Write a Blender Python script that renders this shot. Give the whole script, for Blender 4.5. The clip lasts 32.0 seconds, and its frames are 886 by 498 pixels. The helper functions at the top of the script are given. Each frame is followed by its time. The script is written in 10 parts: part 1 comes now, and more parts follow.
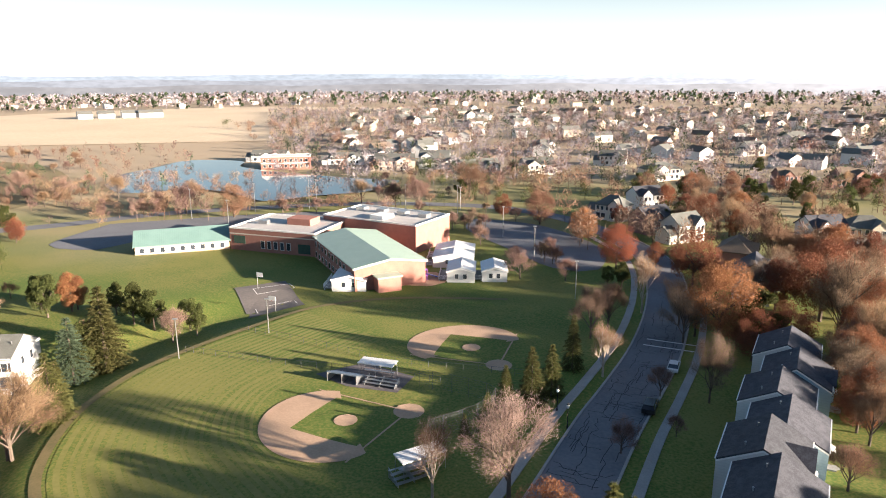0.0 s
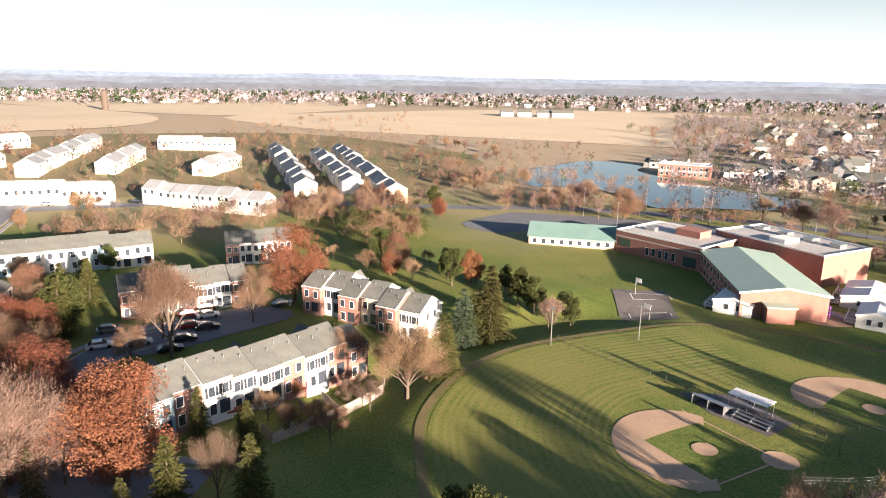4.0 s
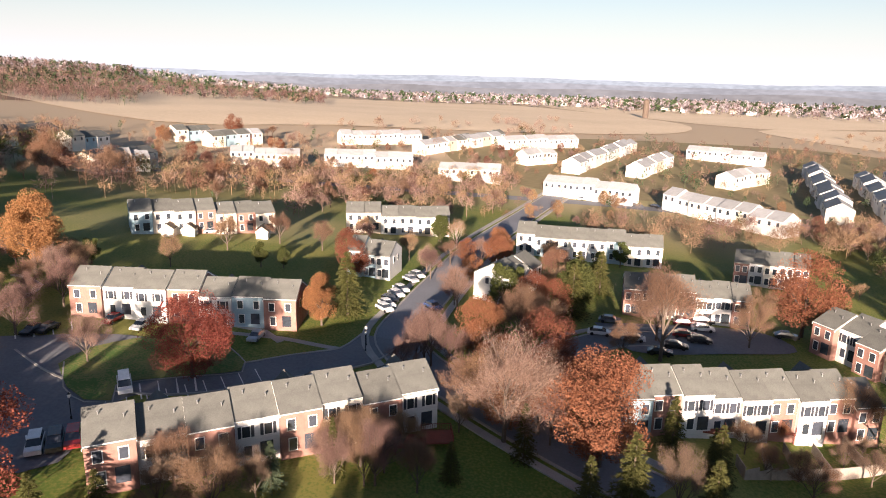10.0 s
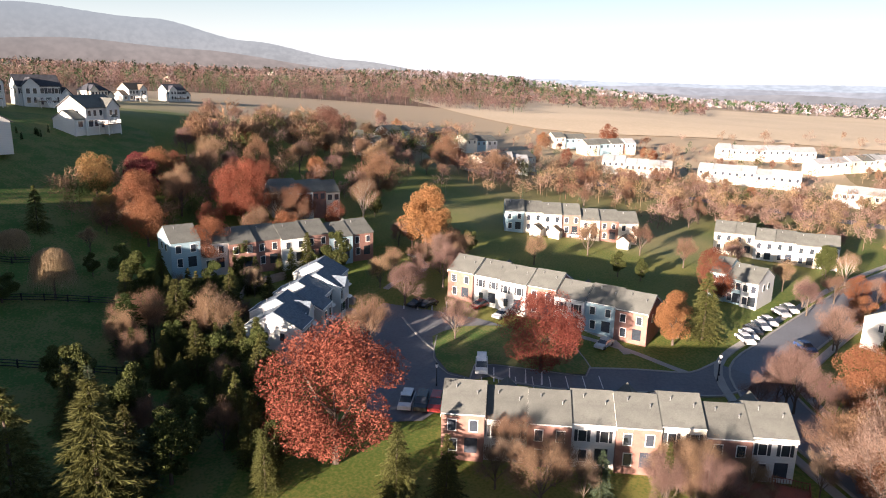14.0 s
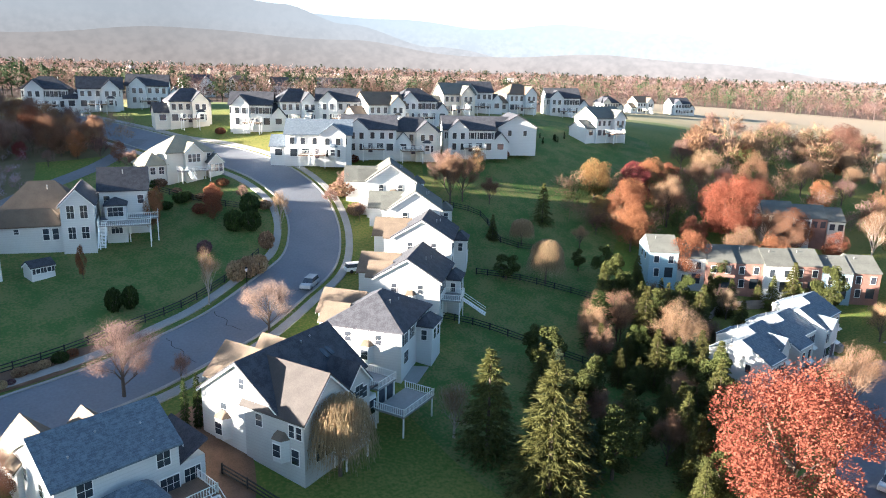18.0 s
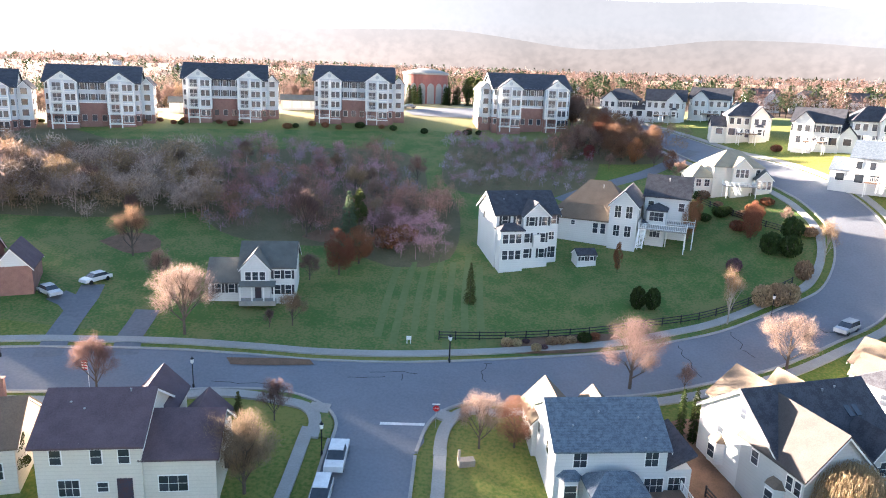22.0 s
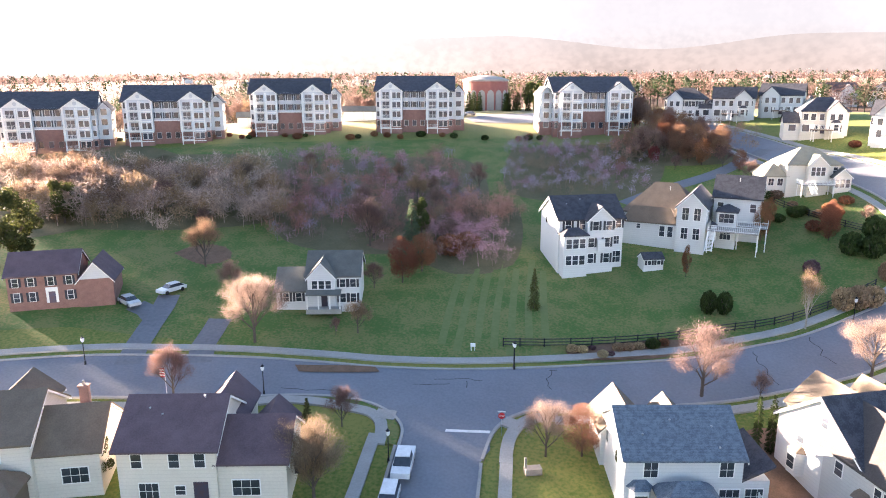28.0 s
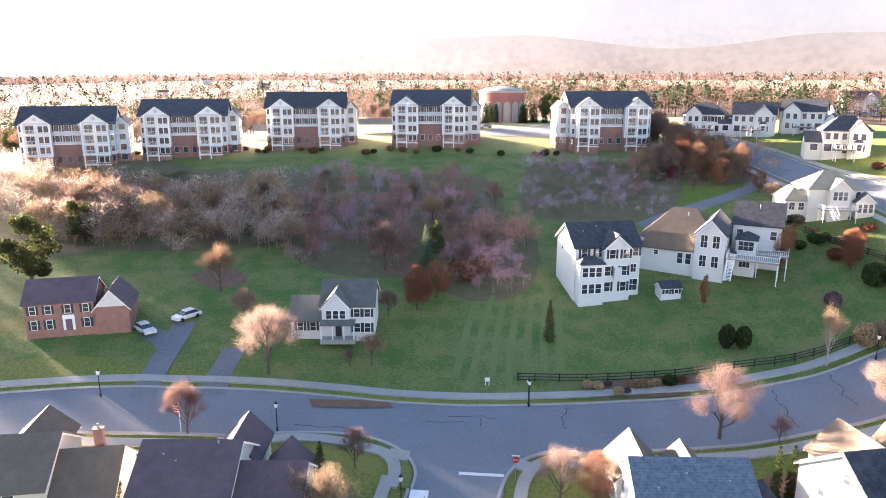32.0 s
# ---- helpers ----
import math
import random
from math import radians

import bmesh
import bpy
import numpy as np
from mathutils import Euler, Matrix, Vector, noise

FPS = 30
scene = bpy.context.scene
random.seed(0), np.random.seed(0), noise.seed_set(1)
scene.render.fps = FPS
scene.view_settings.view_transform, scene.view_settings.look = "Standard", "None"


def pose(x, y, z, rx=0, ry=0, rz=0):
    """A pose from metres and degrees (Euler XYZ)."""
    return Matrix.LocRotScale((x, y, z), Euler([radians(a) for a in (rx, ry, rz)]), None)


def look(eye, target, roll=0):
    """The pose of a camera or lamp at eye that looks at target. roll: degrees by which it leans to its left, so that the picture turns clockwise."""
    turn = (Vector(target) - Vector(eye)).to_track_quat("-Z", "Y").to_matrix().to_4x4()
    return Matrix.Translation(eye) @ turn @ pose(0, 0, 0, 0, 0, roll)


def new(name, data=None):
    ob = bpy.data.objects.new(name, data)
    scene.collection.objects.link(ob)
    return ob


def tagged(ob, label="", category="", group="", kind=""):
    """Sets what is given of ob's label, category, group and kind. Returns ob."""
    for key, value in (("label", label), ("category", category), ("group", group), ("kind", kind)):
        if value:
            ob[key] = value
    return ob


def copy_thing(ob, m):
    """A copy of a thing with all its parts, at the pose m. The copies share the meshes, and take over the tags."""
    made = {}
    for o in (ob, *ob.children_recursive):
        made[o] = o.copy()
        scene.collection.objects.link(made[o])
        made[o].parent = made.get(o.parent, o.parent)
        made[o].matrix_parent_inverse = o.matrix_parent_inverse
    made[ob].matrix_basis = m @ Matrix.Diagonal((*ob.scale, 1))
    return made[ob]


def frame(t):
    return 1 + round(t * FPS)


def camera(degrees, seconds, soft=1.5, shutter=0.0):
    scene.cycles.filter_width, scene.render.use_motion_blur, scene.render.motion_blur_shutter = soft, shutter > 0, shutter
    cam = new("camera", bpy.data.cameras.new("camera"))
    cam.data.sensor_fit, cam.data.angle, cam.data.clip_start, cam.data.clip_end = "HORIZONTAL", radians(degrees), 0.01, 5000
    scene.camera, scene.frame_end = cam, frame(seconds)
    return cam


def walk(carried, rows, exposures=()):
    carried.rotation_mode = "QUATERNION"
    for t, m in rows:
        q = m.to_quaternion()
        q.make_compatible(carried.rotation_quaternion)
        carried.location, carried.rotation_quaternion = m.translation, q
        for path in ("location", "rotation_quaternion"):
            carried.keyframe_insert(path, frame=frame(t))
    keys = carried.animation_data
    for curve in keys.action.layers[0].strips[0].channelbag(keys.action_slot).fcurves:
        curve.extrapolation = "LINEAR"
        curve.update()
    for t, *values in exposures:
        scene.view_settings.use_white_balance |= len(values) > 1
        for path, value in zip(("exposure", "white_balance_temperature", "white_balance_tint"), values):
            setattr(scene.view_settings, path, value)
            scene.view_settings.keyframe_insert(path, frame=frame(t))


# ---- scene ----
cam = camera(65.76, 32.0, soft=1.0)
PATH = [
    (0.0, pose(0.00, 0.00, 50.00, 75.74, 0.23, -0.06)),
    (0.5, pose(0.00, 0.00, 50.00, 75.77, 0.12, 4.28)),
    (1.0, pose(0.00, 0.00, 50.00, 75.81, -0.13, 8.65)),
    (1.5, pose(0.00, 0.00, 50.00, 75.85, -0.41, 12.25)),
    (2.0, pose(0.00, 0.00, 50.00, 75.85, -0.56, 15.90)),
    (2.5, pose(0.00, 0.00, 50.00, 75.87, -0.74, 20.51)),
    (3.0, pose(0.00, 0.00, 50.00, 75.88, -0.82, 24.77)),
    (3.5, pose(0.00, 0.00, 50.00, 75.89, -0.92, 28.87)),
    (4.0, pose(0.00, 0.00, 50.00, 75.91, -0.98, 32.44)),
    (4.5, pose(0.00, 0.00, 50.00, 75.90, -1.12, 36.17)),
    (6.5, pose(0.00, 0.00, 50.00, 75.85, -1.29, 50.49)),
    (7.0, pose(0.00, 0.00, 50.00, 75.84, -1.31, 53.82)),
    (7.5, pose(0.00, 0.00, 50.00, 75.85, -1.37, 57.18)),
    (8.0, pose(0.00, 0.00, 50.00, 75.87, -1.41, 60.60)),
    (8.5, pose(0.00, 0.00, 50.00, 75.88, -1.42, 64.06)),
    (9.0, pose(0.00, 0.00, 50.00, 75.87, -1.45, 67.49)),
    (9.5, pose(0.00, 0.00, 50.00, 75.89, -1.47, 70.97)),
    (10.0, pose(0.00, 0.00, 50.00, 75.88, -1.43, 74.44)),
    (10.5, pose(0.00, 0.00, 50.00, 75.89, -1.37, 77.93)),
    (11.0, pose(0.00, 0.00, 50.00, 75.90, -1.34, 81.02)),
    (11.5, pose(0.00, 0.00, 50.00, 75.93, -1.30, 84.39)),
    (12.0, pose(0.00, 0.00, 50.00, 75.94, -1.30, 88.18)),
    (12.5, pose(0.00, 0.00, 50.00, 75.99, -1.25, 91.98)),
    (13.0, pose(0.00, 0.00, 50.00, 75.99, -1.24, 95.90)),
    (13.5, pose(0.00, 0.00, 50.00, 76.00, -1.22, 100.14)),
    (14.0, pose(0.00, 0.00, 50.00, 76.00, -1.25, 104.66)),
    (14.5, pose(0.00, 0.00, 50.00, 76.03, -1.27, 109.22)),
    (16.5, pose(0.00, 0.00, 50.00, 76.13, -1.20, 128.57)),
    (17.0, pose(0.00, 0.00, 50.00, 76.17, -1.26, 133.60)),
    (17.5, pose(0.00, 0.00, 50.00, 76.17, -1.30, 138.74)),
    (18.0, pose(0.00, 0.00, 50.00, 76.17, -1.35, 144.26)),
    (18.5, pose(0.00, 0.00, 50.00, 76.17, -1.45, 149.78)),
    (19.0, pose(0.00, 0.00, 50.00, 76.14, -1.58, 155.15)),
    (19.5, pose(0.00, 0.00, 50.00, 76.10, -1.65, 160.68)),
    (20.0, pose(0.00, 0.00, 50.00, 76.06, -1.75, 166.60)),
    (20.5, pose(0.00, 0.00, 50.00, 76.00, -1.84, 172.50)),
    (21.0, pose(0.00, 0.00, 50.00, 75.95, -1.91, 178.37)),
    (21.5, pose(0.00, 0.00, 50.00, 75.90, -2.02, 184.15)),
    (22.0, pose(0.00, 0.00, 50.00, 75.89, -2.08, 187.93)),
    (22.5, pose(0.00, 0.00, 50.00, 75.91, -1.85, 188.13)),
    (23.0, pose(0.00, 0.00, 50.00, 75.94, -1.68, 188.69)),
    (23.5, pose(0.00, 0.00, 50.00, 75.99, -1.53, 189.50)),
    (24.0, pose(0.00, 0.00, 50.00, 76.03, -1.28, 189.66)),
    (24.5, pose(0.00, 0.00, 50.00, 76.07, -1.12, 189.85)),
    (25.0, pose(0.00, 0.00, 50.00, 76.12, -0.97, 190.04)),
    (25.5, pose(0.00, 0.00, 50.00, 76.15, -0.79, 190.23)),
    (27.5, pose(0.00, 0.00, 50.00, 76.33, 0.09, 192.62)),
    (28.0, pose(0.00, 0.00, 50.00, 76.38, 0.11, 192.77)),
    (28.5, pose(-0.01, 0.13, 50.98, 76.39, 0.08, 192.95)),
    (29.0, pose(0.03, 0.17, 52.56, 76.36, 0.03, 193.11)),
    (29.5, pose(0.04, 0.15, 53.80, 76.35, 0.02, 193.27)),
    (30.0, pose(0.03, 0.13, 54.14, 76.28, -0.03, 193.42)),
    (30.5, pose(0.08, -0.15, 54.24, 76.26, -0.06, 193.57)),
    (31.0, pose(0.22, -0.66, 54.33, 76.26, -0.07, 193.74)),
    (31.5, pose(0.33, -1.25, 54.44, 76.27, -0.05, 193.89)),
    (32.0, pose(0.40, -1.80, 54.66, 76.23, -0.02, 194.10)),
]
walk(cam, PATH, [(0.0, 2.55, 6300, 12), (4.0, 2.35, 6400, 15), (9.0, 2.1, 6550, 20), (14.0, 2.3, 6350, 17), (17.0, 3.15, 5850, 7), (19.0, 3.65, 5900, 9), (22.0, 4.05, 6300, 15), (25.0, 4.25, 6750, 21), (32.0, 4.2, 6650, 21)])

# ---- sky and sun ----
SUN_ELEV, SUN_TURN = radians(9.9), radians(113.0)      # clockwise from +y
world = bpy.data.worlds.new("sky")
scene.world = world
world.use_nodes = True
wn = world.node_tree.nodes
sky = wn.new("ShaderNodeTexSky")
sky.sky_type, sky.sun_disc = "NISHITA", False
sky.sun_elevation, sky.sun_rotation = SUN_ELEV, SUN_TURN
sky.air_density, sky.dust_density, sky.ozone_density = 1.0, 0.8, 2.0
wn["Background"].inputs["Strength"].default_value = 0.037
wl = world.node_tree.links
# pale haze low over the horizon, thinning out upwards
geo, sep, fade, power, haze = (wn.new(k) for k in ("ShaderNodeTexCoord", "ShaderNodeSeparateXYZ", "ShaderNodeMapRange", "ShaderNodeMath", "ShaderNodeMix"))
wl.new(geo.outputs["Generated"], sep.inputs[0])
wl.new(sep.outputs["Z"], fade.inputs["Value"])
fade.inputs["From Min"].default_value, fade.inputs["From Max"].default_value = 0.0, 0.30
fade.inputs["To Min"].default_value, fade.inputs["To Max"].default_value = 1.0, 0.0
power.operation, power.inputs[1].default_value = "POWER", 3.0
wl.new(fade.outputs["Result"], power.inputs[0])
haze.data_type, haze.blend_type = "RGBA", "MIX"
haze.inputs["B"].default_value = (7.0, 7.15, 7.4, 1)
wl.new(power.outputs[0], haze.inputs["Factor"])
wl.new(sky.outputs["Color"], haze.inputs["A"])
wl.new(haze.outputs["Result"], wn["Background"].inputs["Color"])
sun = new("sun", bpy.data.lights.new("sun", "SUN"))
sun.data.energy, sun.data.angle, sun.data.color = 5.0, radians(0.7), (1.0, 0.83, 0.645)
sun_from = Vector((math.sin(SUN_TURN) * math.cos(SUN_ELEV), math.cos(SUN_TURN) * math.cos(SUN_ELEV), math.sin(SUN_ELEV)))
sun.matrix_world = look(sun_from * 300, (0, 0, 0))


# ---- materials ----
MATS = {}


def mat(name, col, col2=None, rough=0.8, scale=1.5, fine=12.0, bump=0.0, vary=0.0, metal=0.0, spec=0.3, wave=None, contrast=1.0):
    """A surface of two colours mixed by coarse and fine noise, with relief and some change from object to object."""
    if name in MATS:
        return MATS[name]
    m = bpy.data.materials.new(name)
    m.use_nodes = True
    nt, n = m.node_tree, m.node_tree.nodes
    b = n["Principled BSDF"]
    b.inputs["Roughness"].default_value, b.inputs["Metallic"].default_value = rough, metal
    b.inputs["Specular IOR Level"].default_value = spec
    col2 = col2 or tuple(c * 0.78 for c in col)
    tc = n.new("ShaderNodeTexCoord")
    n1, n2 = n.new("ShaderNodeTexNoise"), n.new("ShaderNodeTexNoise")
    n1.inputs["Scale"].default_value, n1.inputs["Detail"].default_value = scale, 4.0
    n2.inputs["Scale"].default_value, n2.inputs["Detail"].default_value = fine, 3.0
    for k in (n1, n2):
        nt.links.new(tc.outputs["Object"], k.inputs["Vector"])
    add = n.new("ShaderNodeMath")
    add.operation = "ADD"
    nt.links.new(n1.outputs["Fac"], add.inputs[0])
    nt.links.new(n2.outputs["Fac"], add.inputs[1])
    ramp = n.new("ShaderNodeMapRange")
    ramp.inputs["From Min"].default_value, ramp.inputs["From Max"].default_value = 1.0 - 0.3 / contrast, 1.0 + 0.3 / contrast
    nt.links.new(add.outputs[0], ramp.inputs["Value"])
    mix = n.new("ShaderNodeMix")
    mix.data_type = "RGBA"
    mix.inputs["A"].default_value, mix.inputs["B"].default_value = (*col, 1), (*col2, 1)
    nt.links.new(ramp.outputs["Result"], mix.inputs["Factor"])
    out = mix.outputs["Result"]
    if wave:                        # courses of boards, shingles or bricks: (axis, per metre, depth)
        w = n.new("ShaderNodeTexWave")
        w.wave_type, w.bands_direction, w.wave_profile = "BANDS", wave[0], "SAW"
        w.inputs["Scale"].default_value = wave[1]
        w.inputs["Distortion"].default_value = 0.15
        nt.links.new(tc.outputs["Object"], w.inputs["Vector"])
        dark = n.new("ShaderNodeMix")
        dark.data_type, dark.blend_type = "RGBA", "MULTIPLY"
        lo = n.new("ShaderNodeMapRange")
        lo.inputs["From Max"].default_value, lo.inputs["To Min"].default_value = 0.25, 1.0 - wave[2]
        nt.links.new(w.outputs["Fac"], lo.inputs["Value"])
        dark.inputs["Factor"].default_value = 1.0
        nt.links.new(out, dark.inputs["A"])
        nt.links.new(lo.outputs["Result"], dark.inputs["B"])
        out = dark.outputs["Result"]
    if vary:
        oi, hs = n.new("ShaderNodeObjectInfo"), n.new("ShaderNodeHueSaturation")
        mr, mh = n.new("ShaderNodeMapRange"), n.new("ShaderNodeMapRange")
        mr.inputs["To Min"].default_value, mr.inputs["To Max"].default_value = 1 - vary, 1 + vary
        mh.inputs["To Min"].default_value, mh.inputs["To Max"].default_value = 0.5 - vary * 0.05, 0.5 + vary * 0.05
        nt.links.new(oi.outputs["Random"], mr.inputs["Value"])
        nt.links.new(oi.outputs["Random"], mh.inputs["Value"])
        nt.links.new(mr.outputs["Result"], hs.inputs["Value"])
        nt.links.new(mh.outputs["Result"], hs.inputs["Hue"])
        nt.links.new(out, hs.inputs["Color"])
        out = hs.outputs["Color"]
    nt.links.new(out, b.inputs["Base Color"])
    if bump:
        bp = n.new("ShaderNodeBump")
        bp.inputs["Strength"].default_value, bp.inputs["Distance"].default_value = bump, 0.05
        nt.links.new(add.outputs[0], bp.inputs["Height"])
        nt.links.new(bp.outputs["Normal"], b.inputs["Normal"])
    MATS[name] = m
    return m


def leafy(name, col, col2, vary=0.25, through_light=0.35):
    """Foliage or twigs: each clump its own tone, with some light let through."""
    if name in MATS:
        return MATS[name]
    m = mat(name, col, col2, rough=0.75, scale=0.5, fine=3.0, vary=vary, spec=0.15)
    nt, n = m.node_tree, m.node_tree.nodes
    b = n["Principled BSDF"]
    tr, ms = n.new("ShaderNodeBsdfTranslucent"), n.new("ShaderNodeMixShader")
    src = b.inputs["Base Color"].links[0].from_socket
    geo, hs = n.new("ShaderNodeNewGeometry"), n.new("ShaderNodeHueSaturation")
    mr = n.new("ShaderNodeMapRange")
    mr.inputs["To Min"].default_value, mr.inputs["To Max"].default_value = 0.68, 1.32
    nt.links.new(geo.outputs["Random Per Island"], mr.inputs["Value"])
    nt.links.new(mr.outputs["Result"], hs.inputs["Value"])
    nt.links.new(src, hs.inputs["Color"])
    nt.links.new(hs.outputs["Color"], b.inputs["Base Color"])
    nt.links.new(hs.outputs["Color"], tr.inputs["Color"])
    ms.inputs["Fac"].default_value = through_light
    nt.links.new(b.outputs["BSDF"], ms.inputs[1])
    nt.links.new(tr.outputs["BSDF"], ms.inputs[2])
    nt.links.new(ms.outputs["Shader"], n["Material Output"].inputs["Surface"])
    return m


# siding, brick and roofs
M_WHITE = mat("white_siding", (0.62, 0.62, 0.61), (0.55, 0.55, 0.54), 0.6, 0.4, 6, wave=("Z", 0.8, 0.12))
M_CREAM = mat("cream_siding", (0.66, 0.61, 0.53), (0.58, 0.53, 0.46), 0.6, 0.4, 6, wave=("Z", 0.8, 0.12))
M_TAN = mat("tan_siding", (0.50, 0.42, 0.33), (0.44, 0.37, 0.30), 0.6, 0.4, 6, wave=("Z", 0.8, 0.12))
M_GREYS = mat("grey_siding", (0.46, 0.46, 0.45), (0.40, 0.40, 0.39), 0.6, 0.4, 6, wave=("Z", 0.8, 0.12))
M_BLUES = mat("blue_siding", (0.30, 0.42, 0.48), (0.25, 0.36, 0.42), 0.6, 0.4, 6, wave=("Z", 0.8, 0.12))
M_BRICK = mat("red_brick", (0.30, 0.165, 0.135), (0.21, 0.11, 0.09), 0.85, 1.0, 9, bump=0.3, wave=("Z", 2.0, 0.2))
M_SBRICK = mat("school_brick", (0.33, 0.16, 0.125), (0.26, 0.12, 0.095), 0.85, 0.6, 8, bump=0.3, wave=("Z", 1.4, 0.2))
M_TRIM = mat("white_trim", (0.80, 0.79, 0.76), (0.72, 0.71, 0.68), 0.5, 2, 15)
M_DARKROOF = mat("charcoal_shingle", (0.062, 0.064, 0.076), (0.034, 0.036, 0.045), 0.85, 1.2, 7, bump=0.5, vary=0.12, contrast=1.9)
M_BLUEROOF = mat("blue_grey_shingle", (0.145, 0.178, 0.215), (0.085, 0.108, 0.138), 0.85, 2.2, 9, bump=0.5, contrast=2.0, wave=("Y", 1.1, 0.25))
M_PURPLEROOF = mat("plum_shingle", (0.125, 0.088, 0.10), (0.08, 0.055, 0.066), 0.85, 0.7, 7, bump=0.4)
M_BROWNROOF = mat("brown_shingle", (0.165, 0.127, 0.095), (0.115, 0.088, 0.067), 0.85, 0.7, 7, bump=0.4)
M_GREYROOF = mat("grey_shingle", (0.135, 0.138, 0.126), (0.088, 0.09, 0.083), 0.85, 0.7, 7, bump=0.4, vary=0.12)
M_PALEROOF = mat("pale_grey_shingle", (0.30, 0.31, 0.32), (0.215, 0.222, 0.23), 0.85, 0.7, 7, bump=0.4, vary=0.12)
M_GREENROOF = mat("green_metal_roof", (0.36, 0.46, 0.38), (0.30, 0.40, 0.33), 0.45, 0.3, 4, wave=("X", 0.6, 0.15))
M_FLATROOF = mat("pale_roof_membrane", (0.50, 0.47, 0.44), (0.36, 0.34, 0.33), 0.8, 0.15, 2)
M_SHUT = mat("dark_shutter", (0.03, 0.035, 0.045), None, 0.6)
M_DOOR = mat("door_paint", (0.10, 0.05, 0.05), (0.05, 0.06, 0.10), 0.5, vary=0.5)
M_GLASS = mat("window_glass", (0.045, 0.055, 0.07), (0.03, 0.035, 0.045), 0.08, 0.5, 2, spec=0.8, vary=0.3)
M_WOOD = mat("weathered_deck_wood", (0.20, 0.13, 0.09), (0.13, 0.09, 0.065), 0.8, 1.2, 10, wave=("X", 1.2, 0.25))
M_REDDECK = mat("red_stained_deck", (0.22, 0.06, 0.04), (0.14, 0.04, 0.03), 0.7, 1.2, 10, wave=("X", 1.2, 0.25))
M_FENCE = mat("grey_fence_wood", (0.30, 0.26, 0.22), (0.2, 0.17, 0.15), 0.85, 1.5, 10)
M_BLACKF = mat("black_painted_rail", (0.02, 0.02, 0.022), None, 0.6)
M_METAL = mat("galvanised_metal", (0.45, 0.46, 0.47), None, 0.35, metal=0.8)
M_BLACKM = mat("black_metal", (0.02, 0.02, 0.022), None, 0.4, metal=0.3)
# ground
M_ASPHALT = mat("asphalt", (0.185, 0.197, 0.222), (0.14, 0.15, 0.172), 0.9, 0.12, 3, bump=0.2)
M_OLDASPH = mat("worn_asphalt", (0.165, 0.17, 0.185), (0.115, 0.12, 0.135), 0.9, 0.1, 2, bump=0.2)
M_CONCRETE = mat("concrete", (0.34, 0.33, 0.31), (0.26, 0.25, 0.235), 0.9, 0.4, 5)
M_DIRT = mat("infield_dirt", (0.47, 0.32, 0.22), (0.36, 0.245, 0.165), 0.95, 0.25, 3, bump=0.2)
M_FIELD = mat("stubble_field", (0.60, 0.48, 0.34), (0.50, 0.40, 0.28), 0.95, 0.012, 0.3)
M_GREENFIELD = mat("winter_crop", (0.20, 0.22, 0.09), (0.15, 0.18, 0.07), 0.95, 0.012, 0.3)
M_PAINT = mat("road_paint", (0.72, 0.71, 0.68), (0.55, 0.54, 0.52), 0.7, 2, 9)
M_MULCH = mat("leaf_litter", (0.20, 0.115, 0.075), (0.12, 0.075, 0.045), 0.95, 0.8, 6, bump=0.4)
M_WATER = mat("lake_water", (0.02, 0.035, 0.05), (0.015, 0.03, 0.04), 0.06, 0.05, 0.4, bump=0.03, spec=0.8)
M_GRASS = mat("lawn_grass", (0.078, 0.125, 0.018), (0.19, 0.18, 0.045), 0.9, 0.035, 2.4, bump=0.4, contrast=1.8)


def dry_outskirts(m):
    """Lawns near the houses; dry brown grass and leaf litter in the country round about."""
    nt, n = m.node_tree, m.node_tree.nodes
    b = n["Principled BSDF"]
    src = b.inputs["Base Color"].links[0].from_socket
    tc, ln, ns, ad, mr, mx = (n.new(k) for k in ("ShaderNodeTexCoord", "ShaderNodeVectorMath", "ShaderNodeTexNoise", "ShaderNodeMath", "ShaderNodeMapRange", "ShaderNodeMix"))
    ln.operation = "LENGTH"
    ns.inputs["Scale"].default_value = 0.012
    ad.operation, ad.inputs[1].default_value = "MULTIPLY_ADD", 420.0
    nt.links.new(tc.outputs["Object"], ln.inputs[0])
    nt.links.new(tc.outputs["Object"], ns.inputs["Vector"])
    nt.links.new(ns.outputs["Fac"], ad.inputs[0])
    nt.links.new(ln.outputs["Value"], ad.inputs[2])
    mr.inputs["From Min"].default_value, mr.inputs["From Max"].default_value = 420.0, 640.0
    nt.links.new(ad.outputs[0], mr.inputs["Value"])
    mx.data_type = "RGBA"
    mx.inputs["B"].default_value = (0.36, 0.28, 0.19, 1)
    nt.links.new(mr.outputs["Result"], mx.inputs["Factor"])
    nt.links.new(src, mx.inputs["A"])
    nt.links.new(mx.outputs["Result"], b.inputs["Base Color"])


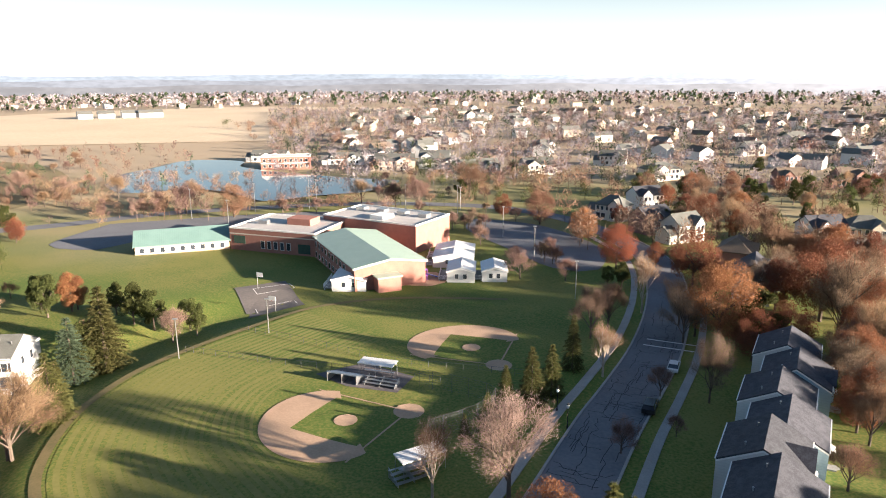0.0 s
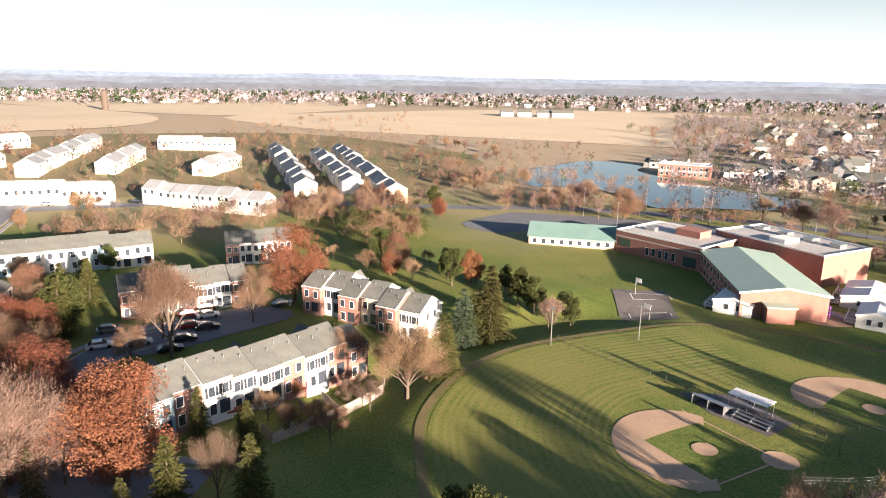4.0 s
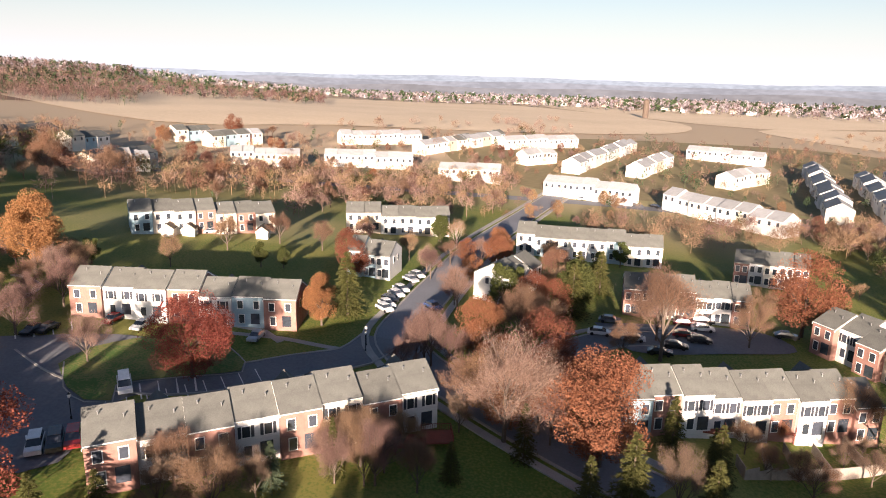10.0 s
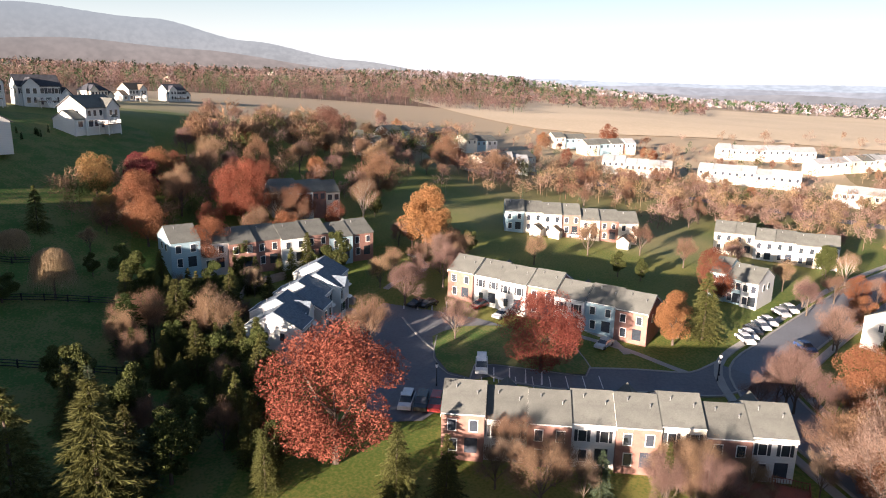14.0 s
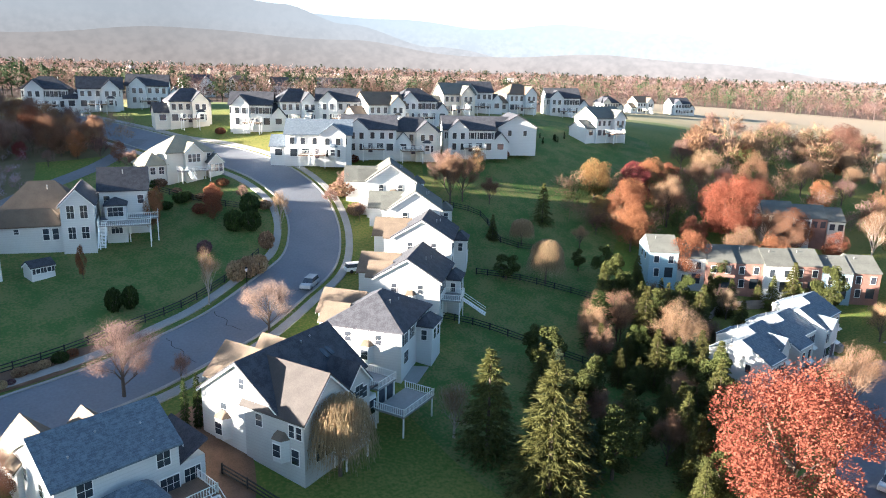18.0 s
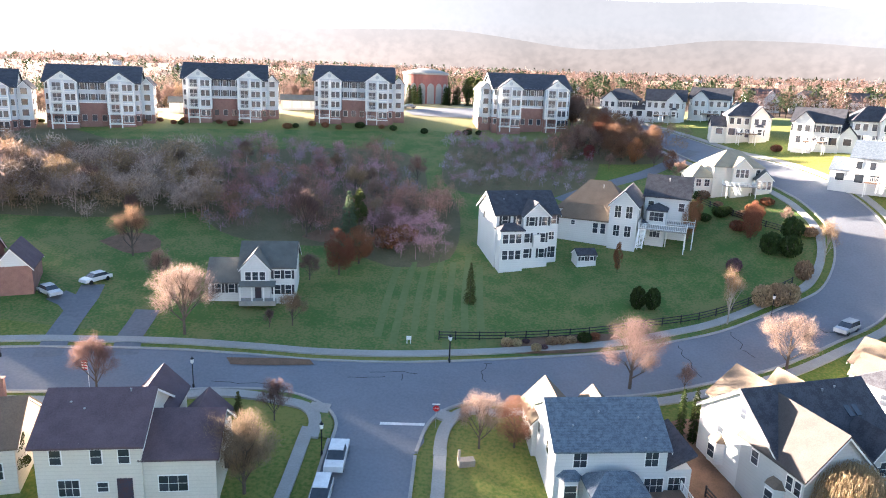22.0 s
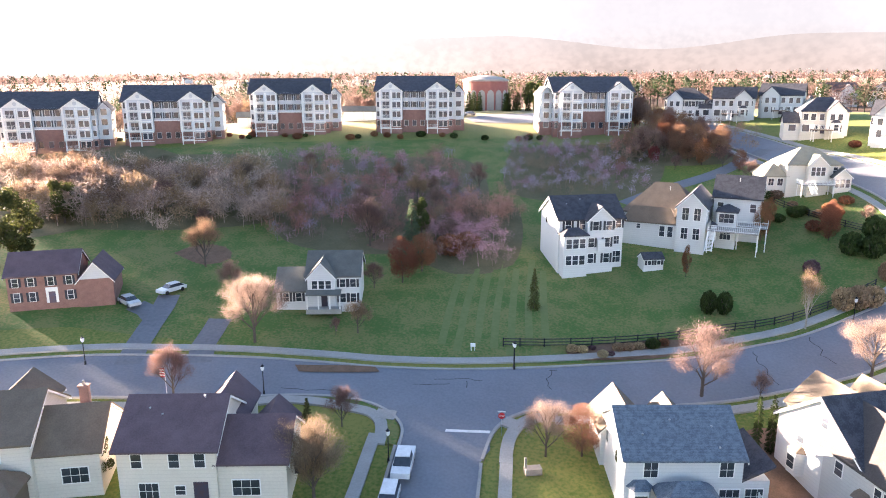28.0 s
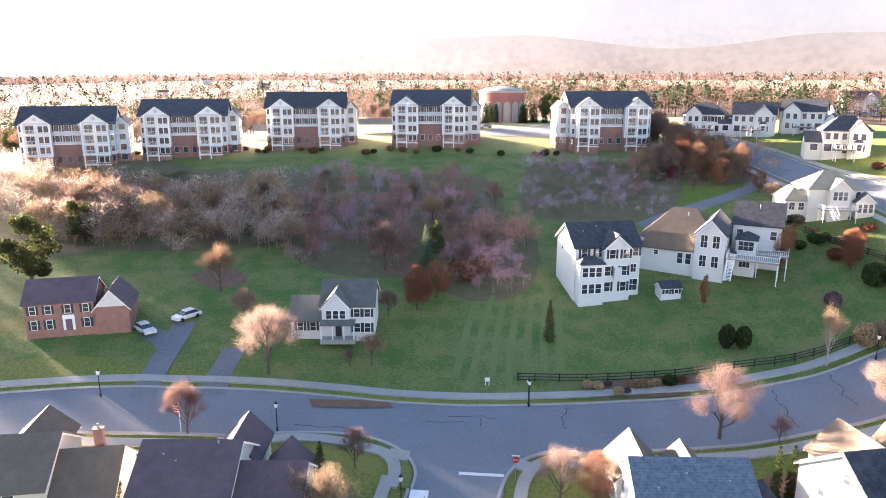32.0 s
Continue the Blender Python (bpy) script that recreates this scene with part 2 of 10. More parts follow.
dry_outskirts(M_GRASS)
M_LAWN = mat("mown_lawn", (0.062, 0.122, 0.024), (0.158, 0.156, 0.052), 0.9, 0.22, 2.6, bump=0.6, contrast=2.3)
M_LAWNSTRIPE = mat("lawn_stripe", (0.15, 0.17, 0.062), (0.105, 0.14, 0.042), 0.9, 0.1, 1.5)
M_STRIPE = mat("mower_stripe", (0.21, 0.195, 0.058), (0.15, 0.155, 0.04), 0.9, 0.1, 1.5)
M_BARK = mat("bark", (0.12, 0.09, 0.07), (0.07, 0.055, 0.045), 0.95, 1, 8)
M_PALEBARK = mat("pale_bark", (0.40, 0.34, 0.28), (0.22, 0.18, 0.15), 0.9, 1, 5)


# ---- building helpers ----
class Geo:
    """Vertices and faces of one part, built up piece by piece."""

    def __init__(self):
        self.v, self.f = [], []

    def face(self, *pts):
        k = len(self.v)
        self.v += [tuple(p) for p in pts]
        self.f.append(tuple(range(k, k + len(pts))))
        return self

    def solid(self, low, high):
        """A closed piece between two loops of as many points, low below high."""
        k, n = len(self.v), len(low)
        self.v += [tuple(p) for p in low] + [tuple(p) for p in high]
        self.f.append(tuple(range(k + n - 1, k - 1, -1)))
        self.f.append(tuple(range(k + n, k + 2 * n)))
        for i in range(n):
            j = (i + 1) % n
            self.f.append((k + i, k + j, k + n + j, k + n + i))
        return self

    def box(self, x0, y0, z0, x1, y1, z1):
        c = ((x0, y0), (x1, y0), (x1, y1), (x0, y1))
        return self.solid([(x, y, z0) for x, y in c], [(x, y, z1) for x, y in c])

    def tube(self, a, b, ra, rb, n=6):
        a, b = Vector(a), Vector(b)
        d = (b - a).normalized()
        u = d.orthogonal().normalized()
        w = d.cross(u)
        ring = [u * math.cos(6.2832 * i / n) + w * math.sin(6.2832 * i / n) for i in range(n)]
        return self.solid([a + r * ra for r in ring], [b + r * rb for r in ring])

    def sweep(self, pts, r, n=4):
        """One unbroken bar along a line of points."""
        k, m = len(self.v), len(pts)
        pts = [Vector(p) for p in pts]
        for i, p in enumerate(pts):
            d = (pts[min(i + 1, m - 1)] - pts[max(i - 1, 0)]).normalized()
            u = Vector((-d.y, d.x, 0)).normalized() if abs(d.z) < 0.95 else Vector((1, 0, 0))
            w = d.cross(u)
            self.v += [tuple(p + (u * math.cos(6.2832 * (j + 0.5) / n) + w * math.sin(6.2832 * (j + 0.5) / n)) * r) for j in range(n)]
        for i in range(m - 1):
            for j in range(n):
                a, b = k + i * n + j, k + i * n + (j + 1) % n
                self.f.append((a, b, b + n, a + n))
        self.f.append(tuple(range(k + n - 1, k - 1, -1)))
        self.f.append(tuple(range(k + (m - 1) * n, k + m * n)))
        return self

    def lathe(self, profile, n=12, x=0.0, y=0.0):
        """A body of rotation from (radius, height) pairs, bottom to top."""
        k = len(self.v)
        for r, z in profile:
            self.v += [(x + r * math.cos(6.2832 * i / n), y + r * math.sin(6.2832 * i / n), z) for i in range(n)]
        for j in range(len(profile) - 1):
            for i in range(n):
                a, b = k + j * n + i, k + j * n + (i + 1) % n
                self.f.append((a, b, b + n, a + n))
        self.f.append(tuple(range(k + n - 1, k - 1, -1)))
        self.f.append(tuple(range(k + (len(profile) - 1) * n, k + len(profile) * n)))
        return self

    def mesh(self, name, material):
        me = bpy.data.meshes.new(name)
        me.from_pydata(self.v, [], self.f)
        me.materials.append(material)
        return me


def part(name, geo, material, parent, label="", at=None):
    """Links a Geo, or a mesh that is there already, as one part under a thing or a part."""
    ob = new(name, geo.mesh(name, material) if isinstance(geo, Geo) else geo)
    ob.parent = parent
    if at is not None:
        ob.matrix_basis = at
    return tagged(ob, label)


def thing(name, label, category, m, group="", kind=""):
    ob = new(name)
    ob.empty_display_size = 0.5
    ob.matrix_basis = m
    return tagged(ob, label, category, group, kind)


# ---- lie of the land: soft rises (x, y, breadth, height) over the level of the sports field ----
RISES = [(0, 0, 110, -2.3), (-120, 0, 90, 3.7), (-107, -90, 70, -8.9), (-44, -122, 70, 2.2), (10, -110, 60, 0.5), (63, -90, 70, 0.5), (-115, -199, 90, -1.5), (-21, -239, 80, 9.5), (75, -207, 80, 11.9), (156, -156, 90, 3.9), (-303, -212, 110, 9.1), (-299, -26, 140, -8.7), (-260, 150, 160, 3.7), (-334, -398, 220, 22.9), (-648, -57, 260, 11.7)]
RISES += [(87, -492, 220, 31.0), (-137, 376, 260, -4.4), (149, -13, 120, 2.6), (-179, -65, 70, 3.6), (-606, 350, 300, 2.1), (51, -141, 50, -3.5), (-30, -167, 50, 1.7), (-57, -213, 50, 6.5), (-141, -169, 50, 11.8), (-90, -156, 45, 7.8), (-17, -189, 45, -5.7), (-213, -149, 60, 11.3), (-127, -272, 70, 2.7), (-199, 115, 80, -1.3), (225, -130, 90, 14.2)]
FOOTHILLS = [(-math.sin(radians(a)) * 1400, math.cos(radians(a)) * 1400, 380, 17.0) for a in range(116, 240, 12)]
FOOTHILLS += [(-1480, -330, 260, 34.0), (-760, -560, 200, 9.0)]


# the sports field ends in a bank that falls away to a shallow swale
BANK = [Vector(q) for q in ((-38, 58), (-47.9, 70.6), (-52.6, 80), (-55.2, 93.6), (-53.6, 108), (-48.7, 119), (-41, 131), (-29, 146))]


def swale(x, y):
    if not (-92 < x < -20 and 48 < y < 175):
        return 0.0
    p, best, side = Vector((x, y)), 1e9, 0.0
    for a, b in zip(BANK[:-1], BANK[1:]):
        d = b - a
        k = min(1.0, max(0.0, (p - a).dot(d) / d.dot(d)))
        r = (p - a - d * k).length
        if r < best:
            best, side = r, d.x * (y - a.y) - d.y * (x - a.x)
    if side <= 0 or best > 32:
        return 0.0
    ends = min(1.0, max(0.0, (y - 52) / 14)) * min(1.0, max(0.0, (160 - y) / 20))
    k = best / 12 if best < 12 else (32 - best) / 20
    return -2.3 * ends * k * k * (3 - 2 * k)


def ground(x, y):
    return swale(x, y) + sum(h * math.exp(-((x - a) ** 2 + (y - b) ** 2) / (2.0 * s * s)) for a, b, s, h in RISES + FOOTHILLS)


def spot(x, y, turn=0.0, lift=0.0):
    """A pose on the ground, turned by degrees about the vertical."""
    return pose(x, y, ground(x, y) + lift, 0, 0, turn)


def smooth(pts, step=3.0):
    """A soft line through points, with a point about every step metres."""
    p = [Vector(q) for q in pts]
    out = []
    for i in range(len(p) - 1):
        a, b, c, d = p[max(i - 1, 0)], p[i], p[i + 1], p[min(i + 2, len(p) - 1)]
        n = max(1, int((c - b).length / step))
        for k in range(n):
            t = k / n
            out.append(0.5 * (2 * b + (c - a) * t + (2 * a - 5 * b + 4 * c - d) * t * t + (3 * b - a - 3 * c + d) * t ** 3))
    return out + [p[-1]]


def sides(line, off):
    """The line shifted off metres to its left."""
    out = []
    for i, p in enumerate(line):
        d = (line[min(i + 1, len(line) - 1)] - line[max(i - 1, 0)]).normalized()
        out.append(p + Vector((-d.y, d.x)) * off)
    return out


def band(geo, line, o0, o1, lift, thick=0.0, gaps=()):
    """A strip on the ground between two offsets of a line; with thickness, a raised one such as a kerb."""
    a, b = sides(line, o0), sides(line, o1)
    n = max(1, int(abs(o1 - o0) / 4.0))
    for i in range(len(line) - 1):
        for k in range(n):
            q = [a[i].lerp(b[i], k / n), a[i + 1].lerp(b[i + 1], k / n), a[i + 1].lerp(b[i + 1], (k + 1) / n), a[i].lerp(b[i], (k + 1) / n)]
            if any((q[0] - Vector(c[:2])).length < c[2] for c in gaps):
                continue
            up = [(p.x, p.y, ground(p.x, p.y) + lift) for p in q]
            if thick:
                geo.solid([(x, y, z - thick) for x, y, z in up], up)
            else:
                geo.face(*(up if o1 < o0 else up[::-1]))
    return geo


def drape(name, outline, material, label, lift=0.08, step=4.0, soft=True):
    """A patch of ground inside an outline, laid over the land in small squares."""
    pts = smooth(list(outline) + [outline[0]], step) [:-1] if soft else [Vector(q) for q in outline]
    bm = bmesh.new()
    f = bm.faces.new([bm.verts.new((p.x, p.y, 0)) for p in pts])
    xs, ys = [p.x for p in pts], [p.y for p in pts]
    for lo, hi, ax in ((min(xs), max(xs), 0), (min(ys), max(ys), 1)):
        c = math.ceil(lo / step) * step
        while c < hi:
            co, no = [0, 0, 0], [0, 0, 0]
            co[ax], no[ax] = c, 1
            bmesh.ops.bisect_plane(bm, geom=bm.verts[:] + bm.edges[:] + bm.faces[:], plane_co=co, plane_no=no)
            c += step
    for v in bm.verts:
        v.co.z = ground(v.co.x, v.co.y) + lift
    bmesh.ops.recalc_face_normals(bm, faces=bm.faces)
    if bm.faces[:] and sum(f.normal.z for f in bm.faces) < 0:
        bmesh.ops.reverse_faces(bm, faces=bm.faces)
    me = bpy.data.meshes.new(name)
    bm.to_mesh(me)
    bm.free()
    me.materials.append(material)
    return tagged(new(name, me), label, "ground", kind="structure")


def road(name, line, width, material, label, kerb=True, walks=(), lift=0.10, gaps=()):
    """A road surface, with kerbs that stand proud and pavements beside it as its parts."""
    ln = smooth(line, 1.5 if gaps else 3.0)
    ob = new(name, band(Geo(), ln, -width / 2, width / 2, lift).mesh(name, material))
    tagged(ob, label, "road", kind="structure")
    if kerb:
        for s in (-1, 1):
            part("kerb", band(Geo(), ln, s * width / 2, s * (width / 2 + 0.35), lift + 0.14, 0.5, gaps), M_CONCRETE, ob, "pale concrete kerb")
    for o0, o1 in walks:
        part("footpath", band(Geo(), ln, o0, o1, lift + 0.12, 0.4, gaps), M_CONCRETE, ob, "pale concrete footpath")
    return ob


# ---- the ground: one sheet out to the horizon ----
def make_ground():
    g = Geo()
    rings = [2.0]
    while rings[-1] < 4900:
        rings.append(rings[-1] + max(2.2, rings[-1] * 0.028))
    n = 480
    cs = [(math.cos(6.283185 * i / n), math.sin(6.283185 * i / n)) for i in range(n)]
    g.v = [(r * c, r * s, ground(r * c, r * s)) for r in rings for c, s in cs]
    g.v.append((0, 0, ground(0, 0)))
    for j in range(len(rings) - 1):
        for i in range(n):
            a, b = j * n + i, j * n + (i + 1) % n
            g.f.append((a, a + n, b + n, b))
    g.f += [(len(g.v) - 1, i, (i + 1) % n) for i in range(n)]
    ob = new("ground", g.mesh("ground", M_GRASS))
    for p in ob.data.polygons:
        p.use_smooth = True
    tagged(ob, "rolling lawns and rough grass in late autumn green", "ground", kind="structure")


make_ground()

# hillside street, its bend and the side street
HILL_STREET = [(130, -38), (95, -55), (67.9, -68), (55.2, -72.1), (44.9, -74.6), (34.1, -76.2), (26.8, -77), (16.2, -79.1), (5.6, -82.2), (-4.2, -85.5), (-15.3, -89.5), (-24, -94), (-32.6, -98.7),
               (-43, -106.3), (-51.6, -112.8), (-57.3, -121.9), (-60.4, -131.3), (-61, -138.8), (-59.8, -147), (-57.5, -154), (-54, -161), (-49.4, -168), (-43.5, -176), (-37.1, -190.2), (-28.1, -209.7), (-18.6, -226), (-6, -250), (20, -290)]
road("hill_street", HILL_STREET, 9.6, M_ASPHALT, "grey asphalt street bending up the hill", walks=((-7.4, -6.0), (6.4, 7.8)), gaps=((16.2, -70.0, 12.5), (30.5, -69.5, 6.4), (38.5, -68.2, 5.2)))
road("side_street", [(16.4, -74.5), (15.8, -67), (15.0, -59), (14.2, -48), (13.6, -30)], 9.4, M_ASPHALT, "asphalt side street at a junction", lift=0.13, walks=((-8.3, -6.9), (6.9, 8.3)), gaps=((16.4, -79.0, 13.0),))
corner = drape("junction_corner", [(31.0, -75.0), (27.2, -74.0), (23.9, -73.0), (21.8, -71.3), (20.7, -69.4), (20.2, -66.2), (10.9, -66.2), (10.6, -71.0), (9.8, -73.5), (8.4, -75.6), (5.4, -77.8), (15, -80)], M_ASPHALT, "asphalt flare of the street junction", 0.16, 2.0)
for ln in ([(44.0, -69.8), (41.0, -70.9), (37.1, -72.4), (31.7, -73.7), (27.2, -73.9), (23.9, -72.9), (21.7, -71.2), (20.6, -69.3), (20.3, -66.6)], [(3.0, -78.5), (5.9, -77.5), (8.4, -75.5), (9.8, -73.4), (10.5, -71.0), (10.8, -66.6)]):
    part("kerb", band(Geo(), smooth(ln, 0.8), -0.18, 0.18, 0.28, 0.5), M_CONCRETE, corner, "rounded pale concrete kerb")
for ln in ([(45.5, -68.2), (41.5, -69.4), (37.0, -71.5), (32.5, -72.3), (28.5, -72.2), (25.2, -71.8), (23.5, -70.2), (22.8, -68.0), (22.6, -66.4)], [(3.2, -76.6), (5.8, -75.8), (7.5, -74.1), (8.3, -71.6), (8.4, -69.0), (8.2, -66.6)]):
    part("footpath", band(Geo(), smooth(ln, 0.8), -0.72, 0.72, 0.26, 0.4), M_CONCRETE, corner, "curved pale concrete footpath")
for ln in ([(24.6, -71.8), (22.2, -71.9)], [(7.6, -73.6), (9.5, -74.2)]):
    part("ramp", band(Geo(), [Vector(q) for q in ln], -0.9, 0.9, 0.27, 0.4), M_CONCRETE, corner, "concrete crossing ramp at the corner")
drape("verge", [(34.0, -72.9), (31.5, -73.55), (27.2, -73.75), (24.0, -72.7), (22.0, -71.1), (20.9, -69.2), (20.6, -66.6), (22.2, -66.6), (22.3, -68.2), (23.0, -70.5), (25.0, -72.3), (28.5, -72.7)], M_LAWN, "grass verge round the street corner", 0.2, 1.0, False)
drape("stop_line", [(10.7, -71.9), (15.8, -70.9), (15.8, -70.4), (10.7, -71.4)], M_PAINT, "white painted stop line", 0.19, 2.0, False)
for nm, ln in (("drive", [(59.8, -73.5), (61.7, -78.5), (63.3, -83.9), (64.7, -89.0), (66.2, -92.9)]), ("drive", [(51.1, -76.5), (53.0, -81.1), (53.8, -85.0), (54.6, -88.3)]), ("drive", [(63.8, -85.6), (66.3, -87.4), (69.2, -88.4)])):
    road(nm, ln, 3.4, M_OLDASPH, "narrow dark asphalt house drive", kerb=False, lift=0.12)
road("drive", [(-40, -183), (-28, -170), (-14, -160), (-6, -152)], 4.0, M_OLDASPH, "asphalt drive behind the big houses", kerb=False)

# school side road and its car park
road("school_road", [(10, 62), (15.8, 74), (23.5, 89.5), (31.0, 103), (39.4, 119), (47.5, 138), (53.9, 157), (58.5, 176), (60, 195), (56, 220)],
     9.0, M_OLDASPH, "worn asphalt road with sealed cracks", walks=((8.5, 7.0),))
road("lake_road", [(56, 220), (48, 245), (30, 268), (5, 280), (-40, 282), (-100, 262), (-135, 235), (-165, 215), (-215, 178), (-262, 110), (-300, 20), (-310, -80)], 8.0, M_OLDASPH, "worn asphalt road round the school and the terraces", kerb=False)
KERBSIDE = smooth([(10, 62), (15.8, 74), (23.5, 89.5), (31.0, 103), (39.4, 119), (47.5, 138), (53.9, 157)])
tagged(new("pavement", band(Geo(), KERBSIDE, -8.2, -6.8, 0.16, 0.4).mesh("pavement", M_CONCRETE)), "pale concrete pavement before the terrace", "pavement", kind="structure")


def sealed_cracks(line, half, n, seed, lift):
    """Dark tar lines that wander along and across a road."""
    rnd, g = random.Random(seed), Geo()
    ln = smooth(line, 1.0)
    for i in range(n):
        k, o = rnd.randrange(len(ln) - 14), rnd.uniform(-half, half)
        across = rnd.random() < 0.45
        pts = []
        for q in range(rnd.randrange(6, 13)):
            a = ln[k + (q // 4 if across else q)]
            d = (ln[k + 13] - ln[k]).normalized()
            s = Vector((-d.y, d.x))
            off = max(-half, min(half, o + (q * 0.8 * (1 if o < 0 else -1) if across else rnd.uniform(-0.25, 0.25) * q * 0.3)))
            pts.append(a + s * off + d * rnd.uniform(-0.2, 0.2))
        band(g, pts, -0.05, 0.05, lift)
    tagged(new("sealed_cracks", g.mesh("sealed_cracks", mat("road_tar", (0.018, 0.018, 0.02), None, 0.6))), "dark tar seams in the worn road", "road", kind="stuff")


sealed_cracks([(15.8, 74), (23.5, 89.5), (31.0, 103), (39.4, 119), (47.5, 138), (53.9, 157)], 4.0, 70, 4, 0.115)
sealed_cracks([(44.9, -74.6), (26.8, -77), (5.6, -82.2), (-15.3, -89.5), (-32.6, -98.7), (-51.6, -112.8), (-60.4, -131.3)], 4.2, 9, 5, 0.115)
drape("car_park", [(12, 250), (34, 238), (48, 205), (42, 178), (30, 180), (21, 200), (8, 232)], M_OLDASPH, "asphalt car park beside the school", 0.09, 6.0)
drape("bus_loop", [(-118, 238), (-60, 262), (-20, 262), (0, 240), (-40, 240), (-70, 232), (-96, 214), (-104, 200), (-122, 206)], M_OLDASPH, "asphalt bus loop behind the school", 0.09, 6.0)
drape("ball_court", [(-51.3, 160.8), (-40.2, 167.2), (-31.6, 148.7), (-42.9, 142.8)], mat("court_asphalt", (0.16, 0.14, 0.13), (0.11, 0.10, 0.095), 0.9, 0.2, 2), "grey basketball court with white lines", 0.09, 4.0, False)

# ball fields
def infield(name, cx, cy, turn, k, label):
    """A skinned infield: a ring of dirt from foul line to foul line, with mound and home plate circle as its parts."""
    a0, n = radians(turn), 40
    g = Geo()
    def at(r, a):
        x, y = cx + r * k * math.cos(a), cy + r * k * math.sin(a)
        return (x, y, ground(x, y) + 0.07)
    for i in range(n):
        t0, t1 = -1.66 + 3.32 * i / n, -1.66 + 3.32 * (i + 1) / n
        ri = lambda t: 8.6 / max(abs(math.cos(t)) + abs(math.sin(t)), 0.8) + 0.6
        ro = lambda t: 14.3 - 2.6 * (abs(t) / 1.66) ** 4
        g.face(at(ri(t0), a0 + t0), at(ro(t0), a0 + t0), at(ro(t1), a0 + t1), at(ri(t1), a0 + t1))
    ob = tagged(new(name, g.mesh(name, M_DIRT)), label, "ball field", kind="structure")
    for nm, r, d in (("mound", 2.0, 0.0), ("home_circle", 2.7, -11.0)):
        q = Geo()
        c = (cx + d * k * math.cos(a0), cy + d * k * math.sin(a0))
        q.face(*[(c[0] + r * k * math.cos(0.2618 * i), c[1] + r * k * math.sin(0.2618 * i), ground(*c) + 0.08 + 0.03 * math.sin(i * 2.3)) for i in range(24)])
        part(nm, q, M_DIRT, ob, "bare earth circle")
    for s in (-1, 1):
        q = Geo()
        h = Vector((cx - 11.0 * k * math.cos(a0), cy - 11.0 * k * math.sin(a0)))
        band(q, [h, h + Vector((math.cos(a0 + s * 0.785), math.sin(a0 + s * 0.785))) * 19 * k], -0.15, 0.15, 0.075)
        part("foul_line", q, M_DIRT, ob)
    return ob


infield("infield", -14.5, 92.0, 198, 0.88, "horseshoe of brown infield dirt in the grass")
infield("infield", 5.3, 121.5, 118, 0.88, "horseshoe of brown infield dirt in the grass")
TRACK = smooth([(-38, 58), (-47.9, 70.6), (-52.6, 80), (-55.2, 93.6), (-53.6, 108), (-48.7, 119), (-41, 131), (-29, 146), (-10, 153), (15, 152)])
tg = new("worn_track", band(Geo(), TRACK, -0.7, 0.7, 0.06).mesh("worn_track", mat("worn_turf", (0.20, 0.15, 0.07), (0.13, 0.12, 0.05), 0.95, 0.3, 3)))
tagged(tg, "worn earth track curving round the sports field", "path", kind="structure")
def mown(name, strips, lift, one, two, label):
    """Grass mown in strips side by side, paler and darker in turn, as one sheet."""
    g, tones = Geo(), []
    for k, (line, o0, o1) in enumerate(strips):
        n = len(g.f)
        band(g, line, o0, o1, lift)
        tones += [k % 2] * (len(g.f) - n)
    me = g.mesh(name, one)
    me.materials.append(two)
    me.polygons.foreach_set("material_index", tones)
    tagged(new(name, me), label, "grass", kind="stuff")


STRIPS, wander, o = [], random.Random(12), 1.2
while o < 27.0:
    step = wander.uniform(0.45, 0.95)
    STRIPS.append((TRACK[:30], -o, -o - step))
    o += step
mown("mown_outfield", STRIPS, 0.03, M_GRASS, M_STRIPE, "sports field grass mown in curved strips")
# the hill lawn is mown in straight strips down the slope
ROWS = [smooth([(21.4 - k * 1.25, -88.5 - k * 0.1 - 1.5 * (k % 3)), (22.6 - k * 1.22, -103 - k * 0.1), (23.4 - k * 1.18, -116 - 2.0 * ((k * 5) % 4))]) for k in range(15)]
mown("mown_lawn_rows", [(r, 0.0, 1.15) for r in ROWS], 0.06, M_LAWN, M_LAWNSTRIPE, "hill lawn grass mown in straight rows")
drape("hill_lawn", [(74, -80), (40, -83), (0, -90), (-30, -104), (-50, -126), (-55, -160), (-40, -176), (0, -150), (10, -165), (20, -200), (60, -190), (120, -165), (140, -110), (100, -75)], M_LAWN, "mown green lawn on the hillside", 0.03, 6.0)

drape("forest_floor", [(-math.sin(radians(a)) * r, math.cos(radians(a)) * r) for a, r in [(q, 335) for q in range(134, 236, 6)] + [(q, 900) for q in range(235, 100, -6)] + [(102, 680), (115, 680), (128, 640)]], M_MULCH, "brown leaf litter under the hill woods", 0.15, 30.0)
# lake, farmland
lake = [(-164, 330), (-172, 365), (-166, 395), (-158, 430), (-124, 424), (-117, 398), (-88, 374), (-48, 352), (-22, 342), (-30, 318), (-37, 306), (-56, 298), (-75, 285), (-93, 304), (-116, 318), (-129, 312), (-145, 306)]
lg = Geo().face(*[(p.x, p.y, max(ground(*q) for q in lake) + 0.12) for p in smooth(lake + [lake[0]], 6.0)[:-1]])
tagged(new("water", lg.mesh("water", M_WATER)), "calm blue lake reflecting the sky", "lake", kind="structure")
drape("stubble_field", [(-560, 940), (-440, 1080), (-250, 1150), (40, 1000), (110, 760), (60, 640), (-60, 590), (-200, 560), (-330, 520), (-470, 480), (-640, 560)], M_FIELD, "harvested tan stubble field", 0.35, 40.0)
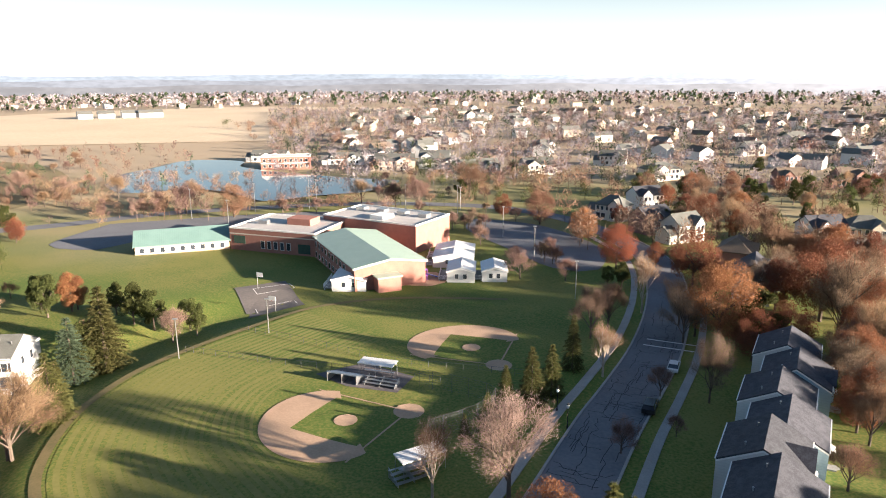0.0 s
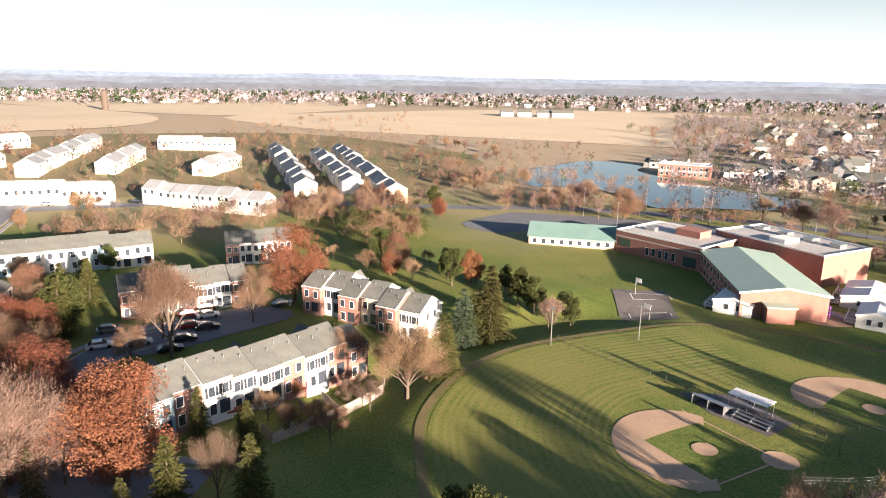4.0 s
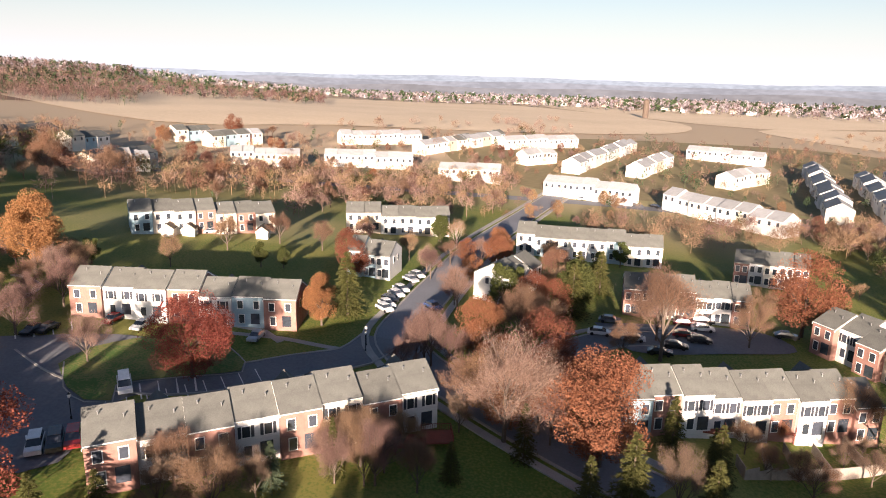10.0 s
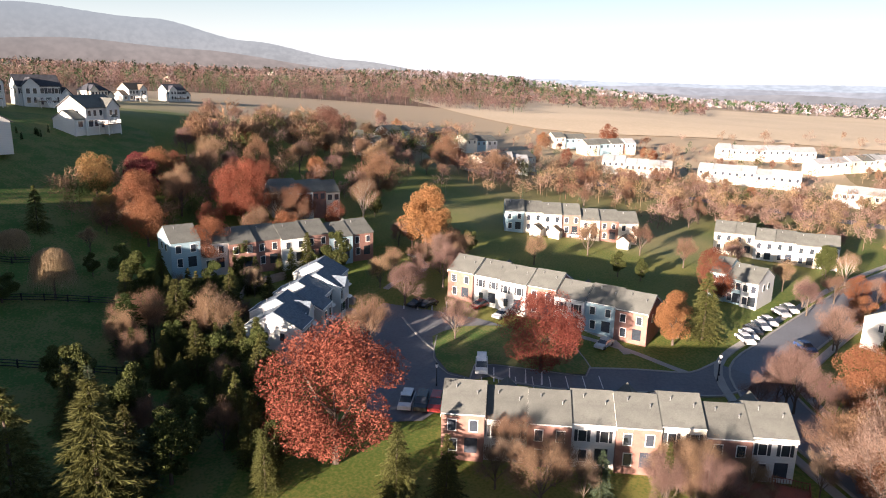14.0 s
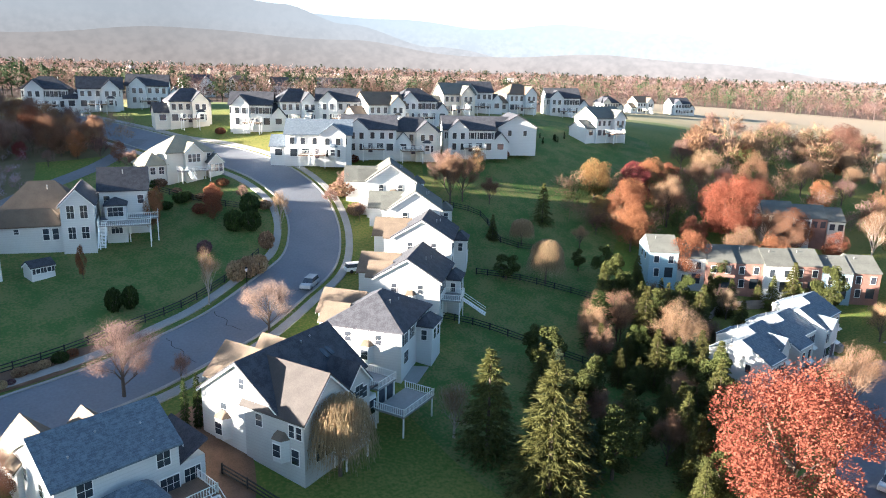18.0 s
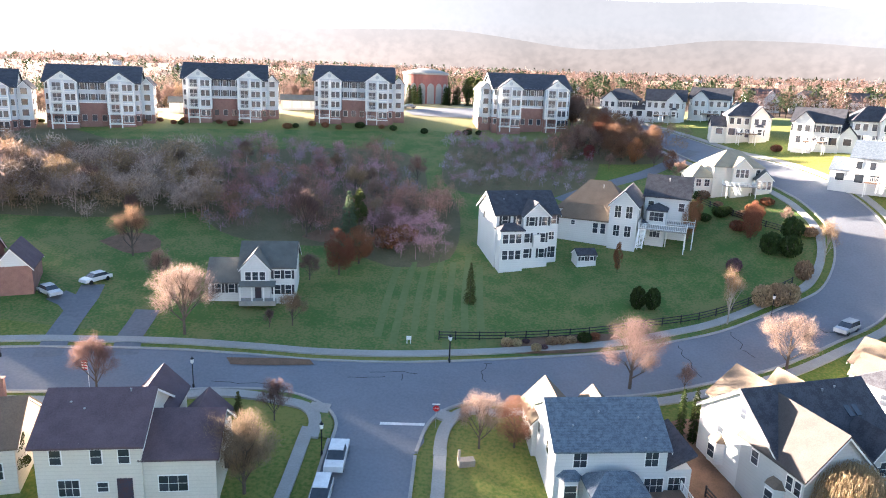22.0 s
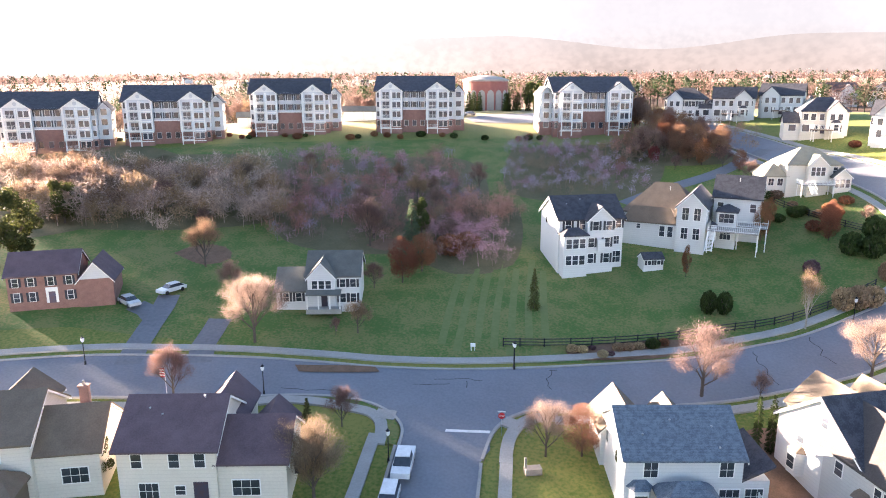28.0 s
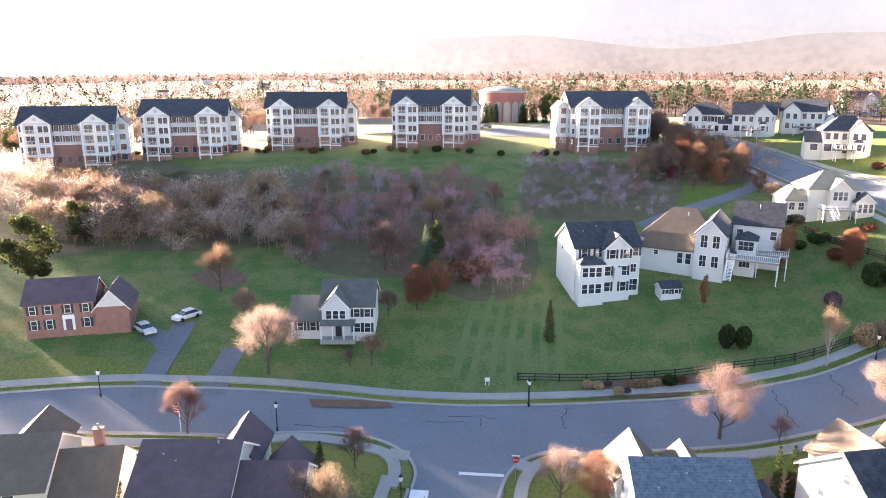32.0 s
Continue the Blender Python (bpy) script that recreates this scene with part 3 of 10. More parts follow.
drape("stubble_field", [(-1200, -60), (-1250, 300), (-1180, 480), (-760, 500), (-560, 380), (-520, 200), (-530, 60), (-500, -60), (-640, -170), (-900, -260)], M_FIELD, "harvested tan stubble field", 0.5, 40.0)
drape("stubble_field", [(-1500, 560), (-1200, 900), (-760, 960), (-640, 640), (-700, 520), (-1100, 520)], M_FIELD, "harvested tan stubble field", 0.4, 40.0)
drape("winter_field", [(-1500, -380), (-1750, 40), (-1330, 20), (-1230, -300)], M_GREENFIELD, "pale green winter crop field", 0.4, 40.0)
drape("rough_meadow", [(-270, 130), (-230, 190), (-170, 260), (-180, 330), (-260, 420), (-420, 430), (-480, 300), (-470, 180), (-420, 120), (-330, 110)], mat("dry_meadow", (0.22, 0.17, 0.09), (0.15, 0.13, 0.06), 0.95, 0.02, 0.3), "dry brown meadow", 0.1, 20.0)

# courts and streets of the terraces
road("terrace_street", [(-270, 128), (-214, 85), (-178, 60), (-150, 43.5), (-129, 31.5), (-116, 25), (-104, 26), (-94, 30), (-80, 36), (-62, 45)], 8.4, M_ASPHALT, "asphalt street through the terraces", walks=((-6.9, -5.5), (5.5, 6.9)))
road("court_lane", [(-116, 22), (-109, 16), (-107, 6), (-104, -8), (-106, -18), (-112, -27), (-122, -35)], 8.0, M_OLDASPH, "asphalt lane into a parking court", lift=0.12)
drape("parking_court", [(-125, -44), (-112, -45), (-96, -36), (-84, -32), (-84, -24), (-98, -21), (-104, -12), (-112, -8), (-124, -22)], M_OLDASPH, "asphalt parking court of the terraces", 0.13, 3.0)
road("court_lane", [(-93, 40), (-99, 48), (-106, 57), (-109, 66), (-107, 78)], 7.0, M_OLDASPH, "asphalt lane into a parking court", lift=0.12, walks=((5.0, 6.2),))
drape("parking_court", [(-118, 66), (-114, 84), (-108, 98), (-98, 98), (-99, 84), (-103, 66)], M_OLDASPH, "asphalt parking court of the terraces", 0.13, 3.0)
road("far_street", [(-330, -120), (-318, -40), (-299, 22), (-285, 61), (-260, 112), (-240, 152)], 8.0, M_ASPHALT, "distant asphalt street", kerb=False, lift=0.14)

# ---- hills on the horizon: a plain backdrop ----
def skyline(*pairs):
    """Height of a ridge over the eye, in degrees, softly drawn through (bearing, height) pairs."""
    def crest(a):
        for (a0, h0), (a1, h1) in zip(pairs[:-1], pairs[1:]):
            if a <= a1:
                k = max(0.0, (a - a0) / (a1 - a0))
                return h0 + (h1 - h0) * (k * k * (3 - 2 * k))
        return pairs[-1][1]
    return crest


def backdrop(name, far, az0, az1, crest, foot, top, glow, label):
    """A ridge of woods whose haze is put into its emission: foot colour below, cooler colour towards the crest;
    stronger in the west to balance the lower exposure.
    """
    g, n = Geo(), 520
    for i in range(n + 1):
        a = radians(az0 + (az1 - az0) * i / n)
        el = crest(math.degrees(a)) + 0.10 * noise.noise((i * 0.05, far, 0)) + 0.035 * noise.noise((i * 0.8, far, 2))
        x, y = -math.sin(a) * far, math.cos(a) * far
        g.v += [(x * 0.93, y * 0.93, -20), (x, y, 50 + far * math.tan(radians(el)))]
        if i:
            k = len(g.v)
            g.f.append((k - 4, k - 2, k - 1, k - 3))
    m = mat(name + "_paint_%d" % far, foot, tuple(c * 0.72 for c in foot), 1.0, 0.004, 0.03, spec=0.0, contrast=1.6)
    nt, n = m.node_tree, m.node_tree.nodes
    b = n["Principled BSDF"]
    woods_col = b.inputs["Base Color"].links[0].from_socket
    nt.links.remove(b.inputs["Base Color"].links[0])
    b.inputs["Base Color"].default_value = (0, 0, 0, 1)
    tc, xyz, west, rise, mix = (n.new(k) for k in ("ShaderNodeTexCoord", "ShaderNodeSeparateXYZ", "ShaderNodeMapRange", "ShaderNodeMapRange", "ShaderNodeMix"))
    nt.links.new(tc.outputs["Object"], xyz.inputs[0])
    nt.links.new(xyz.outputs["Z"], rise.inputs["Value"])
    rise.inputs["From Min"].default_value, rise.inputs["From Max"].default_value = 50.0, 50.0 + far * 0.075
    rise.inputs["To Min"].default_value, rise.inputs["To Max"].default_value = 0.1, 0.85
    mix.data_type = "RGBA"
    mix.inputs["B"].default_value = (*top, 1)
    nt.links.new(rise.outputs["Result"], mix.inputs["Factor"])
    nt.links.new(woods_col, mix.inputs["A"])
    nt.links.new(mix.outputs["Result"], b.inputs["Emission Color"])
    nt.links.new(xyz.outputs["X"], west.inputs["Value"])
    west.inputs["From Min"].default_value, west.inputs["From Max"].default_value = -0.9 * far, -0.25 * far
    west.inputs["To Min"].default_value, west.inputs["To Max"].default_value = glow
    # and paler again in the east: glow under the low sun painted into the emission
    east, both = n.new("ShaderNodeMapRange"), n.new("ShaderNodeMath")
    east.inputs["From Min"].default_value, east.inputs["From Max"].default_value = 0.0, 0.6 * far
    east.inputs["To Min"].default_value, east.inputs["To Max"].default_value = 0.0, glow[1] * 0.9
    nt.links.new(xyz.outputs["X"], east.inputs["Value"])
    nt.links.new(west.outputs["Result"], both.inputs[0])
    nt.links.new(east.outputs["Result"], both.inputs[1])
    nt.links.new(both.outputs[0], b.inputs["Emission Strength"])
    return tagged(new(name, g.mesh(name, m)), label, "hills", kind="structure")


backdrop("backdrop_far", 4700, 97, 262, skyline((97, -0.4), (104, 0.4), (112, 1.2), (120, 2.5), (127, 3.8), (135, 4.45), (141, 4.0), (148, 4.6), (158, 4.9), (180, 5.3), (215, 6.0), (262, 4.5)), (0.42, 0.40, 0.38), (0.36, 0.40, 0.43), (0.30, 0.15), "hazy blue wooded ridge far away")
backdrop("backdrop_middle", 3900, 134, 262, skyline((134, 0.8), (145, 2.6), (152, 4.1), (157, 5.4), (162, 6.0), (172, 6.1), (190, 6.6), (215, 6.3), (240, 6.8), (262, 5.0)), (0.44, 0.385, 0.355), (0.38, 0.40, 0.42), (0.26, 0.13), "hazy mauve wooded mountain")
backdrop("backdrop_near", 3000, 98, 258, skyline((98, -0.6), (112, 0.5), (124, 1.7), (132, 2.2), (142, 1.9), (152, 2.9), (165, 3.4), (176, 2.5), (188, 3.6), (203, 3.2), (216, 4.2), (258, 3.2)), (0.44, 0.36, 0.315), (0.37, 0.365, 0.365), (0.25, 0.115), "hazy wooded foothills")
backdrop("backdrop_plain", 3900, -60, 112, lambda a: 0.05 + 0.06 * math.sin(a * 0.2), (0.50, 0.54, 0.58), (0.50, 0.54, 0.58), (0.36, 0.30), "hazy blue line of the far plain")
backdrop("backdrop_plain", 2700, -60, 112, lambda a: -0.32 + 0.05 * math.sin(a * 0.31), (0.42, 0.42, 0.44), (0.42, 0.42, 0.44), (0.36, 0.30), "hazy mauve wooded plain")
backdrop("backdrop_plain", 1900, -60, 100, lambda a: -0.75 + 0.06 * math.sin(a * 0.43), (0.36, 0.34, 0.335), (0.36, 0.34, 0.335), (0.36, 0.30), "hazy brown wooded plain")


# ---- trees ----
STREET_LINE = smooth(HILL_STREET, 4.0)


def limb(g, rnd, a, d, r, length, depth, tips, spread=0.6, up=0.15):
    """Grows one limb and its forks; thin ends go into tips."""
    b = a + d * length
    g.tube(a, b, r, r * 0.62, 5 if r > 0.06 else 3)
    if depth == 0:
        tips.append((b, d))
        return
    for i in range(3 if depth > 1 else 2):
        u = d.orthogonal().normalized()
        u.rotate(Matrix.Rotation(rnd.uniform(0, 6.283), 3, d))
        nd = (d + u * rnd.uniform(0.5, 1.2) * spread + Vector((0, 0, up))).normalized()
        limb(g, rnd, a + d * length * rnd.uniform(0.65, 1.0), nd, r * 0.55, length * rnd.uniform(0.62, 0.85), depth - 1, tips, spread, up)


def sliver(g, p, d, length, w, rnd):
    s = d.orthogonal().normalized()
    s.rotate(Matrix.Rotation(rnd.uniform(0, 6.283), 3, d))
    q = p + d * length
    g.face(p - s * w, p + s * w, q)


def flake(g, p, size, rnd):
    d = Vector((rnd.gauss(0, 1), rnd.gauss(0, 1), rnd.gauss(0, 1))).normalized()
    s = d.orthogonal().normalized() * size
    t = d.cross(s) * rnd.uniform(0.6, 1.0)
    g.face(p - s - t * 0.3, p + t * 0.9, p + s - t * 0.2, p - t)


def inside(rnd):
    while True:
        v = Vector((rnd.uniform(-1, 1), rnd.uniform(-1, 1), rnd.uniform(-1, 1)))
        if v.length < 1:
            return v


def bare_tree(seed, h, spread, material, bark, twigs=21000):
    """A leafless tree: forking limbs from a short trunk, and an oval crown of very fine twigs."""
    rnd = random.Random(seed)
    t, c, tips = Geo(), Geo(), []
    t.tube((0, 0, -0.4), (0, 0, h * 0.24), h * 0.020, h * 0.015, 7)
    for i in range(7):
        a = i * 2.4 + rnd.uniform(-0.3, 0.3)
        lean = spread * (1.0 - 0.09 * i)
        d = Vector((math.cos(a) * lean, math.sin(a) * lean, 1.0)).normalized()
        limb(t, rnd, Vector((0, 0, h * (0.13 + 0.03 * i))), d, h * 0.009, h * rnd.uniform(0.20, 0.26), 3, tips, 0.6, 0.22)
    limb(t, rnd, Vector((0, 0, h * 0.22)), Vector((0, 0, 1)), h * 0.012, h * 0.27, 3, tips, 0.55, 0.25)
    mid = Vector((0, 0, h * 0.45))
    for i in range(twigs):
        p, d = tips[rnd.randrange(len(tips))]
        p = p - d * rnd.uniform(0, h * 0.16) + Vector((rnd.gauss(0, 1), rnd.gauss(0, 1), rnd.gauss(0, 1))) * h * 0.034
        if p.z < h * 0.12:
            continue
        o = ((p - mid).normalized() * 0.8 + Vector((rnd.gauss(0, 0.6), rnd.gauss(0, 0.6), rnd.gauss(0.5, 0.5)))).normalized()
        sliver(c, p, o, rnd.uniform(0.014, 0.042) * h, 0.0013 * h * rnd.uniform(0.6, 1.5), rnd)
    return t.mesh("trunk", bark), c.mesh("crown", material)


def leaf_tree(seed, h, wide, material, leaves=13000, base=0.16, size=0.0115, lumps=40):
    rnd = random.Random(seed)
    t, c, tips = Geo(), Geo(), []
    t.tube((0, 0, -0.4), (0, 0, h * 0.3), h * 0.024, h * 0.018, 7)
    for i in range(6):
        a = i * 1.05
        limb(t, rnd, Vector((0, 0, h * (0.18 + 0.04 * i))), Vector((math.cos(a) * 0.8, math.sin(a) * 0.8, 0.9)).normalized(), h * 0.010, h * 0.22, 1, tips)
    cl = []
    for i in range(lumps):
        v = inside(rnd)
        v = v.normalized() * (v.length ** 0.4)
        z = h * (base + (1 - base) * (0.5 + 0.46 * v.z))
        k = 1.0 - 0.35 * max(0, v.z) ** 2
        cl.append((Vector((v.x * wide * 0.78 * k, v.y * wide * 0.78 * k, z)), wide * rnd.uniform(0.2, 0.36)))
    for i in range(leaves):
        o, r = cl[rnd.randrange(lumps)]
        v = inside(rnd)
        flake(c, o + v.normalized() * (v.length ** 0.5) * r, h * size * rnd.uniform(0.6, 1.4), rnd)
    return t.mesh("trunk", M_BARK), c.mesh("crown", material)


def spruce(seed, h, wide, material, tiers=16, tip=1.0):
    rnd = random.Random(seed)
    t, c = Geo(), Geo()
    t.tube((0, 0, -0.4), (0, 0, h * 0.94), h * 0.02, h * 0.004, 6)
    for k in range(tiers):
        f = k / (tiers - 1)
        z, r = h * (0.06 + 0.9 * f), wide * ((1 - f) ** (0.8 * tip)) + 0.12
        n = int(9 + 13 * (1 - f))
        for i in range(n):
            a = 6.283 * (i + rnd.random()) / n
            rr = r * rnd.uniform(0.7, 1.12)
            d = Vector((math.cos(a), math.sin(a), -0.28 - 0.2 * (1 - f)))
            p = Vector((0, 0, z + rnd.uniform(-0.03, 0.03) * h))
            for j in range(6):
                s = 0.25 + 0.75 * (j + rnd.random()) / 6
                q = p + d * rr * s
                for m in range(8):
                    o = (d + Vector((rnd.gauss(0, 0.7), rnd.gauss(0, 0.7), rnd.gauss(0.1, 0.3)))).normalized()
                    sliver(c, q, o, h * 0.042 * rnd.uniform(0.7, 1.3), h * 0.0048, rnd)
    return t.mesh("trunk", M_BARK), c.mesh("crown", material)


def pine(seed, h, wide, material):
    return leaf_tree(seed, h, wide, material, 10000, 0.16, 0.0125, 26)


def willow(seed, h, wide, material):
    rnd = random.Random(seed)
    t, c, tips = Geo(), Geo(), []
    t.tube((0, 0, -0.4), (0, 0, h * 0.35), h * 0.03, h * 0.02, 7)
    for i in range(8):
        a = i * 0.785
        limb(t, rnd, Vector((0, 0, h * 0.3)), Vector((math.cos(a) * 0.6, math.sin(a) * 0.6, 1)).normalized(), h * 0.012, h * 0.28, 1, tips, 0.8, 0.1)
    for i in range(2600):
        v = inside(rnd)
        p = Vector((v.x * wide * 0.85, v.y * wide * 0.85, h * (0.72 + 0.26 * math.sqrt(max(0, 1 - v.x ** 2 - v.y ** 2)) * rnd.uniform(0.6, 1))))
        end = p.z * rnd.uniform(0.3, 0.75)
        out = Vector((v.x, v.y, 0)) * 0.25
        while p.z > end:
            d = (Vector((out.x, out.y, -1)) + Vector((rnd.gauss(0, 0.12), rnd.gauss(0, 0.12), 0))).normalized()
            sliver(c, p, d, h * 0.085, h * 0.0026, rnd)
            p = p + d * h * 0.075
    return t.mesh("trunk", M_BARK), c.mesh("crown", material)


def bush(seed, h, wide, material, n=900):
    rnd = random.Random(seed)
    c, t = Geo(), Geo()
    for i in range(9):
        a = i * 0.698
        t.tube((0, 0, -0.1), (math.cos(a) * wide * 0.5, math.sin(a) * wide * 0.5, h * 0.7), 0.03, 0.012, 4)
    for i in range(n):
        v = inside(rnd)
        v = v.normalized() * v.length ** 0.45
        flake(c, Vector((v.x * wide, v.y * wide, h * (0.5 + 0.5 * v.z))), 0.11 * wide * rnd.uniform(0.6, 1.3), rnd)
    return t.mesh("stems", M_BARK), c.mesh("foliage", material)


L_TAN = leafy("tan_twigs", (0.285, 0.187, 0.12), (0.195, 0.12, 0.078))
L_PINK = leafy("rosy_twigs", (0.262, 0.170, 0.142), (0.178, 0.11, 0.092))
L_GREYT = leafy("grey_brown_twigs", (0.23, 0.165, 0.12), (0.15, 0.105, 0.075))
L_RUST = leafy("rust_leaves", (0.265, 0.115, 0.062), (0.175, 0.074, 0.042))
L_RED = leafy("red_leaves", (0.24, 0.075, 0.05), (0.16, 0.048, 0.033))
L_MAROON = leafy("maroon_leaves", (0.18, 0.045, 0.045), (0.12, 0.03, 0.03))
L_ORANGE = leafy("orange_leaves", (0.31, 0.155, 0.07), (0.235, 0.108, 0.05))
L_GOLD = leafy("golden_leaves", (0.33, 0.22, 0.09), (0.24, 0.15, 0.06))
L_GREEN = leafy("pine_needles", (0.085, 0.097, 0.029), (0.05, 0.06, 0.02))
L_SPRUCE = leafy("spruce_needles", (0.115, 0.112, 0.035), (0.062, 0.066, 0.023))
L_BLUE = leafy("blue_spruce_needles", (0.09, 0.12, 0.07), (0.05, 0.07, 0.045))
L_WILLOW = leafy("willow_fronds", (0.31, 0.222, 0.145), (0.22, 0.155, 0.10))
L_HEDGE = leafy("hedge_leaves", (0.05, 0.075, 0.02), (0.03, 0.045, 0.015))
L_PLUME = leafy("dry_plumes", (0.45, 0.34, 0.20), (0.35, 0.25, 0.15))
L_UMBER = leafy("umber_twigs", (0.24, 0.135, 0.085), (0.155, 0.085, 0.055))
L_SHRUB = leafy("purple_shrub_twigs", (0.17, 0.10, 0.115), (0.11, 0.065, 0.075))
# lighter twigs for the slope woods: hazy brightness put into the colour
L_PALED = leafy("paled_tan_twigs", (0.44, 0.335, 0.28), (0.31, 0.225, 0.19))
L_MAUVE = leafy("mauve_grey_twigs", (0.50, 0.39, 0.46), (0.36, 0.27, 0.34))
L_RUSSET = leafy("russet_twigs", (0.50, 0.26, 0.20), (0.36, 0.17, 0.135))
L_PURPLE = leafy("purple_twigs", (0.52, 0.30, 0.34), (0.37, 0.20, 0.24))

L_PEACH = leafy("pinkish_tan_twigs", (0.30, 0.215, 0.185), (0.205, 0.142, 0.122))
L_TANLEAF = leafy("dry_tan_leaves", (0.28, 0.172, 0.10), (0.19, 0.108, 0.064))
L_RUSSETLEAF = leafy("dull_russet_leaves", (0.24, 0.132, 0.09), (0.16, 0.083, 0.058))

KINDS = {
    "bare": [bare_tree(s, 10, 0.75, L_TAN, M_BARK) for s in (1, 2, 3)], "rosy": [bare_tree(s, 10, 0.85, L_PINK, M_BARK) for s in (4, 5, 6)],
    "grey": [bare_tree(s, 10, 0.7, L_GREYT, M_BARK) for s in (7, 8)], "pale": [bare_tree(s, 10, 0.55, L_TAN, M_PALEBARK, 9000) for s in (9, 10)],
    "purple": [bare_tree(s, 10, 0.9, L_PURPLE, M_BARK, 9000) for s in (11, 12)], "rust": [leaf_tree(s, 10, 4.4, L_RUST, 30000, 0.13, 0.0066, 60) for s in (13, 14, 15)],
    "red": [leaf_tree(s, 10, 4.6, L_RED, 38000, 0.13, 0.006, 64) for s in (16, 17)], "maroon": [leaf_tree(s, 10, 4.2, L_MAROON) for s in (18,)],
    "orange": [leaf_tree(s, 10, 3.6, L_ORANGE, 24000, 0.14, 0.0072, 50) for s in (19, 20)], "gold": [leaf_tree(s, 10, 5.0, L_GOLD, 14000) for s in (21,)],
    "thin": [leaf_tree(s, 10, 3.8, L_TAN, 5000, 0.25, 0.0105, 40) for s in (22, 23)],
    "spruce": [spruce(s, 10, 3.0, L_SPRUCE) for s in (24, 25)], "blue": [spruce(s, 10, 3.0, L_BLUE) for s in (26,)], "column": [spruce(s, 10, 1.6, L_HEDGE, 14, 0.55) for s in (27,)],
    "pine": [pine(s, 10, 3.4, L_GREEN) for s in (28, 29)], "willow": [willow(s, 10, 4.6, L_WILLOW) for s in (30,)],
    "bush": [bush(s, 1.0, 0.8, L_HEDGE) for s in (31, 32)], "redbush": [bush(s, 1.0, 0.8, L_RUST) for s in (33,)], "plume": [bush(s, 1.0, 0.8, L_PLUME) for s in (34,)],
    "tanleaf": [leaf_tree(s, 10, 3.9, L_TANLEAF, 36000, 0.12, 0.0052, 70) for s in (41, 42)], "russet": [leaf_tree(s, 10, 4.1, L_RUSSETLEAF, 36000, 0.12, 0.0052, 70) for s in (43, 44)],
    "peach": [bare_tree(s, 10, 0.95, L_PEACH, M_BARK, 17000) for s in (45, 46)],
    "twigbush": [bush(s, 1.0, 0.9, L_SHRUB) for s in (35,)], "tanbush": [bush(s, 1.0, 0.9, L_TAN) for s in (36,)],
}
WORDS = {
    "bare": ("bare tan-brown deciduous tree", "tree"), "rosy": ("bare rosy-brown tree with fine twigs", "tree"), "grey": ("bare grey-brown deciduous tree", "tree"),
    "pale": ("bare pale-barked tree", "tree"), "purple": ("bare purplish-brown tree of the thicket", "tree"), "rust": ("rust-brown oak in autumn leaf", "tree"),
    "red": ("deep red maple in full autumn leaf", "tree"), "maroon": ("dark maroon-leaved tree", "tree"), "orange": ("bright orange autumn tree", "tree"),
    "gold": ("broad golden-brown autumn tree", "tree"), "thin": ("tree with thinning tan leaves", "tree"), "spruce": ("tall olive-green spruce", "conifer"),
    "blue": ("blue-green spruce", "conifer"), "column": ("narrow dark green evergreen", "conifer"), "pine": ("round-crowned dark green pine", "conifer"),
    "willow": ("weeping willow with yellow hanging fronds", "tree"), "bush": ("rounded dark evergreen shrub", "shrub"), "redbush": ("rust-red autumn shrub", "shrub"),
    "tanleaf": ("tree in dry tan-brown autumn leaf", "tree"), "russet": ("tree in dull russet autumn leaf", "tree"),
    "peach": ("bare pinkish-tan street tree with dense fine twigs", "tree"),
    "plume": ("clump of dry tan ornamental grass", "grass clump"), "twigbush": ("leafless purplish shrub", "shrub"), "tanbush": ("dry tan shrub", "shrub"),
}
tree_rnd = random.Random(77)


def tree(kind, x, y, h, wide=1.0, where="on the grass", lift=0.0):
    label, cat = WORDS[kind]
    trunk, crown = KINDS[kind][tree_rnd.randrange(len(KINDS[kind]))]
    unit = 1.0 if cat in ("shrub", "grass clump") else 10.0
    s = h / unit
    name = {"shrub": "shrub", "grass clump": "grass_clump", "conifer": "conifer"}.get(cat, "tree")
    ob = thing(name, label + " " + where, cat, spot(x, y, tree_rnd.uniform(0, 360), lift) @ Matrix.Diagonal((s * wide, s * wide, s, 1)))
    part("trunk" if unit > 1 else "stem", trunk, None, ob)
    part("crown" if unit > 1 else "foliage", crown, None, ob)
    return ob


def spray(g, x, y, z, h, w, n, rnd, thick=0.012, reach=0.13):
    """One loose crown of fine twigs, in a few boughs, on a thin stem."""
    g.tube((x, y, z - 0.5), (x + rnd.uniform(-0.05, 0.05) * h, y, z + h * 0.5), h * 0.009, h * 0.005, 3)
    boughs = [inside(rnd) * 0.75 for k in range(5)]
    for k in range(n):
        v = boughs[k % 5] + inside(rnd) * 0.5
        o = Vector((v.x * 0.6 + rnd.gauss(0, 0.6), v.y * 0.6 + rnd.gauss(0, 0.6), 0.4 + rnd.gauss(0, 0.6))).normalized()
        sliver(g, Vector((x + v.x * w, y + v.y * w, z + h * (0.53 + 0.40 * v.z))), o, h * reach * rnd.uniform(0.6, 1.4), h * thick * rnd.uniform(0.6, 1.4), rnd)


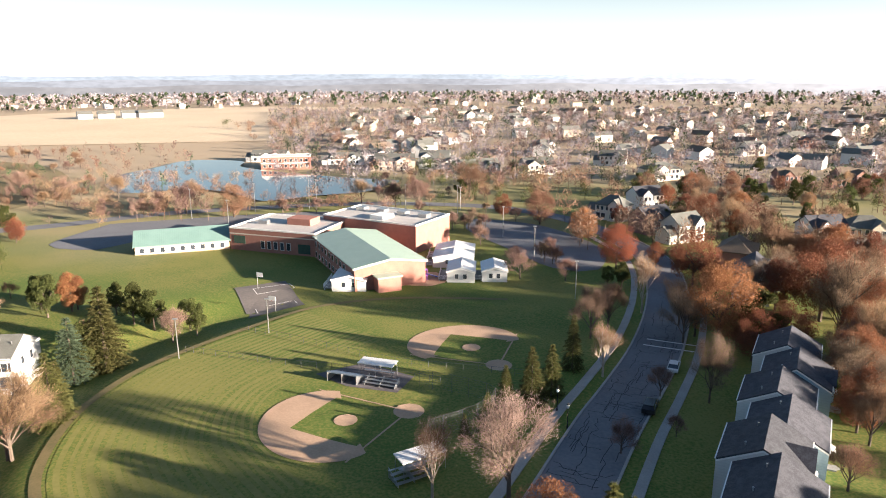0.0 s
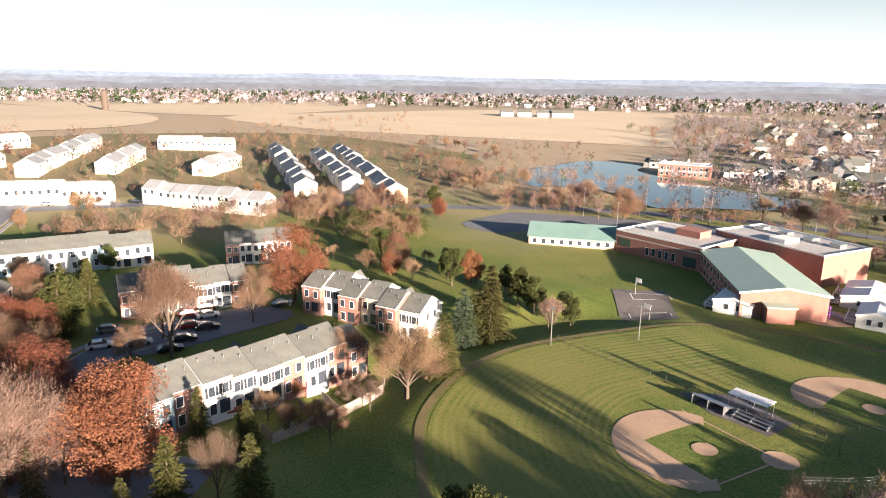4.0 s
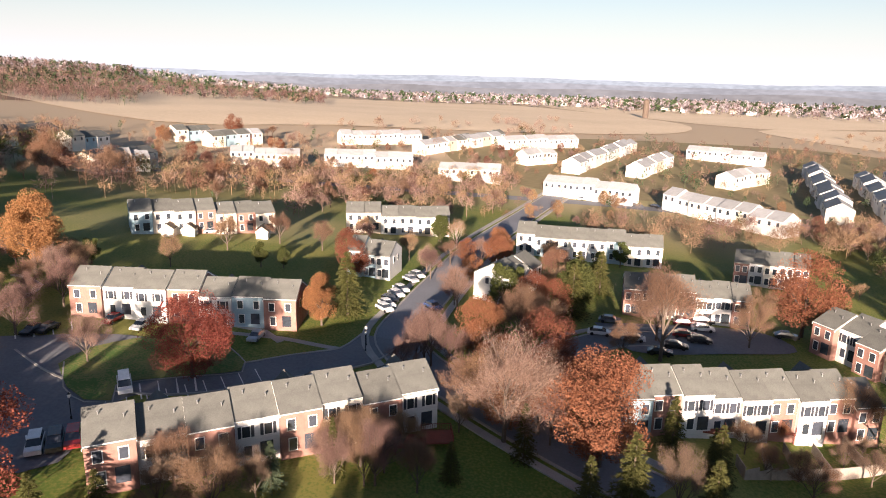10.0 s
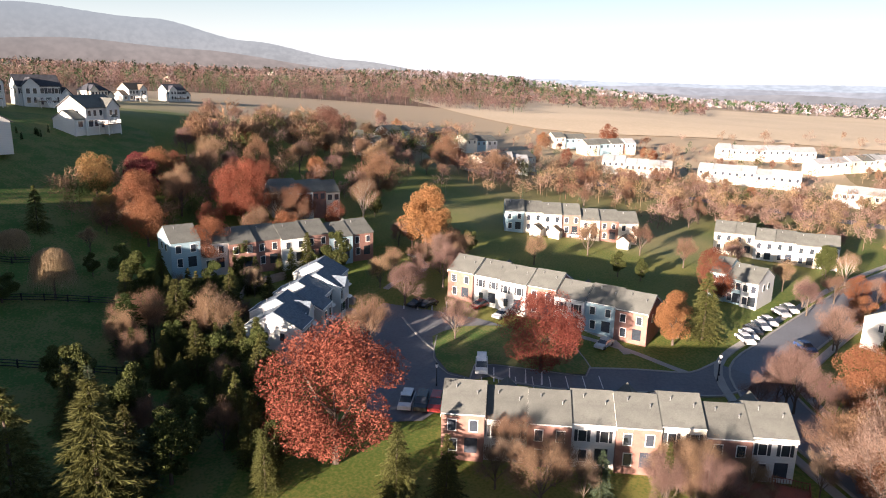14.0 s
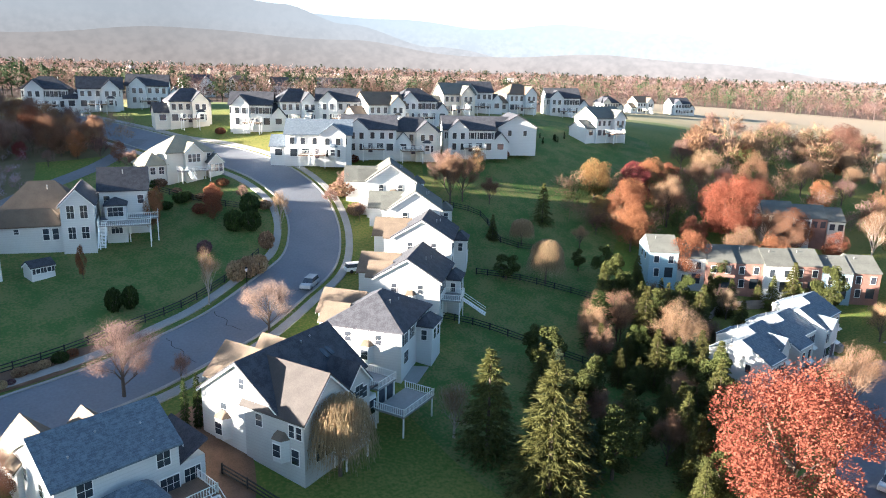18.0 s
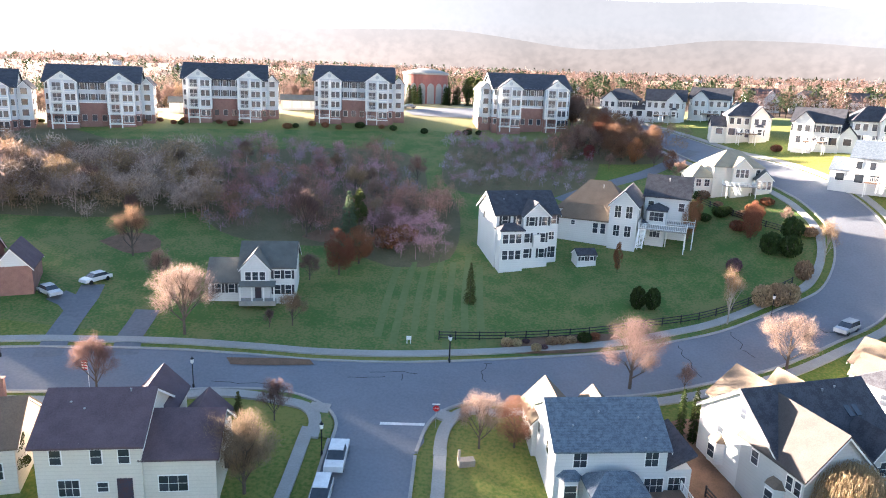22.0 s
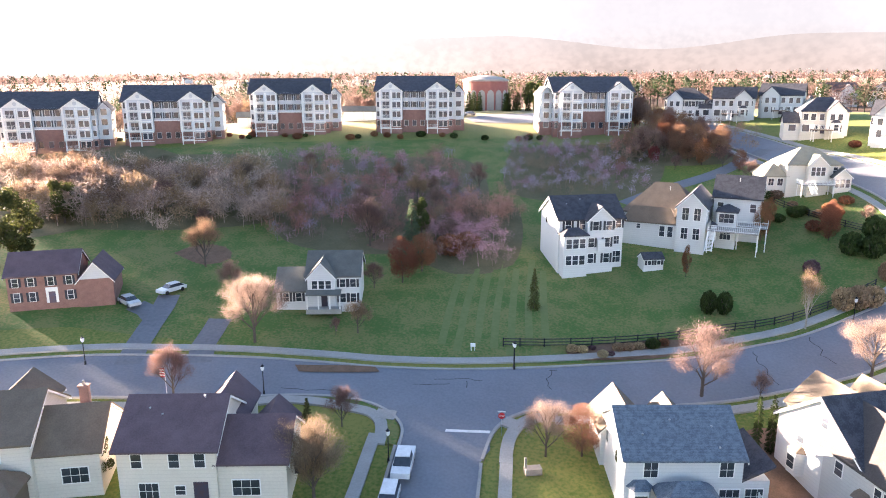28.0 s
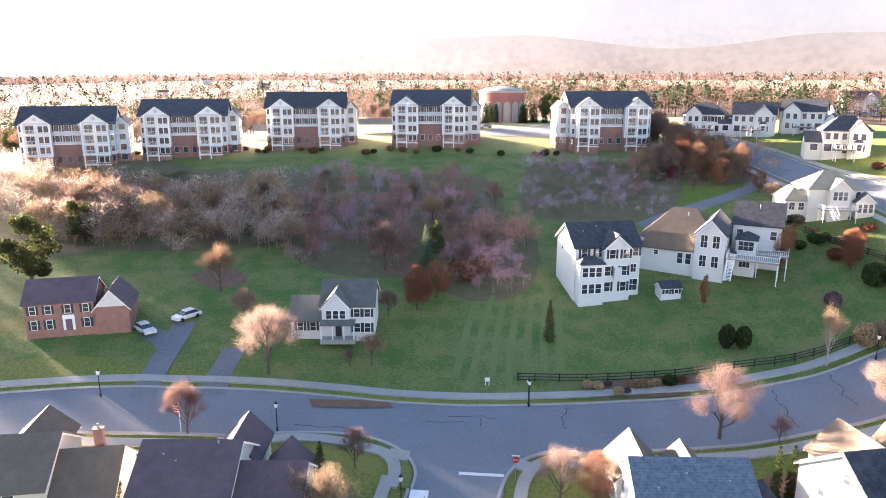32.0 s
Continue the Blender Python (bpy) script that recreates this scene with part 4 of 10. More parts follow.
def woods(name, label, inside_of, count, seed, colours, h0, h1, detail=26, thick=0.02, reach=0.16, clear=()):
    """A far wood: many crowns of fine twigs, too many to count; it leaves some clearings."""
    rnd = random.Random(seed)
    gs = [Geo() for c in colours]
    for i in range(count):
        x, y = inside_of(rnd)
        if any((x - a) ** 2 + (y - b) ** 2 < r * r for a, b, r in clear):
            continue
        k = min(int(rnd.random() ** 1.6 * len(gs)), len(gs) - 1)
        g = gs[k]
        h = rnd.uniform(h0, h1) * (0.8 if k < 3 and rnd.random() < 0.4 else 1.0)
        w, z = h * rnd.uniform(0.26, 0.42), ground(x, y)
        if colours[k].name.endswith("pine_wood"):
            g.tube((x, y, z - 0.5), (x, y, z + h * 0.6), h * 0.02, h * 0.01, 3)
            for q in range(detail):
                v = inside(rnd)
                flake(g, Vector((x + v.x * w * (0.8 - 0.4 * v.z), y + v.y * w * (0.8 - 0.4 * v.z), z + h * (0.6 + 0.4 * v.z))), h * max(0.045, thick * 2.2) * rnd.uniform(0.6, 1.4), rnd)
        else:
            spray(g, x, y, z, h, w, detail, rnd, thick, reach)
    for g, m in zip(gs, colours):
        if g.v:
            tagged(new(name, g.mesh(name, m)), label, "woods", kind="stuff")


def thicket(label, corners, n, h0, h1, seed, colours, detail=170, thick=0.007, wide=0.42, mixed=0.15, name="thicket"):
    """Brush too thick to count, over a four-cornered patch of ground."""
    rnd = random.Random(seed)
    a, b, c, d = (Vector(q) for q in corners)
    gs = [Geo() for m in colours]
    for i in range(n):
        u, v = rnd.random(), rnd.random()
        p = a.lerp(b, u).lerp(d.lerp(c, u), v) + Vector((rnd.gauss(0, 1.5), rnd.gauss(0, 1.5)))
        h = rnd.uniform(h0, h1)
        k = min(max(int((noise.noise((p.x * 0.06, p.y * 0.06, seed)) * 0.9 + 0.5 + rnd.gauss(0, mixed)) * len(gs)), 0), len(gs) - 1)
        spray(gs[k], p.x, p.y, ground(p.x, p.y), h, h * wide * rnd.uniform(0.8, 1.25), detail, rnd, thick, 0.15)
    for g, m in zip(gs, colours):
        if g.v:
            tagged(new(name, g.mesh(name, m)), label, "brush", kind="stuff")


def grove(label, kinds, corners, n, h0, h1, seed, wide=1.0):
    """Trees or shrubs too thick to count, scattered over a four-cornered patch of ground."""
    rnd = random.Random(seed)
    home = thing("thicket", label, "trees", pose(0, 0, 0), kind="stuff")
    a, b, c, d = (Vector(q) for q in corners)
    for i in range(n):
        u, v = rnd.random(), rnd.random()
        p = a.lerp(b, u).lerp(d.lerp(c, u), v)
        if any((p - q).length < 8.6 for q in STREET_LINE) or any((p - q).length < 7.0 for q in PLOTS):
            continue
        kind = kinds[rnd.randrange(len(kinds))]
        k = rnd.randrange(len(KINDS[kind]))
        me = CACHE_TREES.get((kind, k))
        if me is None:
            t, cr = KINDS[kind][k]
            vs = [x.co[:] for x in t.vertices]
            fs = [tuple(q.vertices) for q in t.polygons]
            o, cut = len(vs), len(fs)
            vs += [x.co[:] for x in cr.vertices]
            fs += [tuple(j + o for j in q.vertices) for q in cr.polygons]
            me = bpy.data.meshes.new("tree")
            me.from_pydata(vs, [], fs)
            me.materials.append(t.materials[0])
            me.materials.append(cr.materials[0])
            me.polygons.foreach_set("material_index", [0] * cut + [1] * (len(fs) - cut))
            CACHE_TREES[(kind, k)] = me
        h = rnd.uniform(h0, h1)
        s = h / (1.0 if WORDS[kind][1] in ("shrub", "grass clump") else 10.0)
        w = s * wide * rnd.uniform(0.85, 1.15)
        part("tree", me, None, home, at=spot(p.x, p.y, rnd.uniform(0, 360)) @ Matrix.Diagonal((w, w, s, 1)))
    return home


CACHE_TREES = {}
PLOTS = []          # where houses stand


# ---- house parts ----
CACHE = {}


def kept(key, make):
    if key not in CACHE:
        CACHE[key] = make()
    return CACHE[key]


def window_meshes(w, h, bars=1):
    f = Geo().box(-w / 2 - 0.1, -0.06, -0.1, w / 2 + 0.1, 0.02, h + 0.1)
    if bars < 0:
        f.box(-w / 2, -0.075, 0, w / 2, -0.05, h)
        me = f.mesh("window", M_TRIM)
        me.materials.append(M_GLASS)
        for q in me.polygons[6:]:
            q.material_index = 1
        return me, None, []
    n = bars + 1
    pw, ph = (w - 0.05 * (n - 1)) / n, (h - 0.06) / 2
    p = Geo().box(-pw / 2, -0.075, -ph / 2, pw / 2, -0.05, ph / 2)
    spots = [(-w / 2 + pw / 2 + (pw + 0.05) * i, k * (ph / 2 + 0.03) + h / 2) for i in range(n) for k in (-1, 1)]
    return f.mesh("window", M_TRIM), p.mesh("pane", M_GLASS), spots


def win(parent, x, y, z, turn, w=0.95, h=1.5, bars=0, shutters=False):
    """A sash window with white frame and dark panes; turn 0 faces -y, 90 faces +x."""
    f, p, spots = kept(("win", w, h, bars), lambda: window_meshes(w, h, bars))
    ob = part("window", f, None, parent, at=pose(x, y, z, 0, 0, turn))
    for px, pz in spots:
        part("pane", p, None, ob, at=pose(px, 0, pz))
    if shutters:
        s = kept(("shut", h), lambda: Geo().box(-0.2, -0.05, -0.05, 0.2, 0.01, h + 0.05).mesh("shutter", M_SHUT))
        for k in (-1, 1):
            part("shutter", s, None, ob, at=pose(k * (w / 2 + 0.31), 0, 0))
    return ob


def on_face(box, face, u):
    """A point and turn on a face (S, N, E, W) of a block, at the share u of its length."""
    x0, y0, x1, y1 = box
    return {"S": (x0 + (x1 - x0) * u, y0, 0), "N": (x1 + (x0 - x1) * u, y1, 180), "E": (x1, y0 + (y1 - y0) * u, 90), "W": (x0, y1 + (y0 - y1) * u, 270)}[face]


def wins(parent, box, face, us, z, w=0.95, h=1.5, bars=0, shutters=False):
    for u in us:
        x, y, t = on_face(box, face, u)
        win(parent, x, y, z, t, w, h, bars, shutters)


def slab(g, pts, t=0.22):
    """A roof plane of some thickness through points given in order, seen from above anticlockwise."""
    g.solid([(x, y, z - t) for x, y, z in pts], pts)


def block(parent, box, eave, rise, walls, roof, kind="x", z0=0.0, over=0.4, deep=1.6, trim=True, gable=None):
    """One volume of a house: walls down into the ground and a roof. kind: ridge along x or y, 'hip', 'flat', or 'shedN' and the like."""
    x0, y0, x1, y1 = box
    cx, cy, w, d = (x0 + x1) / 2, (y0 + y1) / 2, x1 - x0, y1 - y0
    g = Geo()
    b = z0 - (deep if z0 == 0 else 0)
    r = Geo()
    top = eave + rise
    if kind == "x" and not gable:
        prof = [(y0, b), (y1, b), (y1, eave), (cy, top - 0.22), (y0, eave)]
        g.solid([(x0, u, z) for u, z in prof], [(x1, u, z) for u, z in prof])
    elif kind == "y" and not gable:
        prof = [(x1, b), (x0, b), (x0, eave), (cx, top - 0.22), (x1, eave)]
        g.solid([(u, y0, z) for u, z in prof], [(u, y1, z) for u, z in prof])
    else:
        g.box(x0, y0, b, x1, y1, eave)
    if kind in ("x", "y"):
        o = over
        if kind == "x":
            s = rise / (d / 2)
            slab(r, [(x0 - o, y0 - o, eave - s * o), (x1 + o, y0 - o, eave - s * o), (x1 + o, cy, top), (x0 - o, cy, top)])
            slab(r, [(x1 + o, y1 + o, eave - s * o), (x0 - o, y1 + o, eave - s * o), (x0 - o, cy, top), (x1 + o, cy, top)])
            for x, e in ((x0, 1), (x1, -1)) if gable else ():
                q = Geo().solid([(x, y0, eave), (x, y1, eave), (x, cy, top - 0.22)], [(x + e * 0.2, y0, eave), (x + e * 0.2, y1, eave), (x + e * 0.2, cy, top - 0.22)])
                part("gable", q, gable or walls, parent)
        else:
            s = rise / (w / 2)
            slab(r, [(x1 + o, y0 - o, eave - s * o), (x1 + o, y1 + o, eave - s * o), (cx, y1 + o, top), (cx, y0 - o, top)])
            slab(r, [(x0 - o, y1 + o, eave - s * o), (x0 - o, y0 - o, eave - s * o), (cx, y0 - o, top), (cx, y1 + o, top)])
            for y, e in ((y0, 1), (y1, -1)) if gable else ():
                q = Geo().solid([(x1, y, eave), (x0, y, eave), (cx, y, top - 0.22)], [(x1, y + e * 0.2, eave), (x0, y + e * 0.2, eave), (cx, y + e * 0.2, top - 0.22)])
                part("gable", q, gable or walls, parent)
        if trim:
            ends = ((x0 - o, x0 - o + 0.06), (x1 + o - 0.06, x1 + o)) if kind == "x" else ((y0 - o, y0 - o + 0.06), (y1 + o - 0.06, y1 + o))
            half, e = (d / 2 + o, eave - s * o) if kind == "x" else (w / 2 + o, eave - s * o)
            bow = [(-half, e - 0.46), (0, top - 0.46), (half, e - 0.46), (half, e - 0.225), (0, top - 0.225), (-half, e - 0.225)]
            for a, c in ends:
                lo, hi = ([(k, cy + u, z) for u, z in bow] for k in (a, c)) if kind == "x" else ([(cx + u, k, z) for u, z in bow] for k in (a, c))
                part("barge_board", Geo().solid(lo, hi), M_TRIM, parent)
    elif kind == "hip":
        o = over
        ln = min(w, d) / 2
        if w >= d:
            a, c = (x0 + ln * 0.95, cy, top), (x1 - ln * 0.95, cy, top)
        else:
            a, c = (cx, y0 + ln * 0.95, top), (cx, y1 - ln * 0.95, top)
        s = rise / ln
        e = eave - s * o
        p = [(x0 - o, y0 - o, e), (x1 + o, y0 - o, e), (x1 + o, y1 + o, e), (x0 - o, y1 + o, e)]
        for q in (([p[0], p[1], c, a], [p[1], p[2], c], [p[2], p[3], a, c], [p[3], p[0], a]) if w >= d else ([p[0], p[1], a], [p[1], p[2], c, a], [p[2], p[3], c], [p[3], p[0], a, c])):
            slab(r, q)
    elif kind == "flat":
        r.box(x0 + 0.3, y0 + 0.3, eave - 0.6, x1 - 0.3, y1 - 0.3, eave + 0.012)
        t = Geo()
        for q in ((x0 - 0.05, y0 - 0.05, x1 + 0.05, y0 + 0.3), (x0 - 0.05, y1 - 0.3, x1 + 0.05, y1 + 0.05), (x0 - 0.05, y0 + 0.3, x0 + 0.3, y1 - 0.3), (x1 - 0.3, y0 + 0.3, x1 + 0.05, y1 - 0.3)):
            t.box(q[0], q[1], eave + 0.014, q[2], q[3], eave + 0.45)
        part("parapet", t, M_TRIM, parent)
    else:                                   # a lean-to that falls away from the named side
        o = over
        hi = {"S": (0, 0, 1, 1), "N": (1, 1, 0, 0), "E": (1, 0, 0, 1), "W": (0, 1, 1, 0)}[kind[-1]]
        p = [(x0 - o, y0 - o), (x1 + o, y0 - o), (x1 + o, y1 + o), (x0 - o, y1 + o)]
        slab(r, [(x, y, eave + k * rise) for (x, y), k in zip(p, hi)])
    part("wall", g, walls, parent)
    part("roof", r, roof, parent)


def vents(parent, pts):
    g = kept("vent", lambda: Geo().lathe([(0.07, -0.3), (0.07, 0.32), (0.12, 0.34), (0.12, 0.4), (0.04, 0.46)], 8).mesh("roof_vent", M_METAL))
    for x, y, z in pts:
        part("roof_vent", g, None, parent, at=pose(x, y, z))


def chimney(parent, x, y, z1, w=0.9, d=0.6, material=None):
    g = Geo().box(x - w / 2, y - d / 2, -1.0, x + w / 2, y + d / 2, z1).box(x - w / 2 - 0.08, y - d / 2 - 0.08, z1 + 0.002, x + w / 2 + 0.08, y + d / 2 + 0.08, z1 + 0.16)
    ob = part("chimney", g, material or M_BRICK, parent, "brick chimney")
    part("chimney_pot", Geo().lathe([(0.14, 0), (0.12, 0.5)], 8), M_METAL, ob, at=pose(x, y, z1 + 0.16))


def rail(parent, pts, z, h=0.95, material=None):
    """A railing along points: posts, top rail and balusters."""
    g = Geo()
    for (ax, ay), (bx, by) in zip(pts[:-1], pts[1:]):
        a, b = Vector((ax, ay, z)), Vector((bx, by, z))
        n = max(1, int((b - a).length / 0.3))
        g.tube(a + Vector((0, 0, h)), b + Vector((0, 0, h)), 0.05, 0.05, 4)
        g.tube(a + Vector((0, 0, 0.12)), b + Vector((0, 0, 0.12)), 0.04, 0.04, 4)
        for i in range(n + 1):
            p = a.lerp(b, i / n)
            k = 0.06 if i in (0, n) else 0.025
            g.box(p.x - k, p.y - k, z, p.x + k, p.y + k, z + h + (0.1 if k > 0.05 else 0))
    part("railing", g, material or M_TRIM, parent)


def deck(parent, box, z, material=None, post=None, stair=None, railed=("S", "E", "W")):
    """A raised timber deck with posts, railing and perhaps a flight of steps."""
    x0, y0, x1, y1 = box
    part("deck_floor", Geo().box(x0, y0, z - 0.25, x1, y1, z), material or M_WOOD, parent, "timber deck floor")
    p = Geo()
    for x in (x0 + 0.15, x1 - 0.15):
        for y in (y0 + 0.15, y1 - 0.15):
            p.box(x - 0.08, y - 0.08, -1.5, x + 0.08, y + 0.08, z - 0.25)
    part("deck_support", p, post or M_TRIM, parent)
    c = {"S": [(x0, y0), (x1, y0)], "N": [(x0, y1), (x1, y1)], "E": [(x1, y0), (x1, y1)], "W": [(x0, y0), (x0, y1)]}
    for s in railed:
        rail(parent, c[s], z, material=post)
    if stair:
        sx, sy, dx, dy = stair
        n = int(z / 0.18) + 1
        g = Geo()
        for i in range(n):
            zz = z - 0.18 * (i + 1)
            px, py = sx + dx * 0.28 * i, sy + dy * 0.28 * i
            wx, wy = (0.14, 0.55) if dx else (0.55, 0.14)
            g.box(px - wx, py - wy, zz - 0.06, px + wx, py + wy, zz)
        for k in (-0.55, 0.55):
            ox, oy = (0, k) if dx else (k, 0)
            g.tube((sx + ox, sy + oy, z + 0.8), (sx + ox + dx * 0.28 * n, sy + oy + dy * 0.28 * n, 0.8), 0.05, 0.05, 4)
            g.tube((sx + ox, sy + oy, z - 0.2), (sx + ox + dx * 0.28 * n, sy + oy + dy * 0.28 * n, -0.2), 0.12, 0.12, 4)
        part("steps", g, post or M_TRIM, parent, "open timber steps")


# ---- terraces ----
LOOKS = {
    "brick": (M_BRICK, "red brick"), "white": (M_WHITE, "white-sided"), "cream": (M_CREAM, "cream-sided"), "tan": (M_TAN, "tan-sided"), "blue": (M_BLUES, "blue-grey sided"),
    "grey": (M_GREYS, "grey-sided"),
}


def townhouse(look, w, d, roof, m, fine=2, ends=(False, False), eave=5.6, rise=2.5, dormer=False, group=""):
    """One house of a terrace, ridge along x, front to -y. fine: 2 close by, 1 further off, 0 far away."""
    PLOTS.append(m.translation.xy)
    near_front = m.col[1].xy.dot(m.translation.xy) > 0          # the front looks back towards the middle of the place
    key = ("town", look, round(w, 1), d, roof.name, fine, ends, eave, dormer, fine > 0 or near_front)
    if key in CACHE:
        ob = copy_thing(CACHE[key], m)
        return tagged(ob, group=group)
    walls, word = LOOKS[look]
    ob = thing("townhouse", "two-storey %s townhouse with %s roof" % (word, {"charcoal_shingle": "charcoal shingle", "grey_shingle": "grey shingle", "pale_grey_shingle": "pale grey shingle"}.get(roof.name, "shingle")), "house", m, group)
    CACHE[key] = ob
    box = (-w / 2 + 0.01, -d / 2, w / 2 - 0.01, d / 2)
    block(ob, box, eave, rise, walls, roof, "x", over=0.02 if not (ends[0] or ends[1]) else 0.12, trim=fine > 1, deep=2.5)
    big = 1.5 if fine else 1.6
    if fine:
        pn = -1
        sh = fine > 1 and look in ("white", "cream")
        wins(ob, box, "S", (0.27, 0.73), 3.3, 0.95, 1.45, pn, sh)
        wins(ob, box, "S", (0.3,), 0.8, 1.5, 1.5, pn, sh)
        wins(ob, box, "N", (0.25, 0.75), 3.3, 0.95, 1.45, pn, sh)
        wins(ob, box, "N", (0.28,), 0.5, 0.95, 1.6, pn)
        part("door", Geo().box(-0.5, -0.06, -0.02, 0.5, 0.03, 2.08).box(-0.62, -0.04, -0.02, -0.5, 0.03, 2.2).box(0.5, -0.04, -0.02, 0.62, 0.03, 2.2), M_DOOR, ob, "panelled front door with white surround", at=pose(w * 0.23, -d / 2, 0.2))
        if fine > 1:
            part("door_hood", Geo().solid([(-0.8, -0.9, 2.45), (0.8, -0.9, 2.45), (0.8, 0, 2.75), (-0.8, 0, 2.75)], [(-0.8, -0.9, 2.55), (0.8, -0.9, 2.55), (0.8, 0, 2.95), (-0.8, 0, 2.95)]), M_TRIM, ob, at=pose(w * 0.23, -d / 2, 0.2))
            part("front_steps", Geo().box(-0.7, -1.3, -2.0, 0.7, 0, -0.02).box(-0.7, -1.7, -2.0, 0.7, -1.302, -0.2), M_CONCRETE, ob, at=pose(w * 0.23, -d / 2, 0.2))
        part("back_door", Geo().box(-0.8, -0.05, 0, 0.8, 0.03, 2.05), M_GLASS, ob, "glazed back door", at=pose(-w * 0.2, d / 2, 0.3, 0, 0, 180))
        for s in (-1, 1) if fine > 1 else ():
            part("gutter", Geo().box(-w / 2, -0.16, eave - 0.12, w / 2, -0.03, eave - 0.02), M_TRIM, ob, at=pose(0, s * d / 2, 0, 0, 0, 0 if s < 0 else 180))
        if ends[0]:
            wins(ob, box, "W", (0.35, 0.65), 3.3, 0.8, 1.3, pn)
        if ends[1]:
            wins(ob, box, "E", (0.35, 0.65), 3.3, 0.8, 1.3, pn)
        vents(ob, [(w * 0.2, 1.2, eave + rise - 0.6), (-w * 0.3, 2.0, eave + rise * 0.6)] if fine > 1 else [(w * 0.2, 1.2, eave + rise - 0.6)])
    else:
        p = kept("farwin", lambda: Geo().box(-0.55, -0.04, 0, 0.55, 0.03, 1.45).mesh("window", M_GLASS))
        for u in (-0.25, 0.25):
            part("window", p, None, ob, at=pose(u * w, -d / 2, 3.4) if near_front else pose(u * w, d / 2, 3.4, 0, 0, 180))
    if dormer:
        gb = (-w * 0.28, -d / 2 - 0.35, w * 0.28, -d / 2 + 3.0)
        block(ob, gb, eave + 0.05, 1.5, walls if look != "brick" else M_WHITE, roof, "y", z0=eave - 2.6, over=0.15, trim=fine > 0)
    return ob


def terrace(ax, ay, bx, by, n, looks, d=9.5, roof=None, fine=2, flip=False, step=0.0, group="", eave=5.6, rise=2.5):
    """A row of townhouses whose ridge runs from a to b."""
    a, b = Vector((ax, ay)), Vector((bx, by))
    v = (b - a) / n
    turn = math.degrees(math.atan2(v.y, v.x)) + (180 if flip else 0)
    for i in range(n):
        c = a + v * (i + 0.5)
        side = Vector((-v.y, v.x)).normalized() * (step * (1 if i % 2 else -1))
        c = c + side
        look_ = looks[i % len(looks)]
        e = (i == 0, i == n - 1)
        if flip:
            e = (e[1], e[0])
        townhouse(look_, v.length, d, roof or M_GREYROOF, spot(c.x, c.y, turn, 0.1 + (0.0, 0.55, 0.2, 0.75, 0.3)[(i * 2 + n) % 5]), fine, e, eave=eave, rise=rise, dormer=fine > 0 and i % 3 == 1, group=group)


# ---- detached houses ----
def villa(m, walls, roof, label, w=13.0, d=10.0, eave=6.0, rise=3.0, seed=1, fine=1, group=""):
    """A two-storey detached house: main block, a garage wing, a front gable and a back deck. Front to -y."""
    ob = thing("house", label, "house", m, group)
    PLOTS.append(m.translation.xy)
    rnd = random.Random(seed)
    box = (-w / 2, -d / 2, w / 2, d / 2)
    block(ob, box, eave, rise, walls, roof, "hip" if seed % 3 == 0 else "x", trim=fine > 1)
    sgn = 1 if seed % 2 else -1
    gx = sgn * w * 0.22
    gw = w * 0.2
    block(ob, (gx - gw, -d / 2 - 1.2, gx + gw, -d / 2 + 3), eave, rise * 0.75, walls, roof, "y", over=0.3, trim=fine > 1)
    wx = -sgn * (w / 2 + 1.7)
    block(ob, (wx - 1.9, -d / 2 + 0.5, wx + 1.9, d / 2 - 1.5), 3.1, 2.2, walls, roof, "x" if seed % 2 else "y", over=0.3, trim=fine > 1)
    wins(ob, (gx - gw, -d / 2 - 1.2, gx + gw, 0), "S", (0.3, 0.7), 3.5, 1.0, 1.5, -1, fine > 1)
    wins(ob, (gx - gw, -d / 2 - 1.2, gx + gw, 0), "S", (0.3, 0.7), 0.8, 1.0, 1.6, -1, fine > 1)
    wins(ob, box, "S", (0.10, 0.26, 0.44, 0.90) if sgn > 0 else (0.10, 0.56, 0.74, 0.90), 3.5, 1.0, 1.5, -1, seed % 4 == 0)
    wins(ob, box, "S", (0.12, 0.30) if sgn > 0 else (0.70, 0.88), 0.7, 1.6, 1.7, -1)
    if seed % 2:
        bay(ob, gx, -d / 2 - 1.2, 0, 0.5, 2.5, roof=roof)
    if fine == 0:
        wins(ob, box, "W" if sgn > 0 else "E", (0.3, 0.7), 3.5, 0.9, 1.4, -1)
        return ob
    deck(ob, (-sgn * w * 0.08 - w * 0.2, -d / 2 - 4.6, -sgn * w * 0.08 + w * 0.2, -d / 2 - 1.25), 1.5, None, M_TRIM, (-sgn * w * 0.08, -d / 2 - 4.7, 0, -1) if seed % 3 == 1 else None)
    for f in ("E", "W"):
        wins(ob, box, f, (0.3, 0.7), 3.5, 0.9, 1.4, -1)
    wins(ob, box, "N", (0.12, 0.37, 0.63, 0.88), 3.5, 1.0, 1.5, -1, fine > 1)
    wins(ob, box, "N", (0.2, 0.8), 0.7, 1.8, 1.7, -1)
    wins(ob, (wx - 1.9, -d / 2 + 0.5, wx + 1.9, 0), "S", (0.5,), 0.8, 1.6, 1.5, -1)
    part("door", Geo().box(-0.5, -0.06, 0, 0.5, 0.03, 2.1), M_DOOR, ob, at=pose(-gx * 0.1, -d / 2, 0.25))
    vents(ob, [(w * 0.25, 1.0, eave + rise - 0.5)])
    return ob


